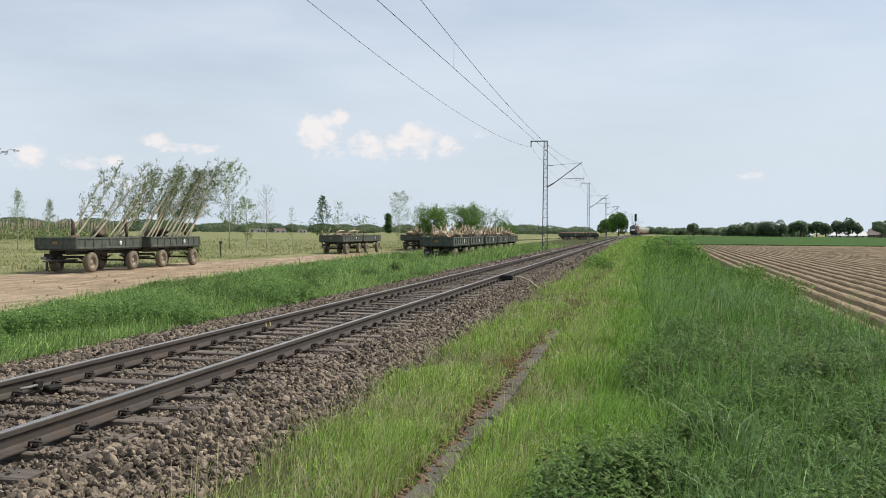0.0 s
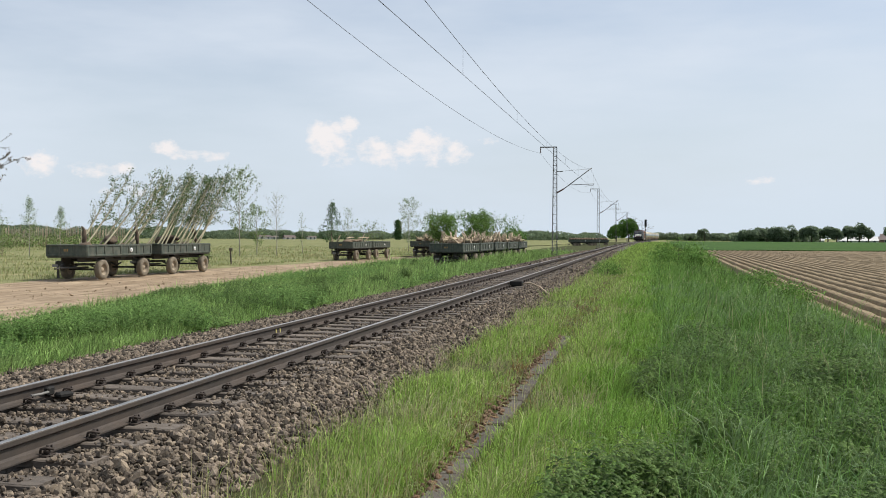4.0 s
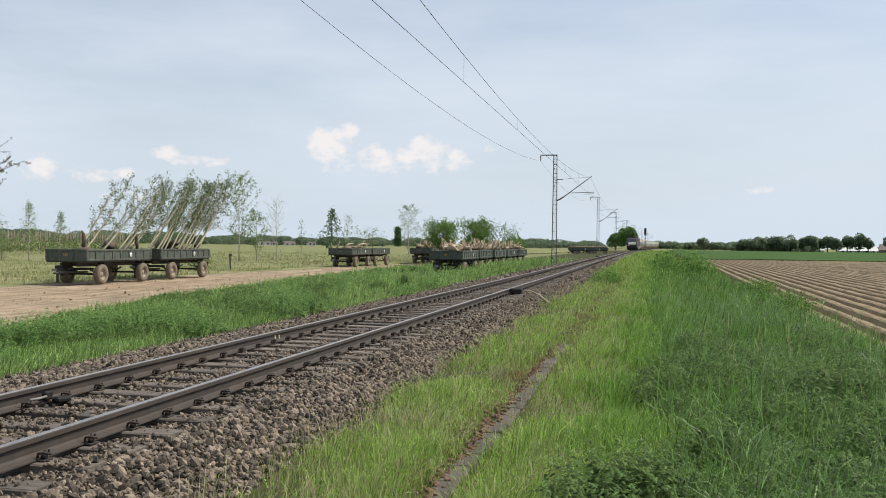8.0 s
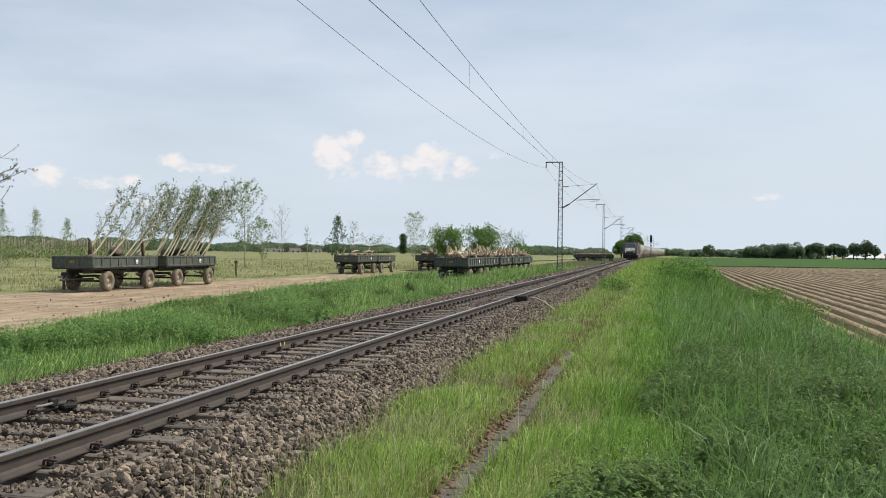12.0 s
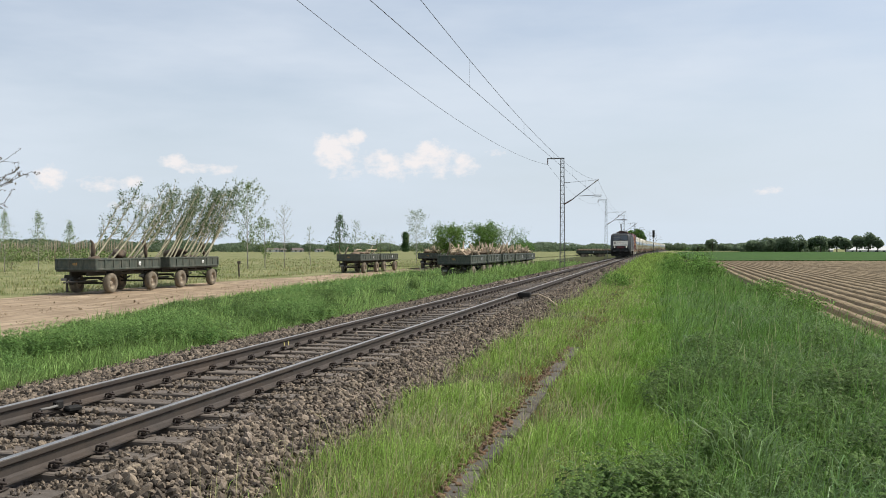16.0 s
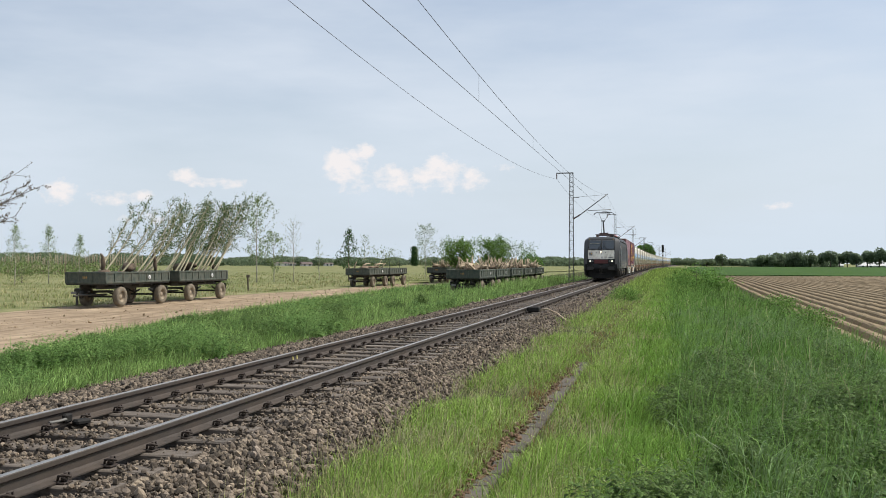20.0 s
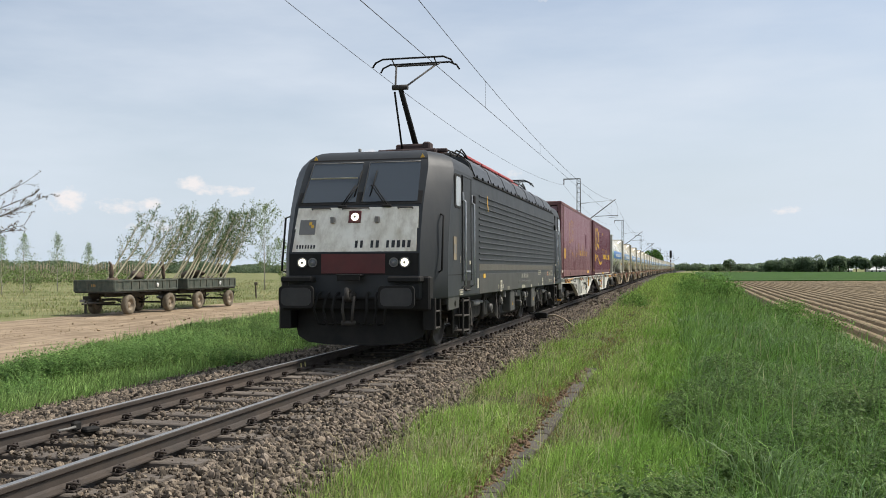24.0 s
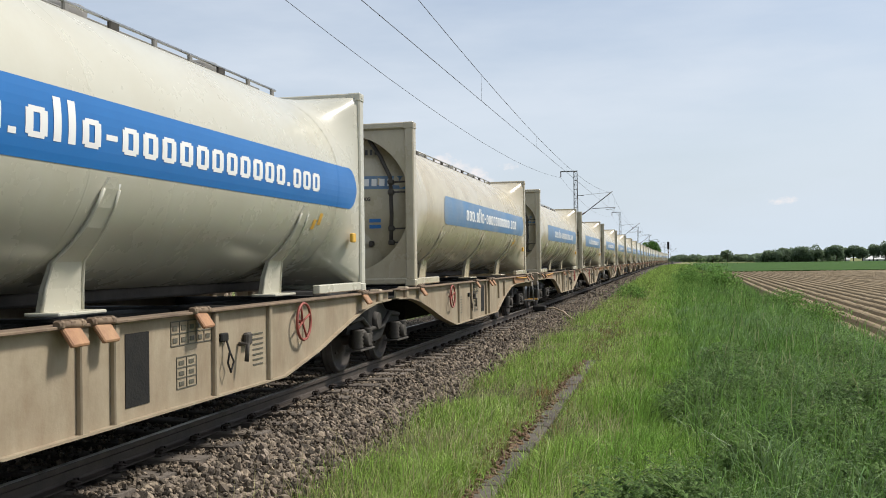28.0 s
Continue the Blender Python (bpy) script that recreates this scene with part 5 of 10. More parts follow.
def build_bogie(parent, c):
    bo = part("bogie", Shape().box((0, 0, 0.60), (1.9, 0.42, 0.26), 0.04), M_BLACK, parent, "sooty cast bogie with coil springs", pose(0, c, 0))
    for d in (-1, 1):
        s = Shape().slab([(-1.30, 0.56), (-1.22, 0.74), (-0.62, 0.80), (-0.3, 0.88), (0.3, 0.88), (0.62, 0.80), (1.22, 0.74), (1.30, 0.56), (1.18, 0.53), (0.62, 0.60), (0.32, 0.40),
                          (0.0, 0.36), (-0.32, 0.40), (-0.62, 0.60), (-1.18, 0.53)], 0, d * 0.98 - 0.05, d * 0.98 + 0.05)
        part("side_frame", s, M_BLACK, bo)
        part("frame_rib", Shape().tube([(d * 1.04, -1.2, 0.70), (d * 1.05, -0.7, 0.74), (d * 1.05, -0.3, 0.56), (d * 1.05, 0.3, 0.56), (d * 1.05, 0.7, 0.74), (d * 1.04, 1.2, 0.70)], 0.035, 6), M_GEAR, bo)
        part("friction_cup", Shape().tube([(d * 1.0, 0, 0.66), (d * 1.10, 0, 0.66)], [0.15, 0.12], 12), M_GEAR, bo)
        for a in (-0.9, 0.9):
            part("axle_box", Shape().box((d * 1.06, a, 0.46), (0.22, 0.22, 0.27), 0.04).tube([(d * 1.15, a, 0.46), (d * 1.24, a, 0.46)], [0.10, 0.085], 14), M_GEAR, bo)
            for e in (-0.21, 0.21):
                part("coil_spring", Shape().lathe([(0.070 + 0.022 * (k % 2), 0.34 + k * 0.027) for k in range(11)], 14, pose(d * 1.12, a + e, 0)), M_GEAR, bo)
            part("spring_seat", Shape().box((d * 1.10, a, 0.325), (0.22, 0.62, 0.03), 0.008), M_GEAR, bo)
        part("brake_beam", Shape().tube([(d * 0.6, -0.4, 0.42), (d * 0.6, 0.4, 0.42)], 0.03, 6), M_GEAR, bo)
    return bo


def handwheel(w, y, mat, label):
    rim = [(1.375, y + 0.20 * math.cos(a), 0.88 + 0.20 * math.sin(a)) for a in [2 * math.pi * k / 20 for k in range(21)]]
    wh = Shape().tube(rim, 0.016, 6, closed=False)
    for k in range(4):
        a = math.pi * k / 2 + 0.4
        wh.tube([(1.36, y, 0.88), (1.375, y + 0.2 * math.cos(a), 0.88 + 0.2 * math.sin(a))], 0.012, 5)
    wh.tube([(1.29, y, 0.88), (1.375, y, 0.88)], 0.02, 6)
    part("handwheel", wh, mat, w, label)


def release_gear(w, y):
    """A pull ring and a lever of the brake."""
    rg = Shape().tube([(1.33, y, 0.82), (1.36, y, 0.72), (1.37, y - 0.06, 0.62), (1.37, y, 0.53), (1.37, y + 0.06, 0.62), (1.36, y, 0.72)], 0.010, 6)
    rg.box((1.315, y - 0.03, 0.85), (0.04, 0.14, 0.08), 0.01)
    part("pull_ring", rg, M_BLACK, w)
    part("brake_lever", Shape().tube([(1.31, y + 0.3, 0.76), (1.40, y + 0.3, 0.76), (1.40, y + 0.27, 0.60)], 0.022, 8).box((1.33, y + 0.45, 0.80), (0.06, 0.12, 0.12), 0.02), M_GEAR, w)


def grid_rows(wide, tall, cols, rows, thick=0.010):
    """An open table of thin lines, with a short bar in each field."""
    out = [(0, j * tall / rows, wide, thick) for j in range(rows + 1)] + [(k * wide / cols, 0, thick, tall) for k in range(cols + 1)]
    return out + [((k + 0.25) * wide / cols, (j + 0.3) * tall / rows, wide / cols * 0.5, tall / rows * 0.4) for k in range(cols) for j in range(rows)]


def beige_marks(w, at):
    x = 1.299
    plates("data_panel", [(0, 0, 0.34, 0.56)], M_BLACK, w, SIDE, (x, at(8.28) - 0.17, 0.44), "dark data grid")
    plates("tare_marking", grid_rows(0.72, 0.20, 5, 2), M_STRIP, w, SIDE, (x, at(9.15) - 0.36, 0.84), "open grid of thin lines")
    plates("tare_marking", grid_rows(0.34, 0.26, 2, 3), M_STRIP, w, SIDE, (x, at(9.05) - 0.17, 0.48))
    plates("tare_marking", [(0, j * 0.05, 0.24, 0.016) for j in range(7)], M_STRIP, w, SIDE, (x, at(10.5) - 0.12, 0.52))
    release_gear(w, at(9.75))
    handwheel(w, at(11.55), M_HANDWHEEL, "red brake handwheel")


M_TAP_RED = material("red_tap_paint", (0.55, 0.05, 0.06), (0.42, 0.04, 0.05), scale=9, rough=0.45, dirt=(0.2, 0.06, 0.05), dirt_amt=0.4)


def white_marks(w):
    x = 1.299
    plates("tare_marking", [(0, 0, 0.58, 0.010), (0, 0.09, 0.58, 0.010), (0, 0, 0.010, 0.1), (0.57, 0, 0.010, 0.1), (0.06, 0.03, 0.20, 0.04), (0.31, 0.03, 0.05, 0.04), (0.39, 0.03, 0.14, 0.04)], M_GEAR, w, SIDE, (x, 3.78, 0.985))
    plates("label_holder", [(0, 0, 0.36, 0.26)], M_GEAR, w, SIDE, (x, 5.02, 0.86), "dark label frame")
    plates("label_sheet", [(0, 0, 0.29, 0.22)], M_WHITE, w, SIDE, (x + 0.005, 5.05, 0.89), "white paper label")
    plates("number_marking", word_bars(0, 0.11, 0.78, 0.065, 31, 12) + word_bars(0, 0, 0.56, 0.065, 32, 8) + word_bars(0.02, -0.11, 0.30, 0.055, 33, 5), M_GEAR, w, SIDE, (x, 5.44, 0.93), "rows of black number bars")
    plates("tare_marking", grid_rows(0.74, 0.24, 5, 3, 0.012), M_GEAR, w, SIDE, (x, 5.86, 0.60), "open grid of thin lines")
    plates("data_panel", [(0, 0, 0.26, 0.50)], M_GEAR, w, SIDE, (x, 7.38, 0.48), "dark data panel")
    lettering("K-100", 0.50, M_BLACK_MARK, w, Matrix.Translation((x, 8.04, 0.40)) @ SIDE, bold=-0.004, squeeze=0.72)
    plates("tare_marking", [(0, 0.10, 0.16, 0.035), (0.02, 0.03, 0.12, 0.03), (0.34, 0.12, 0.20, 0.035), (0.36, 0.05, 0.15, 0.03), (0.0, -0.08, 0.22, 0.03), (-0.45, 0.2, 0.2, 0.03)], M_GEAR, w, SIDE, (x, 9.40, 0.66))
    plates("tare_marking", [(0, 0, 0.14, 0.05)], M_YELLOW, w, SIDE, (x, 9.55, 0.60))
    release_gear(w, 9.75)
    handwheel(w, 11.38, M_YELLOW, "orange brake handwheel")
    plates("tare_marking", [(0, 0, 0.02, 0.07), (0.04, 0, 0.02, 0.07), (0.12, 0.03, 0.2, 0.012), (0.68, 0, 0.012, 0.07), (0.68, 0.0, 0.08, 0.012), (0.68, 0.06, 0.08, 0.012)], M_BLACK_MARK, w, SIDE, (x, 12.04, 1.0))
    lettering("100", 0.30, M_BLACK_MARK, w, Matrix.Translation((x, 16.98, 0.86)) @ SIDE, bold=-0.003, squeeze=0.9)
    for z in (0.53, 0.84):
        part("foot_rung", Shape().box((1.38, 18.66, z), (0.16, 0.62, 0.035), 0.01), M_YELLOW, w, "yellow-edged rung")
        part("rung_tread", Shape().box((1.365, 18.66, z + 0.022), (0.13, 0.60, 0.012), 0.004), M_GEAR, w, "dark ribbed tread")
        part("rung_bracket", Shape().box((1.33, 18.36, z + 0.02), (0.09, 0.04, 0.10), 0.01).box((1.33, 18.96, z + 0.02), (0.09, 0.04, 0.10), 0.01), M_GEAR, w)
    # taps, pull ring and warnings between the posts
    tap = part("brake_tap", Shape().box((1.325, 19.78, 0.82), (0.06, 0.13, 0.07), 0.02).tube([(1.32, 19.82, 0.85), (1.38, 19.82, 0.80)], [0.045, 0.035], 10), M_TAP_RED, w, "red brake tap")
    part("tap_lever", Shape().box((1.375, 19.83, 0.72), (0.02, 0.045, 0.17), 0.008), M_TAP_RED, tap)
    tap = part("brake_tap", Shape().box((1.325, 20.06, 0.76), (0.06, 0.13, 0.06), 0.02).tube([(1.32, 20.05, 0.82), (1.37, 20.05, 0.82)], [0.05, 0.04], 10), M_YELLOW, w, "yellow brake tap")
    part("tap_lever", Shape().box((1.365, 20.02, 0.855), (0.02, 0.04, 0.09), 0.008), M_YELLOW, tap)
    ring = part("pull_ring", Shape().tube([(1.33, 20.56 + 0.05 * math.sin(k * 0.7854), 0.49 + 0.085 * math.cos(k * 0.7854)) for k in range(9)], 0.008, 6), M_YELLOW, w, "thin yellow pull ring")
    part("ring_bracket", Shape().box((1.33, 20.52, 0.675), (0.08, 0.14, 0.02), 0.004).box((1.305, 20.52, 0.65), (0.02, 0.14, 0.06), 0.004), M_YELLOW, ring)
    part("ring_pin", Shape().tube([(1.31, 20.40, 0.47), (1.33, 20.55, 0.50)], 0.008, 6), M_BLACK, ring)
    for text, u, z, wide in (("ATTENZIONE !", 19.88, 0.905, 0.9), ("ACHTUNG !", 20.29, 0.765, 0.75), ("ATTENZIONE !", 20.24, 0.575, 0.9)):
        lettering(text, 0.066, M_GEAR, w, Matrix.Translation((x, u, z)) @ SIDE, squeeze=wide)
        plates("warning_line", [(-0.02, -0.025, 0.40, 0.008)], M_GEAR, w, SIDE, (x, u, z))
    plates("number_marking", word_bars(0, 0, 0.28, 0.035, 41, 6) + [(0, -0.03, 0.29, 0.010)], M_GEAR, w, SIDE, (x, 19.92, 1.03), "faded grey bars")
    sheet = plates("label_sheet", [(0, 0, 0.19, 0.165)], M_GEAR, w, SIDE, (x, 19.70, 0.445), "thin dark frame", 0.003)
    plates("sheet_paper", [(0.010, 0.010, 0.17, 0.145)], M_WHITE, sheet, Matrix.Identity(4), (0, 0, 0.002), "white paper label", 0.003)
    plates("sheet_mark", [(0.03, 0.10, 0.05, 0.03), (0.10, 0.105, 0.06, 0.02)], M_BLACK_MARK, sheet, Matrix.Identity(4), (0, 0, 0.004), "", 0.002)
    plates("name_plate", [(0, 0, 0.92, 0.19)], M_WHITE, w, SIDE, (x, 20.97, 0.80), "white plate with a red stroke", 0.003)
    plates("name_plate_mark", word_bars(0.15, 0.075, 0.44, 0.085, 9, 5), M_BLACK_MARK, w, SIDE, (x + 0.003, 20.97, 0.80))
    plates("name_plate_stroke", [(0.06, 0.02, 0.62, 0.025), (0.04, 0.03, 0.03, 0.07), (0.67, 0.03, 0.03, 0.08), (0.76, 0.055, 0.10, 0.022), (0.80, 0.10, 0.08, 0.022), (0.77, 0.13, 0.03, 0.03)], M_BUS, w, SIDE, (x + 0.003, 20.97, 0.80))
    plates("tare_marking", [(k * 0.14, j * 0.028, (0.13, 0.09)[(j + k) % 2], 0.012) for j in range(7) for k in range(2)], M_GEAR, w, SIDE, (x, 21.17, 0.565))
    plates("tare_marking", [(0, 0, 0.28, 0.010), (0, 0, 0.010, 0.06), (0.06, 0.03, 0.16, 0.04)], M_BLACK_MARK, w, SIDE, (x, 22.40, 0.66))
    lettering("K-", 0.40, M_BLACK_MARK, w, Matrix.Translation((x, 23.03, 0.57)) @ SIDE, bold=-0.004, squeeze=0.45)
    lettering("00", 0.46, M_BLACK_MARK, w, Matrix.Translation((x, 23.45, 0.575)) @ SIDE, bold=-0.003, squeeze=1.15)
    plates("tare_marking", [(0, 0, 0.42, 0.06)], M_STRIP, w, SIDE, (x, 24.3, 0.99))


def container_wagon(main, white):
    w = thing("container_wagon", "pale grey articulated container wagon with orange latches" if white else "dusty beige articulated container wagon with rusty latches",
              "railway wagon", group="wagons of the train")
    for half in (0, 1):
        def at(u):
            return WAGON_L - u if half else u
        for d in (-1, 1):
            name = "side_sill"
            outline = [(at(u), z) for u, z in HALF]
            sill = part(name, Shape().slab(outline, 0, d * 1.285 - 0.012, d * 1.285 + 0.012), main, w, "")
            edge = Shape()
            low = HALF[1:-1]
            for (a, za), (b, zb_) in zip(low, low[1:]):
                pts = [(d * 1.22, at(a), za), (d * 1.35, at(a), za), (d * 1.35, at(b), zb_), (d * 1.22, at(b), zb_)]
                edge.add(pts + [(p[0], p[1], p[2] + 0.018) for p in pts], [(0, 1, 2, 3), (4, 5, 6, 7), (0, 1, 5, 4), (1, 2, 6, 5), (2, 3, 7, 6), (3, 0, 4, 7)])
            part("lower_flange", edge, main, sill)
            part("upper_flange", Shape().box((d * 1.27, at(7.85), 1.105), (0.20, 14.4, 0.025), 0.006), main if white else M_RUST_EDGE, sill)
            for u in (((7.15, 7.54, 8.22, 11.08, 11.38) if half else (6.92, 7.25, 7.80, 10.85, 11.12)) if white else (5.55, 6.35, 7.55, 7.95, 9.55, 10.75)):
                part("stiffener", Shape().box((d * 1.315, at(u), 0.715 if u > 6.7 else 0.85), (0.05, 0.07 if u != 7.55 else 0.10, 0.75 if u > 6.7 else 0.40), 0.01), main, sill)
            for u in (((1.25, 2.05, 6.90, 7.18, 7.86, 11.0, 13.5) if half else (1.25, 2.05, 7.22, 7.5, 8.26, 11.30, 13.6)) if white else (1.25, 2.05, 7.35, 7.72, 9.2, 13.75)):
                tilt = pose(0, 0, 0, 0, -34 * d, 4)
                fl = part("latch_flap", Shape().box((d * 1.395, at(u), 1.040), (0.035, 0.22, 0.155), 0.012, tilt), M_FLAP, w, "rusty folding latch")
                part("hinge", Shape().tube([(d * 1.36, at(u - 0.15), 1.122), (d * 1.36, at(u + 0.15), 1.122)], 0.028, 8).box((d * 1.34, at(u), 1.130), (0.09, 0.07, 0.05), 0.012).box((d * 1.35, at(u) - 0.11, 1.125), (0.08, 0.05, 0.06), 0.014).box((d * 1.35, at(u) + 0.11, 1.125), (0.08, 0.05, 0.06), 0.014), M_RUST_EDGE if not white else M_PLATE, fl)
        # painted end bracket
        for d in (-1, 1):
            o = 0.65 if white else 0.0
            br = Shape().slab([(at(2.35 - o), 1.09), (at(2.45 - o), 0.94), (at(4.1 - o), 0.94), (at(4.2 - o), 1.12), (at(4.0 - o), 1.12)], 0, d * 1.325, d * 1.345)
            part("end_bracket", br, M_YELLOW if white else M_FLAP, w, "orange end bracket")
            part("pull_rod", Shape().tube([(d * 1.37, at(2.0), 1.05), (d * 1.38, at(2.9), 1.06), (d * 1.38, at(4.0), 1.10)], 0.016, 6), M_YELLOW, w)
            part("corner_gusset", Shape().box((d * 1.27, at(14.55), 1.045), (0.16, 0.16, 0.20), 0.02), main, w)
            part("corner_gusset", Shape().box((d * 1.22, at(0.95), 1.02), (0.10, 0.5, 0.26), 0.02), main, w)
        part("headstock", Shape().box((0, at(0.70), 0.97), (2.62, 0.14, 0.40), 0.02), main, w, "")
        for d in (-1, 1):
            b = Shape().tube([(d * 0.875, at(0.10), 1.04), (d * 0.875, at(0.62), 1.04)], [0.10, 0.13], 14)
            bf = part("buffer", b, M_GEAR, w)
            part("buffer_plate", Shape().box((d * 0.875, at(0.05), 1.04), (0.50, 0.05, 0.36), 0.022), M_GEAR, bf)
            fs = Shape().box((d * 1.18, at(0.45), 0.35), (0.32, 0.26, 0.04), 0.01).tube([(d * 1.30, at(0.62), 0.90), (d * 1.33, at(0.5), 0.36)], 0.022, 8).tube([(d * 1.05, at(0.62), 0.90), (d * 1.05, at(0.5), 0.36)], 0.016, 8)
            part("shunter_step", fs, M_PLATE, w, "grey step with yellow edge")
            part("step_edge", Shape().box((d * 1.18, at(0.325), 0.36), (0.30, 0.02, 0.05), 0.004), M_YELLOW, w)
        cp = Shape().box((0, at(0.42), 1.04), (0.10, 0.4, 0.15), 0.03).tube([(0, at(0.25), 1.0), (0, at(0.16), 0.75), (0, at(0.2), 0.55)], 0.03, 8)
        part("coupling_hook", cp, M_BLACK, w)
        part("brake_hose", Shape().tube([(0.35, at(0.6), 0.95), (0.36, at(0.3), 0.85), (0.32, at(0.12), 0.6), (0.2, at(0.02), 0.55)], 0.03, 8), M_BLACK, w)
        part("centre_sill", Shape().box((0, at(7.85), 0.95), (0.5, 14.4, 0.22), 0.02).box((0, at(8.5), 0.62), (0.5, 4.6, 0.44), 0.02), M_BLACK, w, "dark centre sill")
        for u in (0.9, 2.9, 6.2, 8.5, 10.8, 13.6):
            part("cross_beam", Shape().box((0, at(u), 1.00), (2.5, 0.22, 0.18), 0.02), M_BLACK, w)
        # added plate: stops sun falling through the open frame onto the ballast
        part("deck_plate", Shape().box((0, at(8.6), 0.965), (2.5, 12.2, 0.025), 0.004), M_BLACK, w, "added black plate that blocks light between the sills")
        for u in (7.0, 9.9):
            part("brake_cylinder", Shape().tube([(0.7, at(u - 0.3), 0.62), (0.7, at(u + 0.3), 0.62)], 0.16, 14), M_GEAR, w)
        if not white:
            beige_marks(w, at)
    if white:
        white_marks(w)
    for c in (2.95, WAGON_L / 2, WAGON_L - 2.95):
        build_bogie(w, c)
        for a in (-0.9, 0.9):
            wheelset(w, c + a, 0.46)
    part("joint", Shape().box((0, WAGON_L / 2, 1.0), (1.0, 0.9, 0.2), 0.05), M_BLACK, w)
    return w


def wheels_of(ob):
    return [(c, 0.46) for c in ob.children if c.name.startswith("wheelset")]


WAGONS = [container_wagon(M_WAGON_WHITE, True), container_wagon(M_WAGON_BEIGE, False)]
WAGON_N, WAGON_NEAR = 14, 4
for k in range(2, WAGON_NEAR):
    WAGONS.append(copy_thing(WAGONS[1], pose(0, 0, 0)))
for k, w in enumerate(WAGONS):
    TRAIN.append((w, 19.58 + k * WAGON_L, WAGON_L))
    if k < 3:
        WHEELS += wheels_of(w)

# ---- containers ----
def maroon(name, c1, c2, dirt, amt):
    return material(name, c1, c2, scale=1.4, rough=0.44, dirt=dirt, dirt_amt=amt, dirt_scale=0.6, streak=0.9, bump=0.06, bump_scale=25)


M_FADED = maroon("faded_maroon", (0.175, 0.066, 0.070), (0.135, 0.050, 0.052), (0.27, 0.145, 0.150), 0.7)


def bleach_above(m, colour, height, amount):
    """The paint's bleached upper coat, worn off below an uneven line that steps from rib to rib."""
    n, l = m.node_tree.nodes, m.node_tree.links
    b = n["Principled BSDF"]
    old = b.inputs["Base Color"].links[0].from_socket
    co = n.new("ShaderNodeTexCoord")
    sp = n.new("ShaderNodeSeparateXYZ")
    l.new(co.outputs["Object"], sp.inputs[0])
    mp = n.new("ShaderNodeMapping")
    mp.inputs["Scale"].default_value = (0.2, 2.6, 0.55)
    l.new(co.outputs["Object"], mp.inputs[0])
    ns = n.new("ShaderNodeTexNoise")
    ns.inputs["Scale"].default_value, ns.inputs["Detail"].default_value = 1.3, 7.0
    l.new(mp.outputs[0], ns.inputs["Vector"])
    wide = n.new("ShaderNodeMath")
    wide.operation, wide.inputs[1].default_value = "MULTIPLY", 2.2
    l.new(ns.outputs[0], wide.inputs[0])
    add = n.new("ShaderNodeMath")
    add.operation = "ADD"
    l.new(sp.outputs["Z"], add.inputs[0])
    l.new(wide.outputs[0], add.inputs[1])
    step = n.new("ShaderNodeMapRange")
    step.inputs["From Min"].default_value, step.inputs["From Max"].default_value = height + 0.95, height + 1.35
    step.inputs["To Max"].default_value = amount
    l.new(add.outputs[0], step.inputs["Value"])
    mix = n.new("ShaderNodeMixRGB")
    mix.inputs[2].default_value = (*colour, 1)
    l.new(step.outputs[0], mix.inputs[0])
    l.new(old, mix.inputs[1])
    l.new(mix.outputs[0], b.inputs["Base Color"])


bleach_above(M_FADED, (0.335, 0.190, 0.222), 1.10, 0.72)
M_MAROON = maroon("deep_maroon", (0.112, 0.013, 0.030), (0.090, 0.011, 0.024), (0.15, 0.035, 0.055), 0.35)
bleach_above(M_MAROON, (0.23, 0.095, 0.130), 2.15, 0.5)
M_BOX_FRAME = material("rusted_maroon_frame", (0.135, 0.042, 0.048), (0.100, 0.032, 0.036), scale=3, rough=0.65, dirt=(0.29, 0.175, 0.13), dirt_amt=0.7, dirt_scale=1.5, bump=0.1)
M_BOX_FRAME_DEEP = material("dark_maroon_frame", (0.090, 0.013, 0.022), (0.070, 0.012, 0.018), scale=3, rough=0.6, dirt=(0.17, 0.08, 0.06), dirt_amt=0.5, dirt_scale=1.5)
M_PALE = material("pale_sill_strip", (0.60, 0.53, 0.45), (0.47, 0.40, 0.33), scale=3, rough=0.6, dirt=(0.25, 0.12, 0.10), dirt_amt=0.5, dirt_scale=1.0)
M_YELLOW_MARK = material("yellow_marking", (0.80, 0.50, 0.035), (0.70, 0.43, 0.04), scale=3, rough=0.55, dirt=(0.30, 0.12, 0.06), dirt_amt=0.25, bump=0)
M_YELLOW_GONE = material("rubbed_yellow_marking", (0.70, 0.44, 0.07), (0.30, 0.135, 0.085), scale=1.8, rough=0.6, dirt=(0.24, 0.105, 0.105), dirt_amt=0.9, dirt_scale=1.1, streak=0.6, bump=0)
C_LEN, C_H, C_W = 13.716, 2.896, 1.25
PITCH, RIB0, RIB1 = 0.285, 0.93, 12.80


def rib_x(w):
    """How far the corrugated side stands out at w along the container."""
    q = ((w - RIB0) / PITCH) % 1.0 if RIB0 < w < RIB1 else 0.0
    return 1.240 - 0.040 * float(np.interp(q, (0, 0.33, 0.50, 0.79, 0.96, 1.0), (0, 0, 1, 1, 0, 0)))


def rib_breaks(a, b):
    out = [a, b]
    k = 0
    while RIB0 + k * PITCH < RIB1:
        out += [v for v in (RIB0 + (k + f) * PITCH for f in (0.0, 0.33, 0.50, 0.79, 0.96)) if a < v < b]
        k += 1
    return sorted(set(round(v, 4) for v in out))


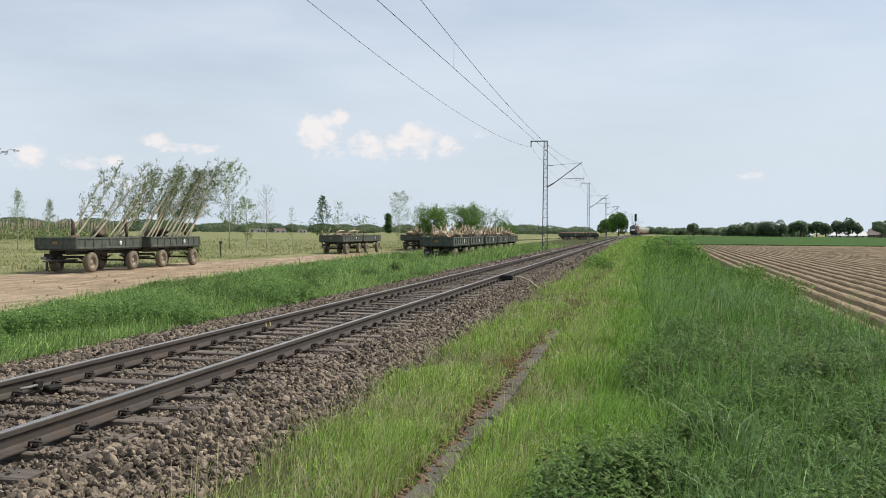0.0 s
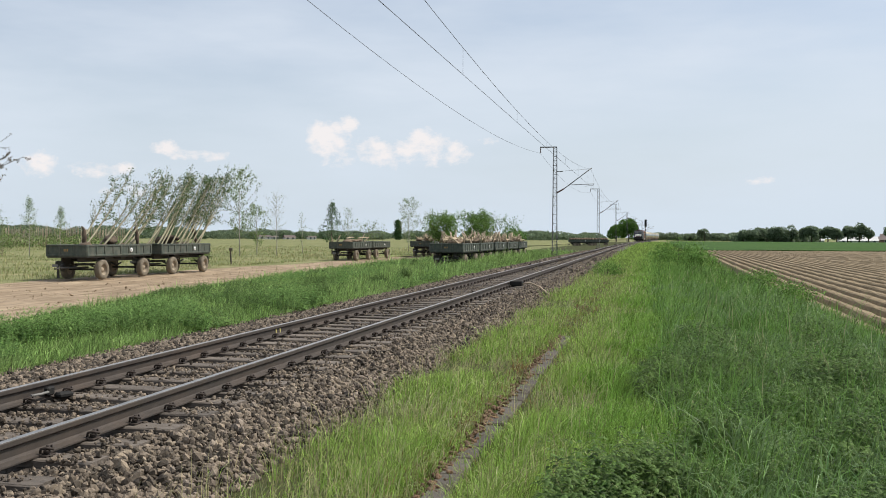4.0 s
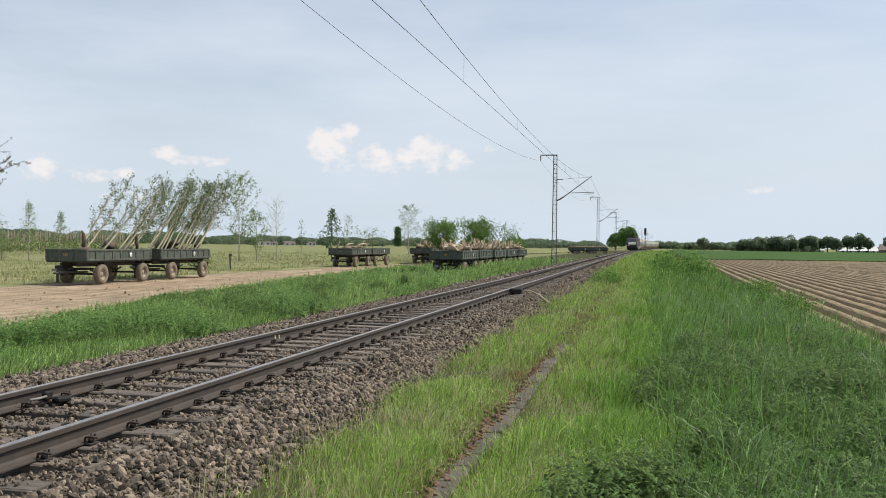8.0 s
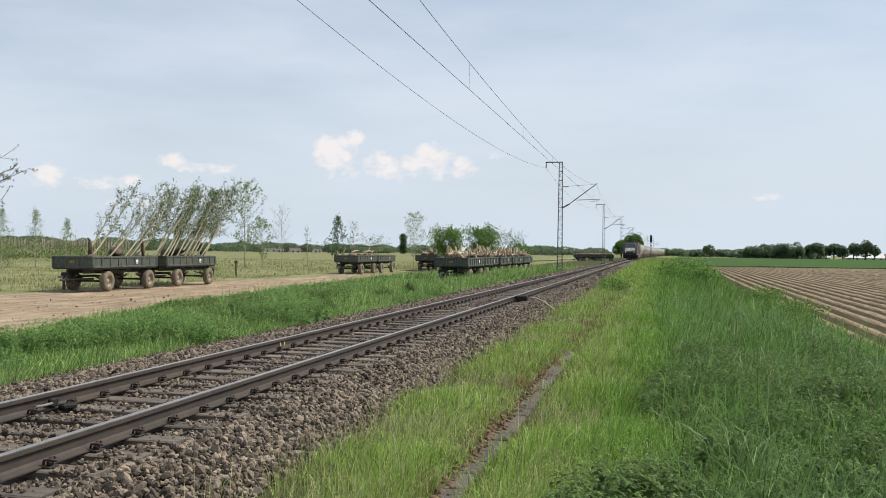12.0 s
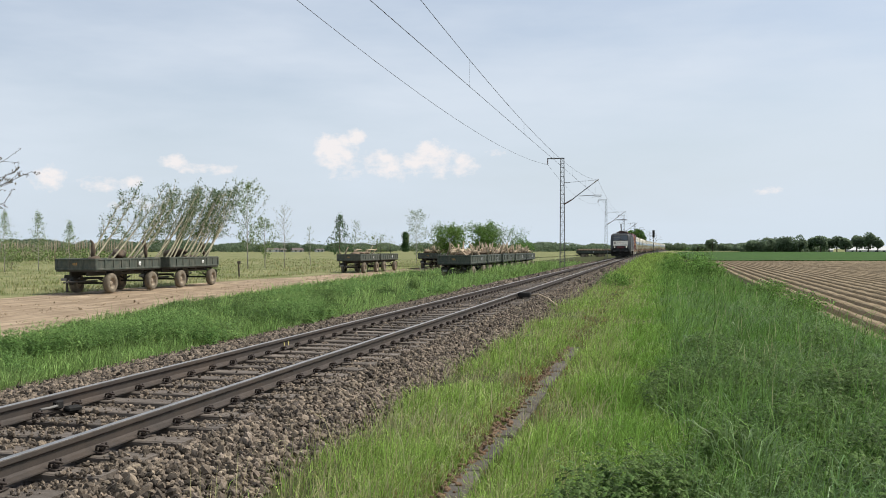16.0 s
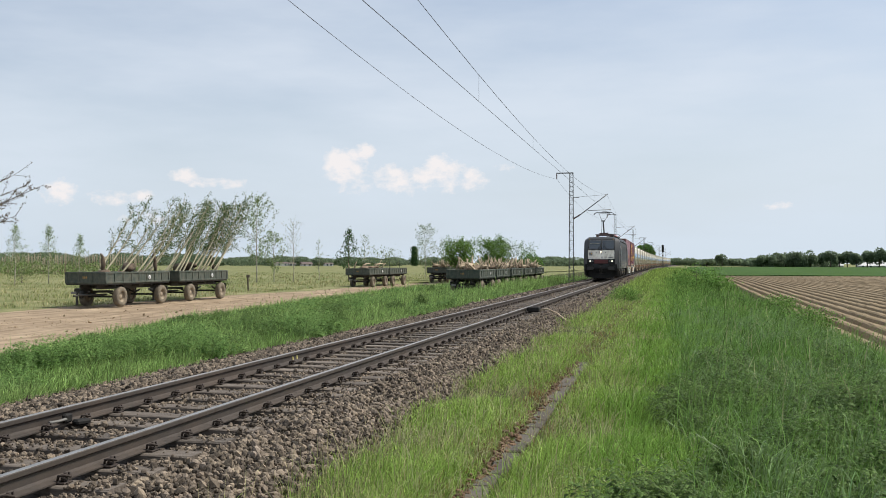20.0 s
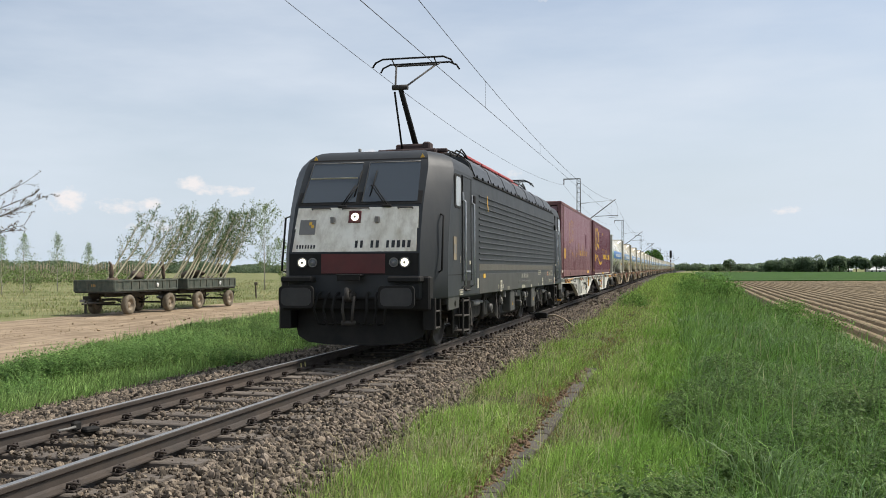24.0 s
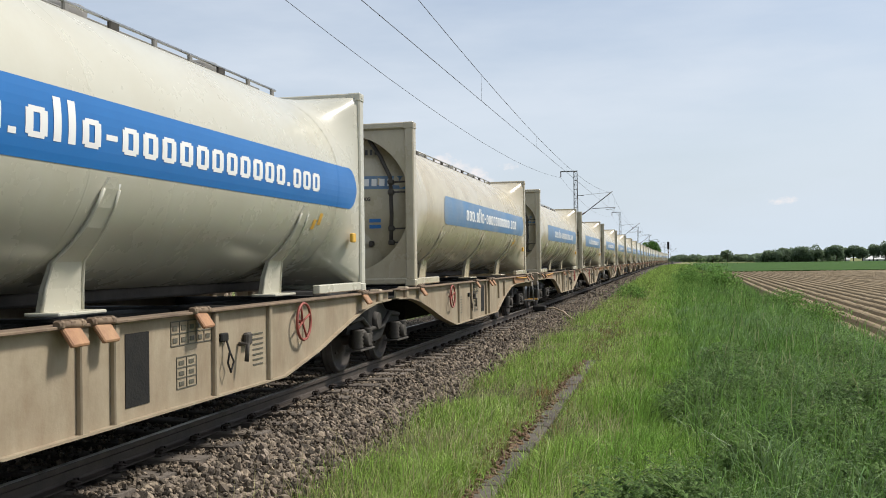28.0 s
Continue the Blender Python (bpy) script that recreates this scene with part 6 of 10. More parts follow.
def on_ribs(pieces, lift=0.004):
    """Markings that follow the corrugation. Each piece: from, to, and heights at w of its lower and upper edge."""
    s = Shape()
    for a, b, lo, hi in pieces:
        ws = rib_breaks(a, b)
        fine = []
        for p, q in zip(ws, ws[1:]):
            m = max(1, int((q - p) / 0.05))
            fine += [p + (q - p) * i / m for i in range(m)]
        fine.append(ws[-1])
        if b - a < 0.9:
            fine = sorted(set(fine + [a + (b - a) * i / 24 for i in range(25)]))
        for p, q in zip(fine, fine[1:]):
            pts = [(rib_x(v) + lift, v, h(v)) for v, h in ((p, lo), (q, lo), (q, hi), (p, hi))]
            s.add(pts, [(0, 1, 2, 3)])
    return s


def bar(a, b, lo, hi):
    return (a, b, lambda w: lo, lambda w: hi)


def arc(c, r, z, tall, thick, upper, reach=1.0):
    """One side of a tall oval ring, as upper or lower half."""
    def edge(k):
        def f(w):
            q = max(0.0, 1 - ((w - c) / (r if reach < 1 and w > c else k[0])) ** 2) ** 0.5
            return z + (1 if upper else -1) * k[1] * q
        return f
    out, inner = edge((r, tall)), edge((max(r - thick, 0.01), tall - thick * 0.8))
    return (c - r, c + r * reach, inner, out) if upper else (c - r, c + r * reach, out, inner)


def star(c, z, r):
    def top(w):
        return z + r * float(np.interp(abs(w - c) / r, (0, 0.22, 0.95, 1.0), (1.0, 0.31, 0.31, 0.31)))

    def low(w):
        return z + r * float(np.interp(abs(w - c) / r, (0, 0.50, 0.53, 0.95, 1.0), (-0.38, -0.76, 0.0, 0.30, 0.31)))
    return (c - r, c + r, low, top)


def shipping_container(skin, frame, marks, faded, door):
    c = thing("shipping_container", "faded maroon corrugated steel container with rubbed markings" if faded else "deep maroon corrugated steel container with yellow markings", "container",
              group="maroon containers")
    for d in (-1, 1):
        ws = rib_breaks(0.78, C_LEN - 0.78)
        s = Shape()
        pts = []
        for w in ws:
            pts += [(d * rib_x(w), w, 0.30), (d * rib_x(w), w, C_H - 0.11), (d * (rib_x(w) - 0.006), w, 0.30), (d * (rib_x(w) - 0.006), w, C_H - 0.11)]
        s.add(pts, [(i * 4, i * 4 + 4, i * 4 + 5, i * 4 + 1) for i in range(len(ws) - 1)] + [(i * 4 + 2, i * 4 + 6, i * 4 + 7, i * 4 + 3) for i in range(len(ws) - 1)])
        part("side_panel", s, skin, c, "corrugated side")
        part("top_rail", Shape().box((d * 1.215, C_LEN / 2, C_H - 0.055), (0.07, C_LEN - 0.3, 0.11), 0.012), frame, c)
        bot = part("bottom_rail", Shape().box((d * 1.222, C_LEN / 2, 0.215), (0.05, C_LEN - 1.7, 0.18), 0.01).box((d * 1.21, C_LEN / 2, 0.095), (0.06, C_LEN - 1.7, 0.06), 0.01), frame, c)
        if not faded and d > 0:
            part("pale_strip", Shape().box((d * 1.245, C_LEN / 2, 0.098), (0.012, C_LEN - 1.9, 0.05), 0.003), M_PALE, bot, "pale strip along the sill")
        for w in (0.82, C_LEN - 0.82):
            part("forty_foot_post", Shape().box((d * 1.218, w, C_H / 2), (0.06, 0.15, C_H - 0.06), 0.012), frame, c)
        for w, ew in ((0.45, 0.62), (C_LEN - 0.45, 0.62)):
            part("end_panel", Shape().box((d * 1.205, w, C_H / 2 + 0.12), (0.02, ew, C_H - 0.42), 0.006).box((d * 1.218, w - 0.1, C_H / 2 + 0.12), (0.03, 0.07, C_H - 0.44), 0.012)
                 .box((d * 1.218, w + 0.13, C_H / 2 + 0.12), (0.03, 0.07, C_H - 0.44), 0.012), skin, c)
            part("gooseneck_rail", Shape().box((d * 1.21, w, 0.26), (0.04, ew, 0.10), 0.01), frame, c)
        for w in (0.085, C_LEN - 0.085):
            pst = part("corner_post", Shape().box((d * 1.175, w, C_H / 2), (0.15, 0.17, C_H - 0.22), 0.02), frame, c)
            for z in (0.06, C_H - 0.06):
                part("corner_casting", Shape().box((d * 1.166, w, z), (0.178, 0.178, 0.118), 0.014).tube([(d * 1.25, w, z), (d * 1.262, w, z)], 0.035, 8), frame, pst)
        for w in (3.2, 8.4, 10.5):
            part("fork_pocket", Shape().box((d * 1.248, w, 0.17), (0.008, 0.12, 0.09), 0.003), M_GEAR, c)
    part("roof", Shape().box((0, C_LEN / 2, C_H - 0.04), (2.38, C_LEN - 0.2, 0.03), 0.005), frame, c)
    part("base", Shape().box((0, C_LEN / 2, 0.2), (2.36, C_LEN - 0.3, 0.12), 0.01), M_BLACK, c, "dark floor frame")
    for e, w in ((-1, 0.0), (1, C_LEN)):
        for z in (0.10, C_H - 0.08):
            part("end_beam", Shape().box((0, w - e * 0.09, z), (2.2, 0.16, 0.16), 0.02), frame, c)
        if e < 0:
            for d in (-1, 1):
                leaf = Shape().box((d * 0.545, 0.10, 1.46), (1.07, 0.05, 2.50), 0.01)
                for k in range(4):
                    leaf.box((d * 0.545, 0.068, 0.55 + k * 0.62), (0.92, 0.035, 0.48), 0.02)
                dr = part("door_leaf", leaf, skin, c, "maroon door leaf with pressed panels")
                for q in (0.30, 0.78):
                    part("lock_rod", Shape().tube([(d * q, 0.02, 0.12), (d * q, 0.02, C_H - 0.12)], 0.019, 8), M_SILVER if faded else frame, dr)
                    for z in (0.3, 1.1, 1.9, 2.6):
                        part("rod_keeper", Shape().box((d * q, 0.03, z), (0.10, 0.05, 0.07), 0.01), frame, dr)
                for z in (0.45, 1.05, 1.75, 2.45):
                    part("hinge", Shape().box((d * 1.10, 0.03, z), (0.07, 0.04, 0.13), 0.012), M_BLACK, dr)
        else:
            ws = [(-1.08 + k * 0.18) for k in range(13)]
            s = Shape()
            for k, x in enumerate(ws[:-1]):
                y0, y1 = w - 0.05 - 0.04 * (k % 2), w - 0.05 - 0.04 * ((k + 1) % 2)
                s.add([(x, y0, 0.15), (x + 0.18, y1, 0.15), (x + 0.18, y1, C_H - 0.15), (x, y0, C_H - 0.15)], [(0, 1, 2, 3)])
            part("end_wall", s, skin, c)
    # yellow notices
    part("notice", on_ribs([bar(1.12, 1.50, 0.76, 1.15)]), M_ORANGE_MARK, c, "yellow caution notice")
    part("name_marking", on_ribs(marks), M_YELLOW_GONE if faded else M_YELLOW_MARK, c, "plain yellow shapes" if not faded else "rubbed yellow shapes")["kind"] = "stuff"
    if faded:
        part("repair_patch", on_ribs([bar(9.85, 10.7, 1.30, 1.98)], 0.003), M_MAROON, c, "darker repaired patch")
        part("repair_patch", on_ribs([bar(4.70, 4.92, 0.32, 0.70)], 0.003), M_MAROON, c, "darker repaired patch")
        plates("door_marking", word_bars(0, 0, 0.95, 0.13, 12, 11) + word_bars(0.55, -0.2, 0.3, 0.12, 13, 4), M_YELLOW_GONE, c, FRONT, (0.02, 0.045, 2.42), "rubbed yellow number bars")
        plates("door_marking", [(0.0, j * 0.1, 0.16, 0.05) for j in range(5)] + [(0.38, j * 0.1, 0.34, 0.06) for j in range(5)], M_YELLOW_GONE, c, FRONT, (0.1, 0.045, 1.75))
        plates("data_plate", [(0, 0, 0.58, 0.36)], M_BLACK, c, FRONT, (0.45, 0.047, 1.06), "dark data plate")
        plates("data_plate", [(0, 0, 0.58, 0.12)], M_ORANGE_MARK, c, FRONT, (0.45, 0.047, 1.44), "yellow strip")
        plates("torn_sticker", [(0, 0.05, 0.09, 0.3), (0.3, 0, 0.12, 0.42), (0.05, 0.36, 0.3, 0.05)], M_ORANGE_MARK, c, FRONT, (0.45, 0.047, 0.42), "torn yellow sticker")
        plates("repair_patch", [(0, 0, 0.30, 0.95)], M_BLACK, c, SIDE, (1.235, C_LEN - 0.62, 0.42), "blackened patch")
        plates("small_sticker", [(0, 0, 0.09, 0.16)], M_ORANGE_MARK, c, SIDE, (1.235, C_LEN - 0.70, 2.05), "small yellow sticker")
        plates("sill_plate", [(0, 0, 0.30, 0.09)], M_PALE, c, SIDE, (1.232, 0.30, 0.22))
        plates("sill_plate", [(0, 0, 0.75, 0.12)], M_ORANGE_MARK, c, SIDE, (1.25, 11.0, 0.155), "yellow sill plate")
    else:
        for k, z in enumerate((1.36, 2.02)):
            s = Shape()
            oval = [(0.62 + 0.52 * math.cos(a), z + 0.27 * math.sin(a)) for a in [2 * math.pi * i / 28 for i in range(28)]]
            s.slab(oval, 1, 0.036, 0.046)
            part("emblem", s, M_YELLOW_MARK, c, "large plain yellow oval")
        lettering("45", 0.30, M_YELLOW_MARK, c, Matrix.Translation((0.55, 0.045, 0.52)) @ FRONT, bold=0.012)
        plates("door_marking", word_bars(0, 0, 0.9, 0.12, 15, 8) + word_bars(0.45, -0.17, 0.3, 0.12, 16, 3), M_MARK, c, FRONT, (0.1, 0.045, 2.50), "pale number bars")
        plates("door_marking", word_bars(0, 0, 0.62, 0.075, 17, 6), M_YELLOW_MARK, c, FRONT, (0.42, 0.045, 0.34))
        plates("sill_plate", [(0, 0, 0.34, 0.11)], M_ORANGE_MARK, c, SIDE, (1.232, 0.2, 0.21), "yellow sill plate")
        plates("sill_plate", word_bars(0, 0, 0.3, 0.10, 19, 6), M_YELLOW_MARK, c, SIDE, (1.232, C_LEN - 0.6, 0.21))
        plates("sill_plate", [(0, 0, 1.48, 0.085)], M_BOX_FRAME_DEEP, c, SIDE, (1.2518, 6.06, 0.056), "dark strip behind yellow words", 0.002)
        lettering("FULL LOADS SPECIALIST", 0.115, M_YELLOW_MARK, c, Matrix.Translation((1.2552, 6.10, 0.060)) @ SIDE, squeeze=1.1)
        part("repair_patch", on_ribs([bar(0.95, 1.1, 0.55, 1.2)], 0.003), M_BLACK, c, "blackened patch")
        part("repair_patch", on_ribs([bar(1.55, 1.75, 0.8, 1.15)], 0.003), M_BLACK, c, "blackened patch")
    return c


def name_marks():
    """Three tall oval strokes, a curve of stars and a row of plain bars."""
    rows = []
    rows += [bar(1.66, 1.84, 1.36, 2.56), bar(1.84, 2.22, 1.36, 1.54), bar(1.84, 2.10, 1.90, 2.02), bar(1.84, 2.25, 2.40, 2.56)]
    rows += [arc(2.80, 0.36, 2.08, 0.52, 0.17, True, 0.62), arc(2.80, 0.36, 2.08, 0.52, 0.17, False, 0.62)]
    rows += [arc(3.60, 0.27, 2.14, 0.30, 0.13, True), arc(3.60, 0.27, 1.74, 0.30, 0.13, False), (3.4, 3.8, lambda w: 2.04 - (w - 3.4) * 0.6, lambda w: 2.2 - (w - 3.4) * 0.6)]
    for k in range(15):
        q = k / 14
        w = 1.98 + q * 4.1
        z = float(np.interp(q, (0, 0.08, 0.17, 0.3, 0.45, 0.6, 0.75, 0.9, 1.0), (0.93, 1.06, 1.10, 1.0, 0.80, 0.66, 0.62, 0.67, 0.74)))
        rows.append(star(w, z, 0.135 - 0.02 * q))
    rng = random.Random(4)
    w = 6.9
    for k in range(19):
        big = k in (0, 8)
        lw = 0.42 if big else 0.235
        top = 1.50 if big else (1.17 + rng.choice((0, 0, 0.05)))
        if k == 8:
            w += 0.2
        if k == 0:
            rows += [bar(w + 0.05, w + 0.20, 1.0, top - 0.08), bar(w, w + 0.42, 0.90, 1.0), bar(w, w + 0.42, top - 0.08, top + 0.02), bar(w + 0.2, w + 0.34, 1.17, 1.24)]
            w += lw + 0.06
            continue
        if k == 8:
            rows += [arc(w + 0.24, 0.26, 1.21, 0.32, 0.13, True, 0.7), arc(w + 0.24, 0.26, 1.21, 0.32, 0.13, False, 0.7)]
            w += lw + 0.12
            continue
        rows.append(bar(w, w + lw * 0.38, 0.92, top))
        rows.append(bar(w + lw * 0.38, w + lw * 0.85, *rng.choice(((0.92, 0.99), (top - 0.08, top)))))
        if rng.random() < 0.6 or big:
            rows.append(bar(w + lw * 0.60, w + lw * 0.85, 0.92, top - 0.07))
        w += lw + 0.06
    rows.append(star(6.95, 2.40, 0.12))
    return rows


def faded_marks():
    """What is left of the same strokes, stars and bars on the older container."""
    rows = [bar(2.92, 3.04, 1.40, 2.22), bar(3.04, 3.30, 1.40, 1.48), bar(3.04, 3.20, 1.76, 1.83), bar(3.04, 3.32, 2.15, 2.22)]
    rows += [arc(3.72, 0.24, 1.92, 0.44, 0.09, True, 0.62), arc(3.72, 0.24, 1.92, 0.44, 0.09, False, 0.62)]
    rows += [arc(4.29, 0.19, 2.10, 0.24, 0.10, True), arc(4.29, 0.19, 1.72, 0.26, 0.10, False), (4.14, 4.44, lambda w: 1.98 - (w - 4.14) * 0.8, lambda w: 2.12 - (w - 4.14) * 0.8)]
    for k in range(10):
        q = k / 9
        rows.append(star(3.0 + q * 3.05, float(np.interp(q, (0, 0.15, 0.4, 0.7, 1.0), (1.0, 1.12, 0.98, 0.82, 1.0))), 0.105))
    rng = random.Random(5)
    w = 6.85
    for k in range(18):
        big = k in (0, 8)
        lw = 0.34 if big else 0.20
        top = 1.48 if big else 1.18
        rows.append(bar(w, w + lw * 0.4, 0.95, top))
        rows.append(bar(w + lw * 0.4, w + lw * 0.85, *rng.choice(((0.95, 1.02), (top - 0.08, top)))))
        w += lw + 0.03
    rows.append(bar(12.16, 12.24, 2.28, 2.5))
    return rows


BOX_Z = 1.128
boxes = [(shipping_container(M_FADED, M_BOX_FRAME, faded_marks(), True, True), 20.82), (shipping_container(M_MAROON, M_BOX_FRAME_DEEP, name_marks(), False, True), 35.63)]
for ob, u in boxes:
    TRAIN.append((ob, u, C_LEN))

# ---- tank containers ----
def cream(name, c1, c2, dirt, amt):
    return material(name, c1, c2, scale=1.0, rough=0.28, dirt=dirt, dirt_amt=amt, dirt_scale=0.45, bump=0.02, streak=0.55, spec=0.62)


M_CREAM = cream("cream_tank_paint", (0.505, 0.490, 0.405), (0.470, 0.455, 0.370), (0.42, 0.38, 0.28), 0.35)
M_CREAM_OLD = cream("dusty_cream_tank_paint", (0.50, 0.45, 0.33), (0.44, 0.39, 0.28), (0.28, 0.225, 0.15), 0.6)
M_BLUE = material("blue_band", (0.010, 0.140, 0.41), (0.010, 0.128, 0.38), scale=1.5, rough=0.4, bump=0, dirt=(0.03, 0.15, 0.40), dirt_amt=0.2)
M_BLUE_OLD = material("dull_blue_band", (0.085, 0.200, 0.36), (0.075, 0.175, 0.32), scale=1.5, rough=0.5, bump=0, dirt=(0.30, 0.30, 0.27), dirt_amt=0.6)
M_TANK_WHITE = material("white_marking", (0.78, 0.78, 0.76), (0.70, 0.70, 0.68), scale=3, rough=0.5, bump=0)
M_GREEN = material("green_emblem", (0.045, 0.22, 0.10), (0.06, 0.27, 0.13), scale=3, rough=0.45, bump=0)
M_GREEN_PALE = material("pale_green_emblem", (0.36, 0.55, 0.42), (0.30, 0.50, 0.37), scale=3, rough=0.45, bump=0)
M_STAINLESS = material("stainless_fitting", (0.55, 0.55, 0.54), (0.42, 0.42, 0.41), rough=0.3, metal=0.9, bump=0.05)
T_LEN, T_H, T_R, T_ZC = 12.40, 2.69, 1.222, 1.375


def on_skirt(ang, w):
    """How far the flared skirt stands out beyond the barrel."""
    ca, sa = max(abs(math.cos(ang)), 1e-6), math.sin(ang)
    sq = max(0.985 * min(1.235 / ca, (1.28 if sa > 0 else 1.30) / max(abs(sa), 1e-6)), T_R + 0.001)
    q = float(np.interp(min(w, T_LEN - w), (0.16, 0.25, 0.40, 0.60, 0.80, 0.98), (1.0, 0.88, 0.62, 0.32, 0.10, 0.0)))
    return (sq - T_R) * q + (0.0025 if q > 0 else 0.0)


def on_tank(pieces, r):
    """Markings that lie on the barrel. Each piece: from, to, lower and upper angle in degrees as functions of w."""
    s = Shape()
    for a, b, lo, hi, steps in pieces:
        for i in range(steps):
            p, q = a + (b - a) * i / steps, a + (b - a) * (i + 1) / steps
            rows = 8
            for j in range(rows):
                pts = []
                for w, f in ((p, j), (q, j), (q, j + 1), (p, j + 1)):
                    ang = radians(lo(w) + (hi(w) - lo(w)) * f / rows)
                    rs = r + on_skirt(ang, w)
                    pts.append((rs * math.cos(ang), w, T_ZC + rs * math.sin(ang)))
                s.add(pts, [(0, 1, 2, 3)], True)
    return s


def tbar(a, b, lo, hi, steps=1):
    return (a, b, lambda w: lo, lambda w: hi, steps)


def tank_container(paint, blue, old):
    t = thing("tank_container", "dusty cream tank container with a dull blue band" if old else "cream tank container with a bright blue band", "tank container", group="tank containers on the train")
    prof = [(0.0, 0.20), (0.35, 0.215), (0.7, 0.27), (0.95, 0.36), (1.10, 0.46), (1.19, 0.58), (T_R, 0.72)]
    full = prof + [(T_R, T_LEN * 0.33), (T_R, T_LEN * 0.66)] + [(r, T_LEN - z) for r, z in prof[::-1]]
    barrel = part("barrel", Shape().lathe(full, 56, pose(0, 0, T_ZC, -90)), paint, t, "long round barrel")
    part("barrel_seam", Shape().lathe([(T_R + 0.0005, 6.08), (T_R + 0.002, 6.085), (T_R + 0.002, 6.105), (T_R + 0.0005, 6.11)], 56, pose(0, 0, T_ZC, -90)), paint, barrel)
    n = 96
    for e in (0, 1):
        def at(w):
            return T_LEN - w if e else w
        verts, faces = [], []
        for k in range(n):
            a = 2 * math.pi * (k + 0.5) / n
            ca, sa = math.cos(a), math.sin(a)
            sq = min(1.235 / abs(ca) if abs(ca) > 1e-6 else 9, (1.28 if sa > 0 else 1.30) / abs(sa) if abs(sa) > 1e-6 else 9)
            sq = max(sq * 0.985, T_R + 0.001)
            rings = []
            for q, w_ in ((0.0, 0.98), (0.10, 0.80), (0.32, 0.60), (0.62, 0.40), (0.88, 0.25), (1.0, 0.16)):
                rings.append((T_R + 0.001 + (sq - T_R - 0.001) * q, w_))
            rings += [(sq, 0.10), (1.15, 0.10), (1.15, 0.66)]
            verts += [(r_ * ca, at(w_), T_ZC + r_ * sa) for r_, w_ in rings]
        m9 = 9
        for k in range(n):
            i, j = k * m9, ((k + 1) % n) * m9
            faces += [(i + c_, j + c_, j + c_ + 1, i + c_ + 1) for c_ in range(m9 - 1)]
        sk = Shape().add(verts, faces, True)
        sk.smooth = [c_ % (m9 - 1) < 5 for c_ in range(len(faces))]
        part("end_skirt", sk, paint, t, "flared end skirt")
        for d in (-1, 1):
            post = part("corner_post", Shape().box((d * 1.17, at(0.09), T_H / 2), (0.15, 0.17, T_H - 0.2), 0.018), paint, t)
            for z in (0.06, T_H - 0.06):
                part("corner_casting", Shape().box((d * 1.163, at(0.09), z), (0.178, 0.178, 0.118), 0.014).box((d * 1.253, at(0.09), z), (0.006, 0.07, 0.045), 0.002), paint, post)
            part("bottom_rail", Shape().box((d * 1.19, at(0.95), 0.075), (0.09, 1.6, 0.11), 0.012), paint, t)
        for z in (0.08, T_H - 0.05):
            part("cross_rail", Shape().box((0, at(0.09), z), (2.2, 0.12, 0.10), 0.015), paint, t)
    for w in (2.35, 6.38, 10.36):
        for d in (-1, 1):
            # a plate that hugs the barrel, widens downwards and stands on a foot
            rows = []
            for a, wd in ((-15, 0.06), (-19, 0.10), (-26, 0.115), (-34, 0.13), (-42, 0.155), (-50, 0.19)):
                ca, sa = math.cos(radians(a)), math.sin(radians(a))
                rows.append([(d * (T_R + k) * ca, w + e * wd, T_ZC + (T_R + k) * sa) for k in (0.022, -0.02) for e in (-1, 1)])
            for x, z, wd in ((0.74, 0.22, 0.23), (0.72, 0.02, 0.26)):
                rows.append([(d * (x + k), w + e * wd, z) for k in (0.022, -0.03) for e in (-1, 1)])
            s = Shape()
            for q, r in zip(rows, rows[1:]):
                s.add(q + r, [(0, 1, 5, 4), (2, 3, 7, 6), (0, 2, 6, 4), (1, 3, 7, 5)])
            sd = part("saddle", s, paint, t, "curved saddle plate hugging the barrel")
            for e in (0, 1):
                part("saddle_flange", Shape().tube([r[e] for r in rows[1:]], 0.016, 6), paint, sd)
            part("saddle_foot", Shape().box((d * 0.78, w, 0.03), (0.30, 0.62, 0.03), 0.008), paint, sd)
    part("longitudinal_sill", Shape().box((0, T_LEN / 2, 0.12), (0.5, T_LEN - 1, 0.12), 0.02), M_GEAR, t)
    # walkway and fittings on top
    wk = part("walkway", Shape().box((0.08, T_LEN / 2, T_ZC + T_R + 0.03), (0.26, T_LEN - 2.2, 0.02), 0.006), M_PLATE, t, "grey walkway along the top")
    zr = T_ZC + (T_R ** 2 - 0.42 ** 2) ** 0.5
    part("walkway_edge", Shape().tube([(0.42, 1.1, zr + 0.075), (0.42, T_LEN - 1.1, zr + 0.075)], 0.016, 6).tube([(0.36, 1.1, zr + 0.10), (0.36, T_LEN - 1.1, zr + 0.10)], 0.011, 6), M_STAINLESS, wk)
    for k in range(15):
        w = 1.2 + k * (T_LEN - 2.4) / 14
        part("walkway_bracket", Shape().box((0.42, w, zr + 0.03), (0.035, 0.07 if k % 3 else 0.16, 0.09), 0.01), M_PLATE if k % 3 else M_GEAR, wk)
    for k in range(4):
        part("manhole", Shape().lathe([(0, 0.12), (0.24, 0.11), (0.26, 0.08), (0.25, 0.0)], 20, pose(0, 2.2 + k * 2.6, T_ZC + T_R)), M_PLATE, t)
    # band with plain letter bars, round ended
    R0, R1 = T_R + 0.003, T_R + 0.006
    lo_a, hi_a, b0, b1, rr = -13.0, 12.0, 2.25, 12.10, 0.28

    def bulge(w):
        e = min(w - b0, b1 - w)
        return 1.0 if e > rr else max(0.02, 1 - (1 - max(0, e) / rr) ** 2) ** 0.5
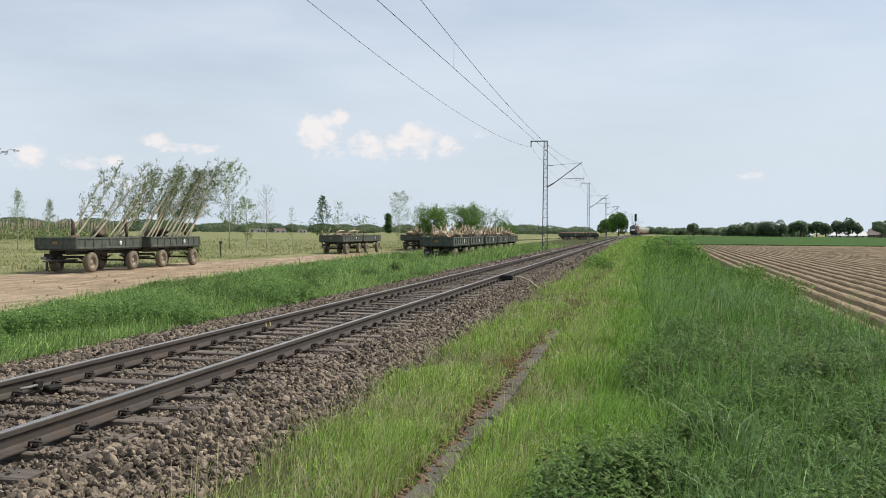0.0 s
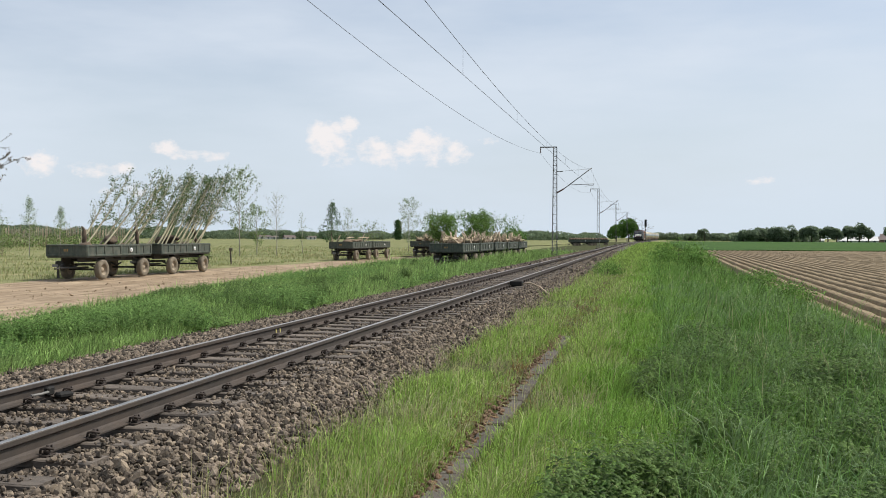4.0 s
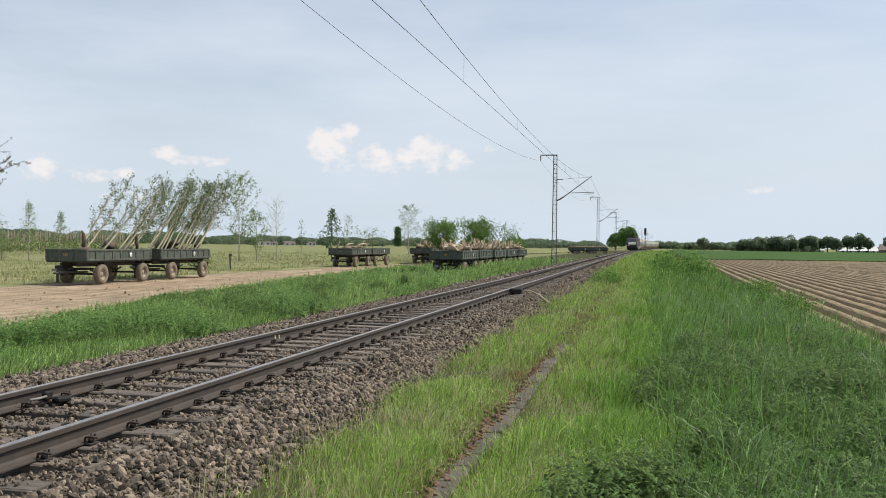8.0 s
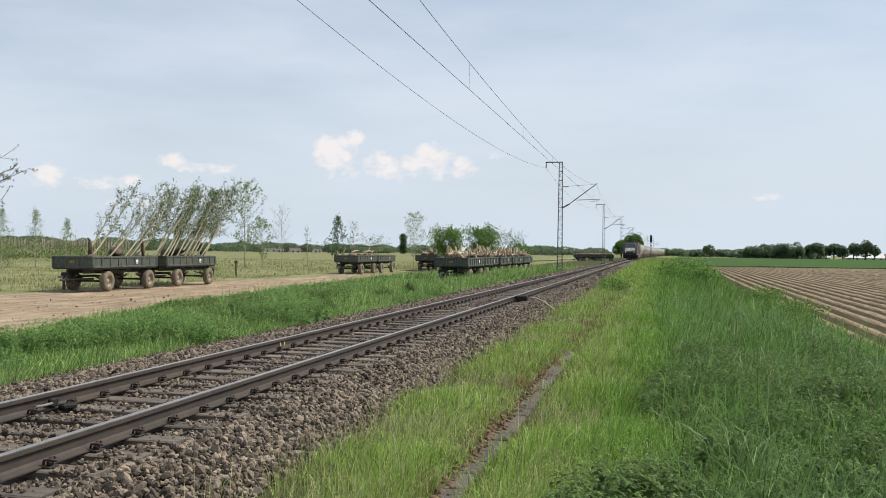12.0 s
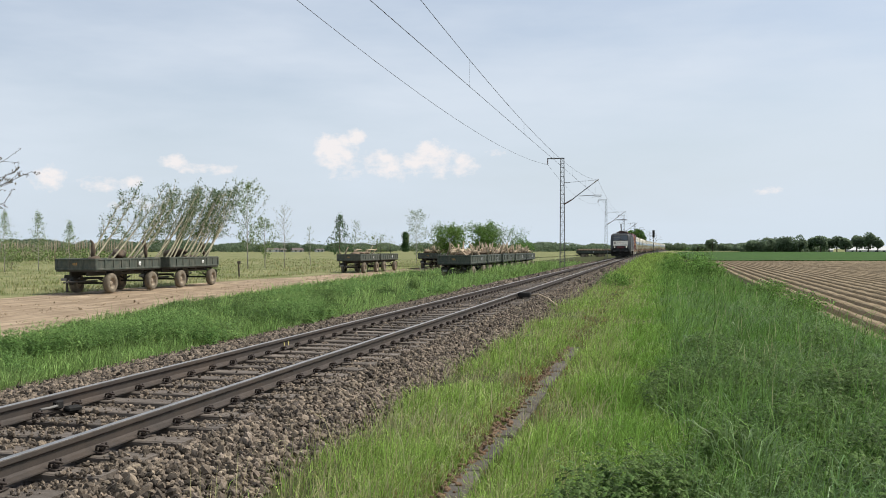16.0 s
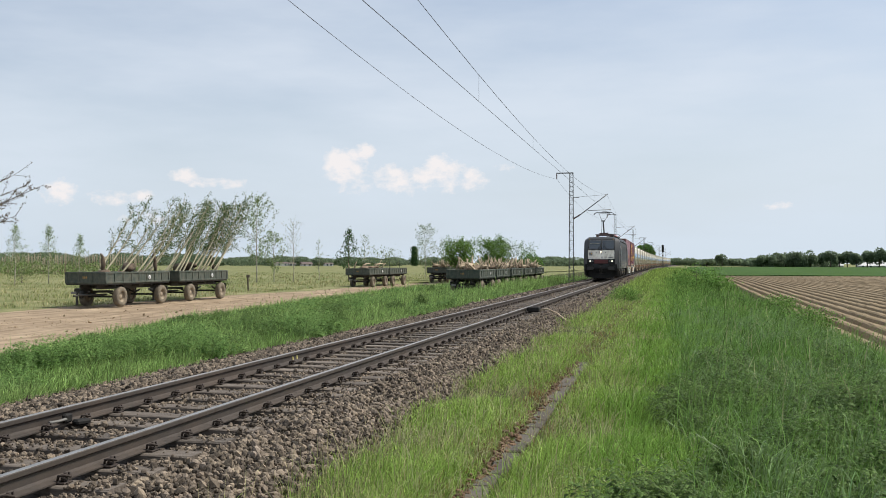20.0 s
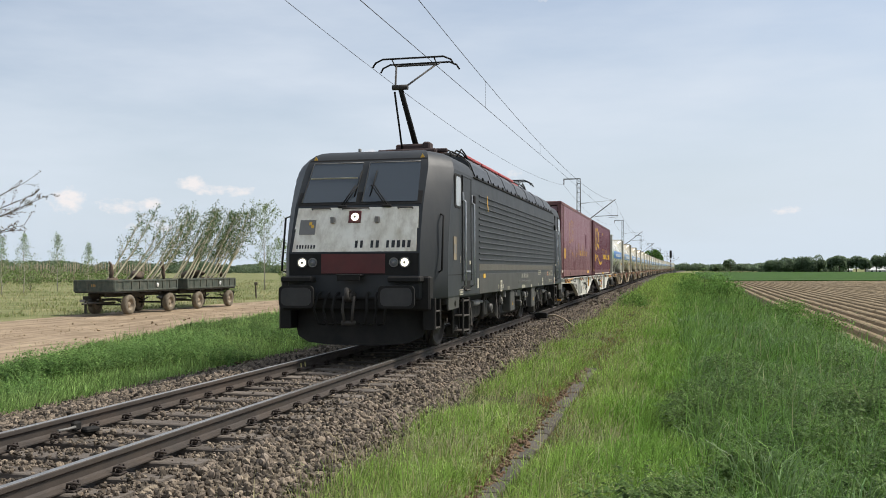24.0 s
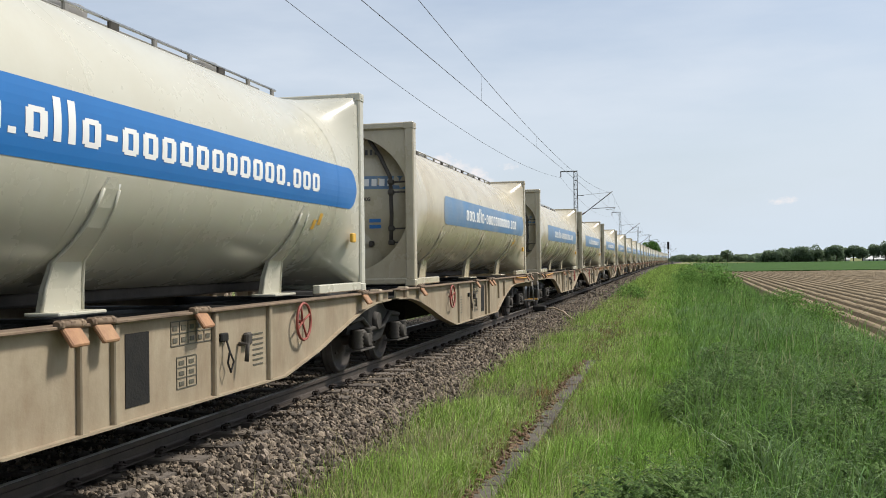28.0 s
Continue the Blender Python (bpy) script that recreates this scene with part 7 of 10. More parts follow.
    mid, hw = (lo_a + hi_a) / 2, (hi_a - lo_a) / 2
    part("blue_band", on_tank([(b0, b0 + rr, lambda w: mid - hw * bulge(w), lambda w: mid + hw * bulge(w), 16), (b0 + rr, 11.3, lambda w: lo_a, lambda w: hi_a, 4), (11.3, b1 - rr, lambda w: lo_a, lambda w: hi_a, 8),
                               (b1 - rr, b1, lambda w: mid - hw * bulge(w), lambda w: mid + hw * bulge(w), 16)], R0), blue, t, "blue band")
    # plain rounded shapes in the row's rhythm: tall, low and narrow ones
    rows, w = [], 4.25
    low, mean, tall = -6.2, 3.6, 8.2
    for kind in "ooo.ollo-ooooooooooo.ooo":
        if kind == ".":
            rows.append(tbar(w, w + 0.08, low, low + 2.0))
            w += 0.17
        elif kind == "-":
            rows.append(tbar(w, w + 0.15, -2.4, -0.4))
            w += 0.22
        elif kind == "l":
            rows.append(tbar(w, w + 0.085, low, tall))
            w += 0.165
        else:
            up = tall if len(rows) == 21 else mean
            rows += [tbar(w, w + 0.08, low + 0.9, up - 0.9), tbar(w + 0.15, w + 0.23, low + 0.9, mean - 0.9), tbar(w + 0.03, w + 0.20, low, low + 1.9), tbar(w + 0.03, w + 0.20, mean - 1.9, mean)]
            w += 0.297
    part("letter_marking", on_tank(rows, R1), M_TANK_WHITE, t, "row of plain white bars")["kind"] = "stuff"
    if not old:
        def disc(c, rw, ca, ra):
            def f(sign):
                return lambda w: ca + sign * ra * max(0.0, 1 - ((w - c) / rw) ** 2) ** 0.5
            return (c - rw, c + rw, f(-1), f(1), 14)
        part("emblem", on_tank([disc(1.10, 0.58, 2.0, 26)], R0), M_GREEN_PALE, t, "round green emblem")
        part("emblem_shade", on_tank([disc(1.30, 0.30, -9.0, 15), disc(1.10, 0.20, -17, 9)], R1), M_GREEN, t, "darker green shape")
        part("emblem_leaf", on_tank([(0.46, 0.72, lambda w: -20 + (w - 0.46) * 10, lambda w: 4 - (w - 0.46) * 70, 6), (0.9, 1.7, lambda w: -25 + (w - 1.3) ** 2 * 9, lambda w: -22.5 + (w - 1.3) ** 2 * 9, 8)], R1), M_GREEN, t)
        lines = [(1.10 + q - 0.012, 1.10 + q + 0.012, (lambda q: lambda w: 2 - 24 * (1 - (q / 0.58) ** 2) ** 0.5)(q), (lambda q: lambda w: 2 + 24 * (1 - (q / 0.58) ** 2) ** 0.5)(q), 1) for q in (-0.38, -0.2, 0.0, 0.2, 0.38)]
        lines += [(1.10 - hw_, 1.10 + hw_, (lambda c: lambda w: c + 4 * (w - 1.1) ** 2 - 0.5)(c), (lambda c: lambda w: c + 4 * (w - 1.1) ** 2 + 0.5)(c), 8) for c, hw_ in ((-12, 0.44), (-3, 0.54), (6, 0.54), (15, 0.44))]
        part("emblem_grid", on_tank(lines, R0 + 0.0015), M_TANK_WHITE, t, "pale grid lines")["kind"] = "stuff"
        part("emblem_marking", on_tank([tbar(0.62 + k * 0.11, 0.68 + k * 0.11, 29 + 3 * math.sin(k * 0.35), 34 + 3 * math.sin(k * 0.35)) for k in range(10)]
                                    + [tbar(1.72, 1.82, 20 - k * 6, 23 - k * 6) for k in range(4)], R0), M_GREEN, t)
        part("pale_notice", on_tank([tbar(6.30, 6.52, -26, -17)], R0), M_TANK_WHITE, t)
        part("notice_mark", on_tank([tbar(6.35, 6.47, -23.5, -22), tbar(6.36, 6.46, -20.5, -18.5)], R1), M_BLUE, t)
    part("side_lamp", Shape().box((1.22, T_LEN - 0.45, 0.72), (0.05, 0.13, 0.12), 0.01), M_ORANGE_MARK, t, "orange side marker")
    part("hazard_mark", on_tank([tbar(10.75, 10.85, -28, -22), tbar(10.9, 11.0, -25, -18)], R0), M_ORANGE_MARK, t)
    # the end that leads: plain bands, data rows, outlet and pipes
    def dish(x, z):
        q = math.hypot(x, z - T_ZC)
        return float(np.interp(q, [p[0] for p in prof], [p[1] for p in prof])) - 0.006
    s = Shape()
    for k in range(16):
        x0, x1 = -1.02 + k * 0.1275, -1.02 + (k + 1) * 0.1275
        s.add([(x, dish(x, z), z) for x, z in ((x0, 1.62), (x1, 1.62), (x1, 1.84), (x0, 1.84))], [(0, 1, 2, 3)])
    part("end_band", s, blue, t, "blue band across the end")
    bars = Shape()
    for k in range(13):
        x = -0.85 + k * 0.13
        bars.add([(px, dish(px, z) - 0.004, z) for px, z in ((x, 1.67), (x + 0.085, 1.67), (x + 0.085, 1.79), (x, 1.79))], [(0, 1, 2, 3)])
    part("end_marking", bars, M_TANK_WHITE, t)["kind"] = "stuff"
    for k, row in enumerate(("MAX GROSS 35000 KG", "          77161 LB", "TARE       2600 KG", "           5730 LB", "CAPACITY  58000 L")):
        lettering(row, 0.085, M_BLACK_MARK, t, Matrix.Translation((-0.40, 0.185, 1.42 - k * 0.105)) @ FRONT, bold=0.003)
    lettering("4MN9", 0.12, M_BLACK_MARK, t, Matrix.Translation((-0.36, 0.20, 2.02)) @ FRONT, bold=0.003)
    plates("number_marking", word_bars(0, 0, 0.95, 0.09, 21, 11), M_BLACK_MARK, t, FRONT, (-0.35, 0.24, 2.19), "black number bars")
    plates("data_plate", [(0, 0.0, 0.20, 0.06), (0, 0.10, 0.20, 0.06)], M_BLUE, t, FRONT, (0.42, 0.19, 0.96))
    plates("data_plate", [(0, 0.0, 0.20, 0.16)], M_TANK_WHITE, t, FRONT, (0.10, 0.01, 0.74))
    out = Shape().lathe([(0.62, 0.40), (0.58, 0.33), (0.48, 0.20), (0.30, 0.06), (0.20, 0.0), (0, 0.0)], 24, pose(-0.05, 0.02, 0.55, -90))
    cone = part("outlet_cone", out, paint, t, "outlet cone low on the end")
    part("outlet_valve", Shape().tube([(-0.05, 0.02, 0.42), (-0.05, -0.10, 0.34)], [0.15, 0.13], 18).tube([(-0.05, -0.10, 0.34), (-0.05, -0.16, 0.30)], 0.10, 16), M_STAINLESS, cone, "shiny outlet valve")
    for x in (-0.55, -0.30, 0.22, 0.46):
        part("clamp", Shape().box((x, 0.17, 0.66 + 0.1 * abs(x)), (0.07, 0.14, 0.10), 0.02), M_GEAR, cone)
    part("air_pipe", Shape().tube([(0.40, 0.3, 2.45), (0.62, 0.22, 2.15), (0.80, 0.16, 1.80), (0.82, 0.15, 1.2), (0.80, 0.16, 0.72)], 0.035, 8), M_GEAR, t, "grey air pipe")
    for z in (1.72, 1.55, 0.95, 0.72):
        part("pipe_valve", Shape().box((0.82, 0.13, z), (0.10, 0.10, 0.09), 0.02).tube([(0.82, 0.12, z), (1.1, 0.14, z)], 0.014, 6), M_GEAR, t)
    return t


def joined(src, label, category, group, keep):
    """A plainer copy for places far from the camera: parts joined, those named in keep apart."""
    t = thing(src.name.split(".")[0], label, category, group=group)
    sets = {}
    for o in src.children_recursive:
        if not o.data:
            continue
        top = o
        while top.parent is not src:
            top = top.parent
        kind = top.name.split(".")[0]
        sets.setdefault(top.name if kind in keep else "frame", []).append(o)
    bpy.context.view_layer.update()
    back_ = src.matrix_world.inverted()
    for key, obs in sets.items():
        verts, faces, mats, slots = [], [], [], []
        for o in obs:
            m = back_ @ o.matrix_world
            k = len(verts)
            verts += [m @ v.co for v in o.data.vertices]
            mat = o.data.materials[0]
            if mat not in mats:
                mats.append(mat)
            for p in o.data.polygons:
                faces.append([i + k for i in p.vertices])
                slots.append(mats.index(mat))
        me = bpy.data.meshes.new(key.split(".")[0])
        me.from_pydata(verts, [], faces)
        for mat in mats:
            me.materials.append(mat)
        me.polygons.foreach_set("material_index", slots)
        part(key.split(".")[0], me, None, t)
    return t


tank_new = tank_container(M_CREAM, M_BLUE, False)
tank_old = tank_container(M_CREAM_OLD, M_BLUE_OLD, True)
TRAIN.append((tank_new, 51.85, T_LEN))
TRAIN.append((tank_old, 66.85, T_LEN))
keep = ("barrel", "end_skirt", "blue_band", "walkway", "letter_marking")
far_new = joined(tank_new, tank_new["label"], tank_new["category"], tank_new["group"], keep)
far_old = joined(tank_old, tank_old["label"], tank_old["category"], tank_old["group"], keep)
used = set()
mix_rng = random.Random(11)
for k in range(2, WAGON_N):
    for off in (1.85, 16.75):
        fresh = mix_rng.random() < 0.30
        src = (tank_new if fresh else tank_old) if k < 4 else (far_new if fresh else far_old)
        ob = copy_thing(src, pose(0, 0, 0)) if k < 4 or fresh in used else src
        if k >= 4:
            used.add(fresh)
        TRAIN.append((ob, 19.58 + k * WAGON_L + off, T_LEN))
far_wagon = joined(WAGONS[1], WAGONS[1]["label"], WAGONS[1]["category"], WAGONS[1]["group"], ("bogie", "side_sill"))
for k in range(WAGON_NEAR, WAGON_N):
    w = far_wagon if k == WAGON_NEAR else copy_thing(far_wagon, pose(0, 0, 0))
    TRAIN.append((w, 19.58 + k * WAGON_L, WAGON_L))

# ---- trees and shrubs ----
M_BARK = material("grey_brown_bark", (0.12, 0.095, 0.07), (0.075, 0.06, 0.045), scale=8, rough=0.9, bump=0.6, bump_scale=25)
M_BIRCH = material("birch_bark", (0.50, 0.47, 0.40), (0.30, 0.27, 0.21), scale=5, rough=0.8, dirt=(0.10, 0.085, 0.07), dirt_amt=0.6, dirt_scale=3.0)
M_SAPLING = material("sapling_bark", (0.36, 0.33, 0.22), (0.24, 0.22, 0.14), scale=6, rough=0.85)
L_TREE = leafy("summer_leaves", (0.095, 0.195, 0.042), (0.13, 0.235, 0.058), patch=0.25, through=0.42)
# far leaves: the pale grey-green of distance haze is put into their colour
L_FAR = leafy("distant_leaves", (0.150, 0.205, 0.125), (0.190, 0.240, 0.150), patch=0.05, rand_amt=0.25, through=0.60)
L_WILLOW = leafy("fresh_willow_leaves", (0.125, 0.225, 0.05), (0.165, 0.265, 0.07), patch=0.6)
L_BIRCH = leafy("birch_leaves", (0.15, 0.215, 0.07), (0.20, 0.265, 0.10), patch=0.6)
L_SAPLING = leafy("sapling_leaves", (0.070, 0.125, 0.040), (0.105, 0.165, 0.062), patch=0.8)
L_RUSSET = leafy("reddish_half_open_leaves", (0.105, 0.070, 0.050), (0.115, 0.105, 0.055), patch=0.8)
L_SPRUCE = leafy("young_pine_needles", (0.062, 0.118, 0.045), (0.092, 0.155, 0.062), patch=0.5, through=0.2)
L_CONIFER = leafy("dark_conifer_needles", (0.045, 0.095, 0.035), (0.065, 0.12, 0.045), patch=0.5, through=0.15)


def leaf_quads(centres, size, rng, droop=0.0):
    """One leaf or spray, a bent pair of triangles, at each centre."""
    n = len(centres)
    a = rng.normal(size=(n, 3))
    a /= np.linalg.norm(a, axis=1)[:, None]
    b = np.cross(a, rng.normal(size=(n, 3)))
    b /= np.linalg.norm(b, axis=1)[:, None] + 1e-9
    s = size * rng.uniform(0.6, 1.4, size=(n, 1))
    c = np.asarray(centres)
    k = np.cross(a, b)
    v = np.stack([c - a * s, c + b * s * 0.5 + k * s * 0.12, c + a * s, c - b * s * 0.5 + k * s * 0.12], 1).reshape(-1, 3)
    i = np.arange(n)[:, None] * 4
    f = np.concatenate([i + np.array([[0, 1, 2]]), i + np.array([[0, 2, 3]])], 1).reshape(-1, 3)
    return v, f


def crown_points(n, rng, base, top, radius, lumps=26, form="round", spread=0.27):
    """Leaf places gathered in uneven clumps inside a crown about the z axis."""
    pts = []
    for k in range(lumps):
        q = rng.uniform(0.02, 0.98)
        if form == "cone":
            r = radius * (1 - q) ** 0.8
        elif form == "tall":
            r = radius * math.sin(math.pi * min(0.97, q * 0.75 + 0.18)) ** 0.9
        else:
            r = radius * math.sin(math.pi * (0.12 + 0.80 * q)) ** 0.6
        a = rng.uniform(0, 2 * math.pi)
        d = r * rng.uniform(0.25, 1.0) ** 0.6
        c = np.array([d * math.cos(a), d * math.sin(a), base + (top - base) * q])
        m = int(n / lumps * rng.uniform(0.5, 1.5))
        s = radius * spread * rng.uniform(0.6, 1.3)
        pts.append(c + rng.normal(size=(m, 3)) * np.array([s, s, s * 0.75]))
    return np.concatenate(pts)


def plant(name, label, category, at, height, radius, base, leaf, n, leaves, bark=M_BARK, seed=1, form="round", lumps=26, trunk=0.12, group="", lean=(0, 0), spread=0.27, limbs=9):
    """A tree: tapered trunk with limbs, and a crown of many small leaves."""
    rng = np.random.RandomState(seed)
    ob = thing(name, label, category, pose(*at), group=group)
    s = Shape()
    h = height
    path = []
    for k in range(6):
        q = k / 5
        path.append((lean[0] * q + rng.uniform(-0.02, 0.02) * h * 0.15 * (0 < k < 5), lean[1] * q + rng.uniform(-0.02, 0.02) * h * 0.15 * (0 < k < 5), -0.15 + (h * 0.96 + 0.15) * q))
    s.tube(path, [trunk * (1 - 0.88 * k / 5) for k in range(6)], 8)
    part("trunk", s, bark, ob)
    br = Shape()
    for k in range(limbs):
        q = rng.uniform(max(0.15, base / h * 0.8), 0.85)
        a = rng.uniform(0, 2 * math.pi)
        p = Vector((lean[0] * q, lean[1] * q, h * 0.96 * q))
        r = radius * rng.uniform(0.5, 0.95) * (1 - 0.4 * q)
        up = h * rng.uniform(0.06, 0.2)
        e = p + Vector((r * math.cos(a) + lean[0] * 0.1, r * math.sin(a) + lean[1] * 0.1, up))
        mid = (p + e) / 2 + Vector((0, 0, -up * 0.15))
        br.tube([p, mid, e], [trunk * 0.38 * (1 - q * 0.6), trunk * 0.22 * (1 - q * 0.6), trunk * 0.07], 5)
    if limbs:
        part("branchwork", br, bark, ob)
    c = crown_points(n, rng, base, height, radius, lumps, form, spread)
    q = np.clip(c[:, 2:3] / h, 0, 1.1)
    c[:, :2] += q * np.array([lean])
    v, f = leaf_quads(c, leaf, rng)
    soup("crown", v, f, leaves, ob)
    return ob


def polar(yaw, dist, z=-0.75):
    a = radians(yaw)
    return (-math.sin(a) * dist, math.cos(a) * dist, z)


def branchy(name, label, category, at, height, reach, base, leaf, n, leaves, bark=M_BIRCH, seed=1, rise=0.9, boughs=26, trunk=0.08, group="", form="tall", lean=(0, 0), twigs=3, tight=0.10):
    """A thin-crowned tree: boughs with side twigs, and small leaves that sit along them."""
    rng = np.random.RandomState(seed)
    ob = thing(name, label, category, pose(*at), group=group)
    h = height
    mid = [Vector((lean[0] * q + rng.uniform(-0.012, 0.012) * h * (0 < k < 6), lean[1] * q + rng.uniform(-0.012, 0.012) * h * (0 < k < 6), -0.15 + (h + 0.15) * q)) for k, q in enumerate((0, 0.17, 0.34, 0.5, 0.67, 0.84, 1.0))]
    part("trunk", Shape().tube(mid, [trunk * (1 - 0.93 * k / 6) for k in range(7)], 7), bark, ob)
    br, pts = Shape(), []

    def stem(q):
        k = min(5, int(q * 6))
        return mid[k].lerp(mid[k + 1], q * 6 - k)

    for k in range(boughs):
        q = base / h + (0.97 - base / h) * (k + rng.uniform(0, 1)) / boughs
        if form == "cone":
            r = reach * (1.02 - q)
        elif form == "round":
            r = reach * (0.35 + 0.65 * math.sin(math.pi * min(1, max(0, (q - base / h) / (1 - base / h) * 0.75 + 0.2))))
        else:
            r = reach * (0.25 + 0.75 * math.sin(math.pi * min(1, max(0, (q - base / h) / (1 - base / h) * 0.85 + 0.12))))
        r *= rng.uniform(0.6, 1.15)
        a = k * 2.4 + rng.uniform(-0.5, 0.5)
        p = stem(q)
        out = Vector((math.cos(a), math.sin(a), 0))
        up = r * rise * rng.uniform(0.7, 1.3)
        e = p + out * r + Vector((0, 0, up))
        m = p + out * r * 0.55 + Vector((0, 0, up * 0.40))
        w = max(0.012, trunk * 0.34 * (1.1 - q))
        br.tube([p, m, e], [w, w * 0.6, 0.005], 4)
        legs = [(p, m), (m, e), (m, e)]
        for j in range(twigs):
            s = p.lerp(m, rng.uniform(0.3, 1)) if j % 2 else m.lerp(e, rng.uniform(0, 0.8))
            d = Vector(rng.normal(size=3)) * 0.35 + out * 0.5 + Vector((0, 0, 0.35 * rise))
            t = s + d * r * rng.uniform(0.25, 0.55)
            br.tube([s, t], [w * 0.45, 0.004], 3)
            legs.append((s, t))
        for s, t in legs:
            c = max(1, int(n / boughs / len(legs) * rng.uniform(0.5, 1.5)))
            u = rng.uniform(0.25, 1.08, size=(c, 1))
            pts.append(np.array(s) + (np.array(t) - np.array(s)) * u + rng.normal(size=(c, 3)) * tight)
    part("branchwork", br, bark, ob)["kind"] = "stuff"
    v, f = leaf_quads(np.concatenate(pts), leaf, rng)
    soup("crown", v, f, leaves, ob)
    return ob


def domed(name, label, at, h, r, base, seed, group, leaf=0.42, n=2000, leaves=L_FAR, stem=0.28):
    """A round-headed far tree: leaves over the shell of a lobed dome, on a clear stem."""
    rng = np.random.RandomState(seed)
    ob = thing(name, label, "tree", pose(*at), group=group)
    part("trunk", Shape().tube([(0, 0, -0.2), (0.05, 0, h * 0.4), (0, 0.05, h * 0.8)], [stem, stem * 0.8, stem * 0.35], 6), M_BARK, ob)
    mid, tall = (h + base) / 2, (h - base) / 2
    pts = []
    for k in range(9):
        a, q = rng.uniform(0, 6.28), rng.uniform(-0.7, 0.62)
        c = np.array([math.cos(a) * r * 0.5, math.sin(a) * r * 0.5, mid + q * tall * 0.75]) if k else np.array([0, 0, mid + tall * 0.25])
        d = rng.normal(size=(n // 9, 3))
        d /= np.linalg.norm(d, axis=1)[:, None]
        s = np.array([r * 0.58, r * 0.58, tall * 0.62]) * (0.85 if k else 1.15)
        pts.append(c + d * s * rng.uniform(0.75, 1.0, size=(len(d), 1)))
    v, f = leaf_quads(np.concatenate(pts), leaf, rng)
    soup("crown", v, f, leaves, ob)
    return ob


# single trees on the meadow: degrees left of the track, distance, height, reach
MT = "meadow trees"
branchy("birch_tree", "slender young birch with sparse light leaves on the meadow", "tree", polar(23.9, 107), 9.2, 2.0, 1.9, 0.085, 2500, L_BIRCH, M_BIRCH, 2, 1.1, 44, 0.085, MT, tight=0.15)
branchy("birch_tree", "low bushy young birch on the meadow", "tree", polar(22.9, 112), 5.4, 1.6, 0.9, 0.085, 1300, L_BIRCH, M_BIRCH, 3, 0.9, 26, 0.06, MT, tight=0.14)
branchy("birch_tree", "thin nearly bare young birch on the meadow", "tree", polar(21.8, 110), 7.0, 1.2, 1.5, 0.06, 260, L_BIRCH, M_BIRCH, 4, 1.3, 40, 0.055, MT)
for yaw, d, h, r, seed in ((35.2, 104, 5.9, 1.9, 5), (33.6, 104, 5.0, 1.5, 6), (36.9, 100, 5.8, 1.9, 7), (38.0, 96, 5.4, 1.6, 8)):
    branchy("birch_tree", "small pale birch before the nursery stakes", "tree", polar(yaw, d), h, r, 0.9, 0.07, 1100, L_BIRCH, M_BIRCH, seed, 0.55, 34, 0.055, MT, "cone", tight=0.14)
branchy("spruce_tree", "dark young tree with an open pointed crown", "tree", polar(18.55, 112), 6.1, 2.6, 1.1, 0.105, 1400, L_SPRUCE, M_BARK, 9, 0.45, 30, 0.08, MT, "cone", twigs=5, tight=0.16)
branchy("birch_tree", "thin light birch beside the dark pointed tree", "tree", polar(17.6, 118), 5.6, 0.9, 0.8, 0.07, 420, L_BIRCH, M_BIRCH, 10, 1.1, 30, 0.045, MT)
branchy("birch_tree", "thin light birch beside the dark pointed tree", "tree", polar(20.3, 118), 5.0, 0.5, 0.8, 0.07, 130, L_BIRCH, M_BIRCH, 31, 1.2, 24, 0.045, MT)
branchy("shrub", "low loose shrub on the meadow", "shrub", polar(16.4, 112), 3.3, 2.1, 0.2, 0.08, 700, L_BIRCH, M_BARK, 11, 0.8, 30, 0.05, MT, "round", tight=0.16)
plant("cypress_tree", "narrow dark columnar evergreen", "tree", polar(14.68, 555), 11.0, 1.5, 0.2, 0.42, 2600, L_CONIFER, M_BARK, 12, "tall", 60, 0.2, MT, spread=0.5)
branchy("birch_tree", "airy bare birch on the meadow", "tree", polar(14.05, 140), 7.4, 1.7, 0.9, 0.07, 2200, L_BIRCH, M_BIRCH, 13, 1.1, 44, 0.06, MT, tight=0.14)
branchy("birch_tree", "airy bare birch on the meadow", "tree", polar(12.95, 140), 5.4, 1.2, 0.8, 0.08, 560, L_BIRCH, M_BIRCH, 14, 1.1, 34, 0.06, MT, tight=0.14)
for x, y, h, r, seed in ((-31.2, 63.6, 0.9, 0.8, 101), (-47.5, 94.0, 1.3, 1.2, 102), (-72.0, 89.0, 1.8, 1.7, 104), (-66.0, 89.0, 1.5, 1.6, 105), (-47.0, 57.0, 0.7, 0.8, 106), (-39.0, 75.0, 0.8, 0.9, 107)):
    branchy("meadow_shrub", "small loose green shrub in the meadow grass", "shrub", (x, y, -0.78), h, r, 0.1, 0.06, 900, L_BIRCH, M_BARK, seed, 0.8, 26, 0.03, "meadow shrubs", "round", tight=0.12)
BT = "bushy trees"
for yaw, d, h, r, seed in ((11.95, 104, 5.3, 2.0, 15), (9.95, 108, 5.7, 2.15, 16)):
    branchy("willow_bush", "dense fresh green bushy tree behind the trailers", "shrub", polar(yaw, d), h * 0.76, r * 0.96, 1.2, 0.085, 7000, L_WILLOW, M_BARK, seed, 0.75, 54, 0.12, BT, "round", twigs=7, tight=0.2)
branchy("shrub", "loose light green shrub behind the trailers", "shrub", polar(8.9, 128), 4.4, 2.0, 0.5, 0.095, 900, L_BIRCH, M_BARK, 17, 0.9, 34, 0.05, BT, "round", tight=0.18)
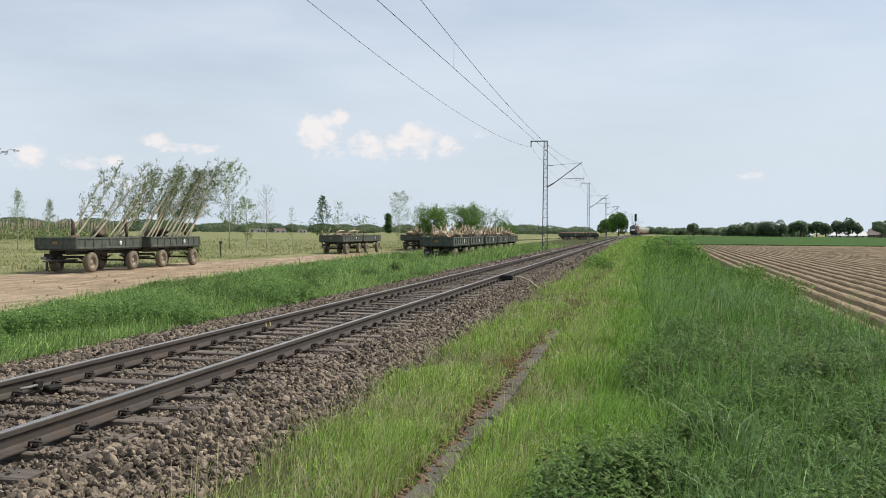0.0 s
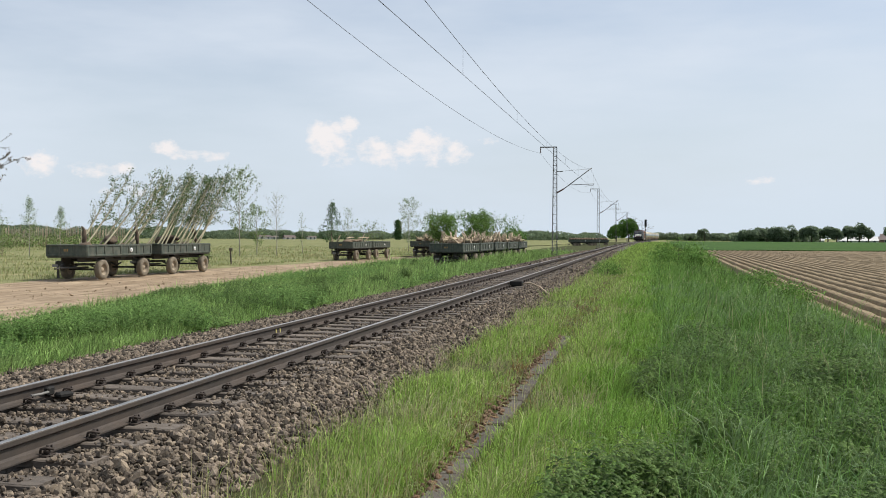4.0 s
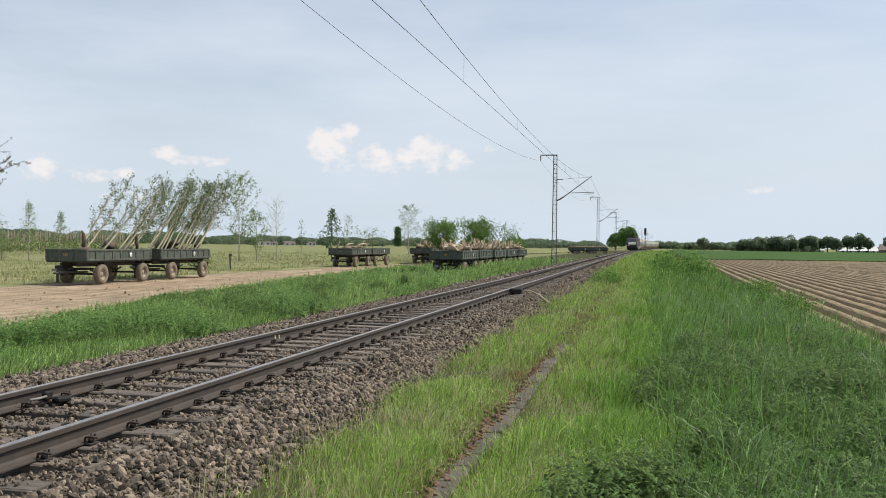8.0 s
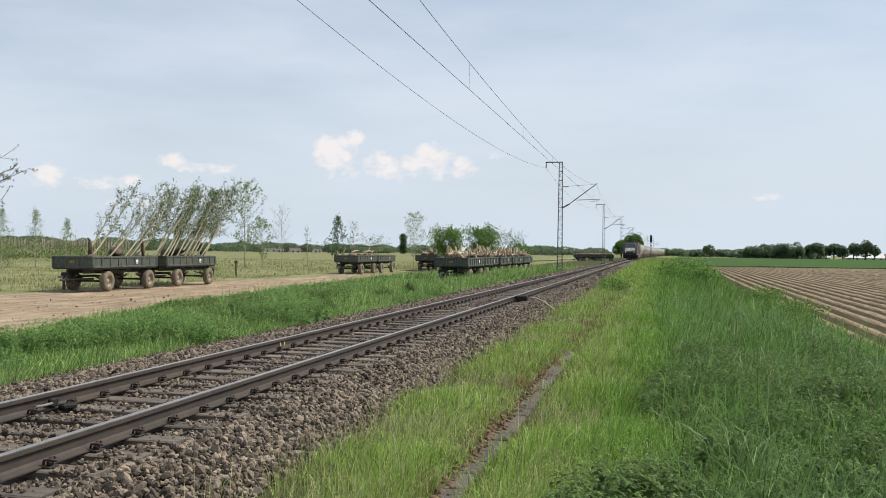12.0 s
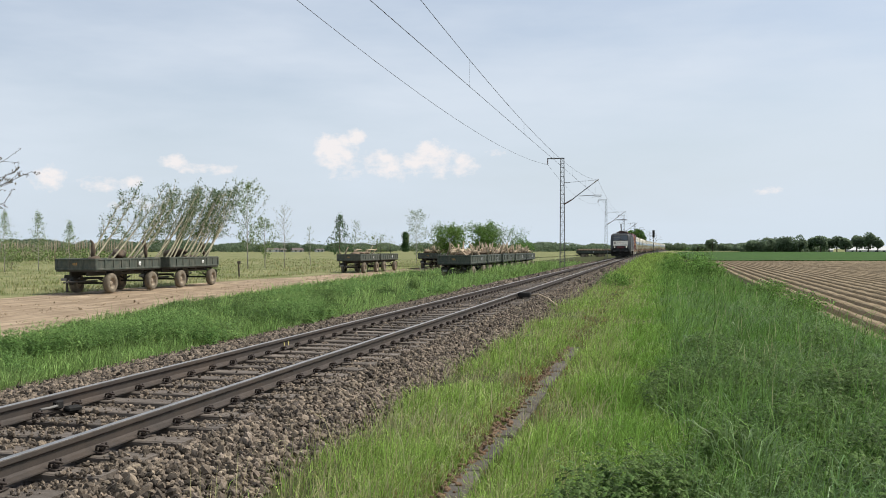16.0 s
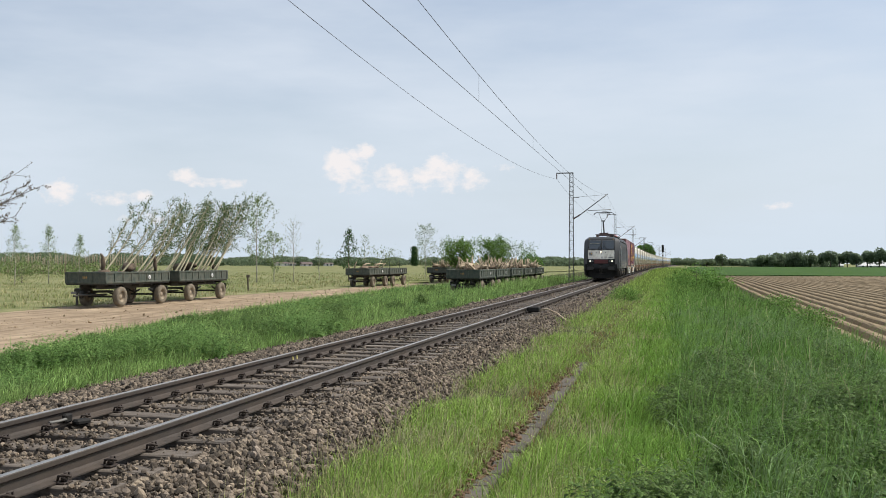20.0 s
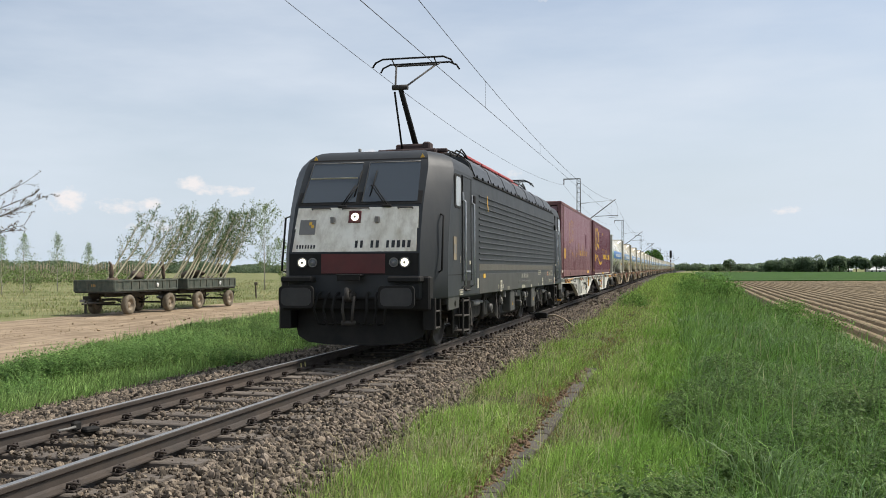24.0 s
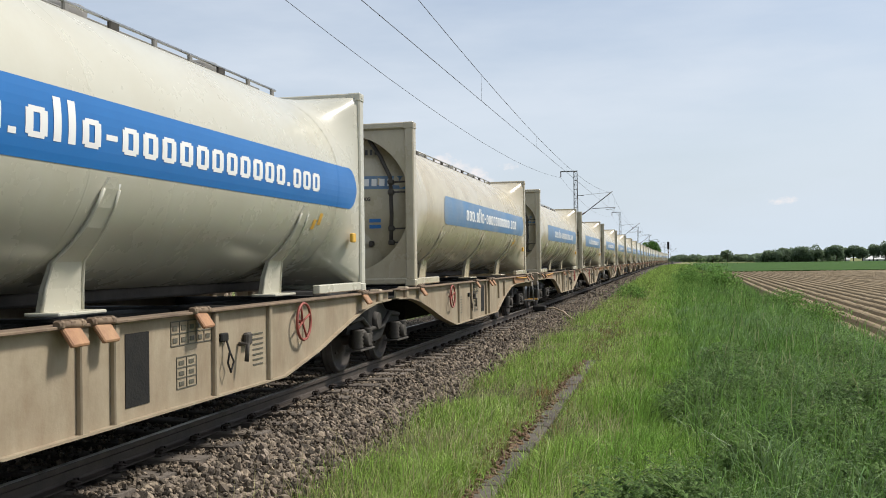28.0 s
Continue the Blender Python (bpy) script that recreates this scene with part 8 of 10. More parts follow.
branchy("shrub", "loose light green shrub behind the trailers", "shrub", polar(8.05, 128), 4.0, 1.8, 0.4, 0.095, 900, L_TREE, M_BARK, 18, 0.9, 34, 0.05, BT, "round", tight=0.18)
plant("shrub", "dark shrub behind the last trailer", "shrub", polar(7.7, 150), 3.6, 1.5, 0.4, 0.14, 900, L_TREE, M_BARK, 19, "round", 26, 0.06, BT)


def roadside_tree():
    """A bare-stemmed tree at the road whose long boughs reach towards the track."""
    rng = np.random.RandomState(20)
    x0, y0, z0 = polar(40.5, 58)
    ob = thing("roadside_tree", "sparse roadside tree with reddish half-open leaves", "tree", pose(x0, y0, z0))
    part("trunk", Shape().tube([(0, 0, -0.2), (0.1, 0.05, 2.4), (0.0, 0.0, 4.8), (0.1, 0.0, 7.6)], [0.16, 0.13, 0.09, 0.02], 8), M_BARK, ob)
    br, pts = Shape(), []
    side = Vector((math.cos(radians(40.5)), math.sin(radians(40.5)), 0))
    for reach, root, rise in ((4.75, 4.3, 2.25), (4.1, 4.0, 0.75), (3.9, 4.8, 1.7), (4.3, 4.5, 1.35), (3.6, 4.2, 0.3), (3.7, 5.2, 2.0), (-4.6, 4.4, 2.0), (-3.8, 5.4, 1.5), (1.6, 6.2, 1.6), (-1.4, 6.4, 1.5)):
        p = Vector((0.05, 0, root))
        e = p + side * reach + Vector((rng.uniform(-0.5, 0.5), rng.uniform(-0.5, 0.5), rise))
        m = p.lerp(e, 0.5) - Vector((0, 0, 0.18))
        br.tube([p, m, e], [0.055, 0.032, 0.008], 5)
        for j in range(13):
            q = 0.3 + 0.68 * j / 12
            a = p.lerp(m, q * 2) if q < 0.5 else m.lerp(e, q * 2 - 1)
            d = (e - p).normalized() * rng.uniform(0.3, 0.8) + Vector(rng.normal(size=3)) * 0.28 + Vector((0, 0, 0.15))
            t = a + d * rng.uniform(0.5, 0.95)
            br.tube([a, t], [0.016, 0.005], 4)
            c = 9
            pts.append(np.array(a) + (np.array(t) - np.array(a)) * rng.uniform(0.45, 1.05, size=(c, 1)) + rng.normal(size=(c, 3)) * 0.05)
    part("branchwork", br, M_BARK, ob)["kind"] = "stuff"
    v, f = leaf_quads(np.concatenate(pts), 0.06, rng)
    soup("crown", v, f, L_RUSSET, ob)


roadside_tree()
domed("railside_tree", "broad green tree close beside the track", (track_x(428) - 6.6, 428, -0.7), 10.8, 4.6, 0.3, 21, "", 0.42, 3600, L_TREE)
domed("railside_tree", "rounded green tree close beside the track", (track_x(436) - 12.4, 436, -0.7), 8.2, 4.6, 0.2, 22, "", 0.42, 3000, L_TREE)
plant("bramble_bush", "rough green bush standing above the grass bank", "shrub", (2.0, 66.0, -0.5), 1.55, 1.75, 0.1, 0.055, 5200, G_DARK, M_BARK, 23, "round", 60, 0.05, spread=0.2)
plant("bramble_bush", "low rough bush on the grass bank", "shrub", (3.2, 62.0, -0.5), 1.0, 0.9, 0.1, 0.07, 1400, G_DARK, M_BARK, 24, "round", 40, 0.04)
plant("nettle_clump", "dark green nettle clump at the field edge", "shrub", (4.25, 40.5, -0.5), 0.55, 0.85, 0.02, 0.035, 2600, G_DARK, M_BARK, 25, "round", 36, 0.03, limbs=0)
plant("nettle_clump", "dark green nettle clump at the field edge", "shrub", (4.3, 31.0, -0.5), 0.45, 0.8, 0.02, 0.035, 2400, G_DARK, M_BARK, 26, "round", 36, 0.03, limbs=0)
plant("nettle_clump", "dark green tuft beside the ballast", "shrub", (-1.9, 47.0, -0.45), 0.7, 0.7, 0.02, 0.04, 1600, G_DARK, M_BARK, 27, "round", 24, 0.03, limbs=0)
# the tree line beyond the fields on the right: degrees right of the track, height, radius
rng0 = random.Random(31)
FR = "far row of trees"
for k, (yaw, h, r) in enumerate(((-5.3, 7.2, 3.4), (-5.75, 7.6, 3.4), (-6.15, 8.2, 3.4), (-6.55, 8.4, 3.4), (-6.95, 9.0, 3.5), (-7.4, 8.6, 3.4), (-7.85, 9.8, 3.3), (-8.45, 8.2, 2.6), (-8.9, 9.2, 3.1), (-9.35, 7.6, 2.6), (-9.75, 9.2, 3.1),
                                 (-10.2, 7.8, 2.6), (-10.75, 9.4, 3.3), (-11.35, 10.9, 3.5), (-11.8, 8.2, 2.4), (-13.0, 9.0, 4.2), (-13.6, 9.8, 4.4), (-14.4, 8.4, 4.0), (-15.3, 9.0, 4.4))):
    base = 0.2 if k < 8 else 1.5
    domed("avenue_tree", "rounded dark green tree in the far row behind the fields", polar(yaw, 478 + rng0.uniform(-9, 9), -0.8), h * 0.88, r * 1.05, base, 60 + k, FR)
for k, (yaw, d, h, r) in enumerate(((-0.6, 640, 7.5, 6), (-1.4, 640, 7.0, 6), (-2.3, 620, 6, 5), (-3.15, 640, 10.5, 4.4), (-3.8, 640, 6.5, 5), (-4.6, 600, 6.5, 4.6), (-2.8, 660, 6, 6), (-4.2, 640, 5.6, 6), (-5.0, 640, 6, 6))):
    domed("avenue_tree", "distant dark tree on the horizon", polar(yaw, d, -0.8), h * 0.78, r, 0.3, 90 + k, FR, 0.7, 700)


def far_woods(name, label, count, yaw0, yaw1, d0, d1, h0, h1, seed):
    """A wooded skyline, gathered in one mass of rounded clumps."""
    rng = np.random.RandomState(seed)
    vs, fs, base = [], [], 0
    for k in range(count):
        yaw = rng.uniform(yaw0, yaw1)
        d = rng.uniform(d0, d1)
        h = rng.uniform(h0, h1) * (0.92 if yaw > 27 else 0.66 if yaw > 0 else 0.8)
        r = rng.uniform(5, 9)
        x, y, z = polar(yaw, d, -0.8)
        u = rng.normal(size=(340, 3))
        u /= np.linalg.norm(u, axis=1)[:, None]
        c = u * np.array([r, r, h * 0.52]) * rng.uniform(0.8, 1.0, size=(340, 1)) + np.array([x, y, z + h * 0.47])
        v, f = leaf_quads(c, 0.9, rng)
        vs.append(v)
        fs.append(f + base)
        base += len(v)
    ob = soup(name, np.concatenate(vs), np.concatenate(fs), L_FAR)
    return tagged(ob, label, "woods", kind="stuff")


far_woods("far_woods", "dark wooded skyline beyond the meadow", 170, 3.0, 43.0, 560, 760, 5.0, 9.5, 77)
far_woods("far_copse", "low dark woods on the horizon beyond the fields", 60, -7.6, -0.2, 650, 780, 4.0, 6.5, 78)
far_woods("far_thicket", "dark thicket behind the far row of trees", 26, -8.6, -5.2, 490, 530, 4.5, 6.5, 79)
M_STAKE = material("weathered_stake", (0.30, 0.255, 0.17), (0.22, 0.18, 0.12), scale=4, rough=0.9, rand="object", rand_amt=0.3)


def nursery_rows():
    rng = random.Random(5)
    mesh = Shape().tube([(0, 0, -0.3), (0.02, 0, 1.7), (0, 0.02, 3.5)], [0.085, 0.075, 0.05], 6).mesh("nursery_stake")
    mesh.materials.append(M_STAKE)
    for k in range(150):
        yaw = 30.3 + k * 0.072 + rng.uniform(-0.02, 0.02)
        x, y, z = polar(yaw, 190 + rng.uniform(-8, 8), -0.75)
        ob = new("nursery_stake", mesh)
        ob.matrix_basis = pose(x, y, z, rng.uniform(-2, 2), rng.uniform(-2, 2)) @ Matrix.Diagonal((1, 1, rng.uniform(0.85, 1.1), 1))
        tagged(ob, "tall bare pole in a nursery row", "pole", group="nursery poles")
    vs = np.random.RandomState(8)
    pts = np.concatenate([crown_points(160, vs, 0.0, 2.0, 2.2, 10) + np.array(polar(yaw, 176 + vs.uniform(-6, 6), -0.8)) for yaw in np.arange(30.2, 41.5, 0.55)])
    v, f = leaf_quads(pts, 0.22, vs)
    tagged(soup("hedge", v, f, L_BIRCH), "low green growth below the nursery poles", "hedge", kind="stuff")


nursery_rows()

# ---- farm trailers ----
M_TRAILER = material("faded_green_paint", (0.052, 0.070, 0.054), (0.040, 0.053, 0.041), scale=3, rough=0.7, dirt=(0.17, 0.15, 0.115), dirt_amt=0.55, dirt_scale=1.2, streak=0.5, bump=0.08)
M_CHASSIS = material("dull_chassis", (0.035, 0.036, 0.032), (0.055, 0.05, 0.042), scale=5, rough=0.85)
M_TYRE = material("dusty_tyre", (0.225, 0.188, 0.132), (0.15, 0.125, 0.088), scale=5, rough=0.95, dirt=(0.05, 0.045, 0.04), dirt_amt=0.5, dirt_scale=3, bump=0.3)
M_RIM = material("dusty_rim", (0.34, 0.28, 0.195), (0.24, 0.19, 0.14), scale=6, rough=0.85)
M_BURLAP = material("earthy_burlap", (0.105, 0.075, 0.050), (0.068, 0.048, 0.033), scale=6, rough=0.95, dirt=(0.20, 0.15, 0.10), dirt_amt=0.6, dirt_scale=2.5, bump=0.8, bump_scale=20)
M_STICK = material("pale_cut_stem", (0.56, 0.455, 0.315), (0.36, 0.275, 0.18), scale=5, rough=0.85, rand="object", rand_amt=0.3)
M_DULL_MARK = material("faded_orange_mark", (0.42, 0.24, 0.07), (0.30, 0.18, 0.06), scale=9, rough=0.8)
T_W, T_LONG, T_FLOOR, T_TOP = 2.2, 6.2, 1.17, 1.74


def farm_trailer():
    """Two-axle flat trailer with ribbed drop sides; its space is at the front right ground corner's y, middle x."""
    t = thing("farm_trailer", "old dark green two-axle farm trailer with dusty wheels", "trailer", group="farm trailers")
    part("floor", Shape().box((0, T_LONG / 2, T_FLOOR - 0.03), (T_W - 0.04, T_LONG - 0.04, 0.07), 0.01), M_CHASSIS, t)
    for d in (-1, 1):
        x = d * (T_W / 2 - 0.02)
        bd = part("side_board", Shape().box((x, T_LONG / 2, (T_FLOOR + T_TOP) / 2), (0.03, T_LONG - 0.1, T_TOP - T_FLOOR), 0.008), M_TRAILER, t, "ribbed green side board")
        for z in (T_FLOOR + 0.05, T_TOP - 0.04):
            part("board_rail", Shape().box((x + d * 0.03, T_LONG / 2, z), (0.04, T_LONG - 0.08, 0.09), 0.012), M_TRAILER, bd)
        for k in range(9):
            y = 0.06 + k * (T_LONG - 0.12) / 8
            part("board_rib", Shape().box((x + d * 0.032, y, (T_FLOOR + T_TOP) / 2), (0.045, 0.09 if k % 4 else 0.13, T_TOP - T_FLOOR - 0.04), 0.012), M_TRAILER, bd)
        m = Shape().lathe([(0.0, 0.006), (0.11, 0.006), (0.115, 0.0)], 18, pose(x + d * 0.055, 4.05, 1.45, 0, 90 * d, 0))
        part("white_disc", m, M_TANK_WHITE, bd, "white round mark")
        part("disc_mark", Shape().box((x + d * 0.063, 4.05, 1.45), (0.004, 0.05, 0.10), 0.001), M_BLACK_MARK, bd)
    for e, y in ((-1, 0.02), (1, T_LONG - 0.02)):
        bd = part("end_board", Shape().box((0, y, (T_FLOOR + T_TOP) / 2), (T_W - 0.02, 0.03, T_TOP - T_FLOOR), 0.008), M_TRAILER, t, "green end board")
        for z in (T_FLOOR + 0.05, T_TOP - 0.04):
            part("board_rail", Shape().box((0, y + e * 0.03, z), (T_W, 0.04, 0.09), 0.012), M_TRAILER, bd)
        for x in (-1.06, -0.36, 0.36, 1.06):
            part("board_rib", Shape().box((x, y + e * 0.03, (T_FLOOR + T_TOP) / 2), (0.09, 0.045, T_TOP - T_FLOOR - 0.04), 0.012), M_TRAILER, bd)
        if e < 0:
            plates("number_marking", word_bars(0, 0, 0.27, 0.115, 3, 3), M_DULL_MARK, t, FRONT, (-0.15, y - 0.018, 1.42), "small orange number bars")
    for x in (-0.45, 0.45):
        part("chassis_beam", Shape().box((x, T_LONG / 2, 0.99), (0.10, T_LONG - 0.5, 0.20), 0.015), M_CHASSIS, t)
    for y in (1.1, 1.9, 3.4, 4.6, 5.6):
        part("cross_member", Shape().box((0, y, 1.06), (1.9, 0.09, 0.12), 0.012), M_CHASSIS, t)
    part("turntable", Shape().lathe([(0.36, 0.70), (0.48, 0.70), (0.48, 0.80), (0.36, 0.80), (0.36, 0.70)], 24, pose(0, 1.55, 0)), M_CHASSIS, t)
    for y in (1.55, 5.55):
        part("axle", Shape().box((0, y, 0.50), (1.7, 0.10, 0.10), 0.015), M_CHASSIS, t)
        for d in (-1, 1):
            part("leaf_spring", Shape().tube([(d * 0.62, y - 0.5, 0.74), (d * 0.62, y, 0.58), (d * 0.62, y + 0.5, 0.74)], 0.045, 6), M_CHASSIS, t)
            prof = [(0.27, -0.13), (0.33, -0.155), (0.44, -0.15), (0.485, -0.115), (0.50, -0.06), (0.50, 0.06), (0.485, 0.115), (0.44, 0.15), (0.33, 0.155), (0.27, 0.13)]
            turn = pose(d * 0.94, y, 0.5, 0, 90 * d, 0)
            wheel = part("wheel", Shape().lathe([(0.0, 0.06), (0.10, 0.07), (0.13, 0.02), (0.22, -0.01), (0.27, 0.10), (0.285, 0.12), (0.285, -0.1), (0.2, -0.08), (0.0, -0.08)], 24, turn), M_RIM, t, "dusty steel wheel")
            part("tyre", Shape().lathe(prof, 28, turn), M_TYRE, wheel, "dusty worn tyre")
    bar_ = Shape()
    for d in (-1, 1):
        bar_.tube([(d * 0.35, 1.3, 0.62), (d * 0.05, -0.6, 0.62)], 0.045, 8)
    bar_.tube([(0, -0.55, 0.62), (0, -0.95, 0.60)], 0.04, 8)
    part("drawbar", bar_, M_CHASSIS, t, "dark drawbar")
    part("brake_drum", Shape().lathe([(0, 0.05), (0.16, 0.05), (0.18, 0.03), (0.18, -0.05), (0, -0.05)], 16, pose(-0.30, 0.15, 0.62, 0, 90)), M_CHASSIS, t)
    part("support_leg", Shape().box((-0.52, 0.10, 0.42), (0.10, 0.10, 0.62), 0.015).box((-0.52, 0.10, 0.12), (0.24, 0.24, 0.03), 0.008), M_CHASSIS, t, "dark support leg")
    part("plate_holder", Shape().box((-0.62, -0.02, 0.72), (0.30, 0.02, 0.13), 0.004), M_PLATE, t, "small pale plate")
    part("tool_box", Shape().box((-0.75, 0.9, 0.80), (0.5, 0.7, 0.26), 0.03), M_CHASSIS, t)
    part("hand_crank", Shape().tube([(0.2, 0.0, 0.75), (0.45, -0.25, 0.82), (0.45, -0.45, 0.78)], 0.018, 6), M_CHASSIS, t)
    part("mudflap", Shape().box((0.94, 5.98, 0.72), (0.34, 0.02, 0.45), 0.006), M_CHASSIS, t)
    part("mudflap", Shape().box((-0.94, 5.98, 0.72), (0.34, 0.02, 0.45), 0.006), M_CHASSIS, t)
    return t


TRAILER_AT = [(-27.6, 42.0, -0.75, 0), (-27.5, 49.1, -0.75, 0.6), (-26.9, 82.6, -0.80, 0), (-26.85, 89.0, -0.80, 0), (-12.95, 62.0, -0.72, 0), (-12.95, 68.7, -0.72, 0.4), (-12.9, 75.4, -0.72, 0), (-12.85, 82.1, -0.72, -0.4), (-12.8, 88.8, -0.72, 0),
              (-24.2, 102.0, -0.8, 0), (-24.2, 108.7, -0.8, 0), (-18.9, 236.0, -0.95, -82), (-18.4, 240.5, -0.95, -80), (-15.9, 245.0, -0.95, -84)]
first_trailer = farm_trailer()
first_trailer.matrix_basis = pose(TRAILER_AT[0][0], TRAILER_AT[0][1], TRAILER_AT[0][2])
for x, y, z, rz in TRAILER_AT[1:]:
    copy_thing(first_trailer, pose(x, y, z, 0, 0, rz))


def lumpy(s, c, size, rng, n=10, m=7):
    """A bumpy rounded bundle."""
    verts, faces = [], []
    for i in range(m + 1):
        th = math.pi * i / m
        for k in range(n):
            a = 2 * math.pi * k / n
            r = 1 + rng.uniform(-0.14, 0.14)
            verts.append((c[0] + size[0] * r * math.sin(th) * math.cos(a), c[1] + size[1] * r * math.sin(th) * math.sin(a), c[2] + size[2] * r * math.cos(th)))
    for i in range(m):
        for k in range(n):
            a, b = i * n + k, i * n + (k + 1) % n
            faces.append((a, b, b + n, a + n))
    return s.add(verts, faces, True)


M_ROOTS = material("dug_up_roots", (0.20, 0.145, 0.092), (0.12, 0.085, 0.055), scale=7, rough=0.95, dirt=(0.30, 0.23, 0.15), dirt_amt=0.6, dirt_scale=4, bump=0.8, bump_scale=20)


def root_ball(at, size, seed, mat=None):
    rng = random.Random(seed)
    ob = part("root_ball", lumpy(Shape(), (0, 0, 0), size, rng), mat or M_BURLAP, None, "", pose(*at, rng.uniform(-12, 12), rng.uniform(-12, 12), rng.uniform(0, 90)))
    return tagged(ob, "earth-brown wrapped root ball on a trailer", "root ball", group="root balls")


def sapling(at, top, seed, n=330, r=0.62):
    """A leaning young tree, its roots on the trailer floor."""
    rng = np.random.RandomState(seed)
    ob = thing("sapling", "leaning young tree with thin pale trunk loaded on a trailer", "young tree", pose(*at), group="loaded saplings")
    v = Vector(top) - Vector(at)
    bow = Vector((rng.uniform(-0.1, 0.1), 0, -0.22))
    tr = Shape().tube([v * q + bow * math.sin(math.pi * q) for q in (0, 0.25, 0.5, 0.75, 1.0)], [0.056, 0.048, 0.037, 0.024, 0.007], 7)
    part("trunk", tr, M_SAPLING, ob)
    br = Shape()
    pts = []
    along_ = v.normalized()
    for k in range(30):
        q = 0.36 + 0.63 * (k + rng.uniform()) / 30
        p = v * q + bow * math.sin(math.pi * q)
        d = Vector(rng.normal(size=3))
        d = (d - along_ * d.dot(along_)).normalized()
        reach = rng.uniform(0.4, 0.95) * (1.25 - q * 0.7)
        e = p + along_ * reach * rng.uniform(0.75, 1.1) + d * reach * rng.uniform(0.3, 0.85) * r / 0.62
        br.tube([p, (p + e) / 2 + d * 0.05, e], [0.014, 0.009, 0.004], 4)
        m = max(3, int(n / 30 * rng.uniform(0.3, 1.7)))
        s = rng.uniform(0.2, 1.08, size=(m, 1))
        pts.append(np.array(p) + (np.array(e) - np.array(p)) * s + rng.normal(size=(m, 3)) * 0.085)
    part("branchwork", br, M_SAPLING, ob)["kind"] = "stuff"
    vv, ff = leaf_quads(np.concatenate(pts), 0.047, rng)
    soup("crown", vv, ff, L_SAPLING, ob)
    return ob


def load_saplings():
    rng = random.Random(12)
    zt = 0.45
    rows = []
    for k in range(11):
        rows.append((43.4 + k * 0.50 + rng.uniform(-0.12, 0.12), rng.uniform(4.4, 5.3), rng.uniform(3.4, 4.3)))
    for k in range(20):
        rows.append((49.4 + k * 0.285 + rng.uniform(-0.1, 0.1), rng.uniform(3.9, 4.9), rng.uniform(3.7, 4.6)))
    for k, (y, dy_, h) in enumerate(rows):
        x = -27.6 + rng.uniform(-0.8, 0.65)
        sapling((x, y, zt), (x + rng.uniform(-0.5, 0.4), y + dy_ + 0.5, zt + 0.5 + h), 200 + k, 520 if k < 11 else 620, 0.74)
    for k in range(12):
        root_ball((-27.7 + rng.uniform(-0.5, 0.4), 43.0 + k * 1.05 + (0.6 if k > 5 else 0), 0.82 + rng.uniform(-0.1, 0.1)), (0.36, 0.42, 0.17), 300 + k)
    for y, w in ((46.9, 1.25), (53.0, 1.1)):
        root_ball((-28.2, y, 1.22), (0.36, w, 0.24), 330 + int(y))
    for x, y in ((-28.3, 44.6), (-27.3, 48.0), (-27.6, 55.6)):
        stump = Shape()
        sr = random.Random(int(y * 7))
        stump.tube([(sr.uniform(-0.05, 0.05), sr.uniform(-0.06, 0.06), -0.5 + 0.2 * j) for j in range(6)], [sr.uniform(0.06, 0.13) for j in range(5)] + [0.03], 9)
        ob = part("wrapped_trunk", stump, M_BURLAP, None, "", pose(x, y, 1.45, 6, -8))
        tagged(ob, "upright earth-brown wrapped trunk on a trailer", "wrapped trunk", group="root balls")


load_saplings()


def load_stems(x, y0, z, seed, count):
    """A trailer heaped with dug-up stock: root balls below, cut stems above."""
    rng = random.Random(seed)
    for k in range(8):
        root_ball((x + rng.uniform(-0.5, 0.5), y0 + 0.6 + k * 0.68, z + 1.78 + rng.uniform(0, 0.16)), (0.44, 0.40, 0.16), seed * 10 + k, M_ROOTS)
    for k in range(count):
        a = Vector((x + rng.uniform(-0.95, 0.95), y0 + rng.uniform(0.2, 6.0), z + 1.6 + rng.uniform(0.0, 0.25)))
        e = a + Vector((rng.uniform(-0.5, 0.5), rng.uniform(-0.7, 0.4), rng.uniform(0.40, 1.0)))
        if k % 4 == 0:
            a = Vector((x + rng.uniform(-0.9, 0.9), y0 + rng.uniform(0.1, 3.6), z + 1.90 + rng.uniform(0.0, 0.25)))
            e = a + Vector((rng.uniform(-0.35, 0.35), rng.uniform(1.6, 2.8), rng.uniform(-0.08, 0.12)))
        ob = part("cut_stem", Shape().tube([(0, 0, 0), (e - a) * 0.55 + Vector((0, 0, 0.05)), e - a], [0.075, 0.055, 0.024], 6), M_STICK, None, "", Matrix.Translation(a))
        tagged(ob, "pale cut stem with earth on a trailer load", "stem", group="cut stems")


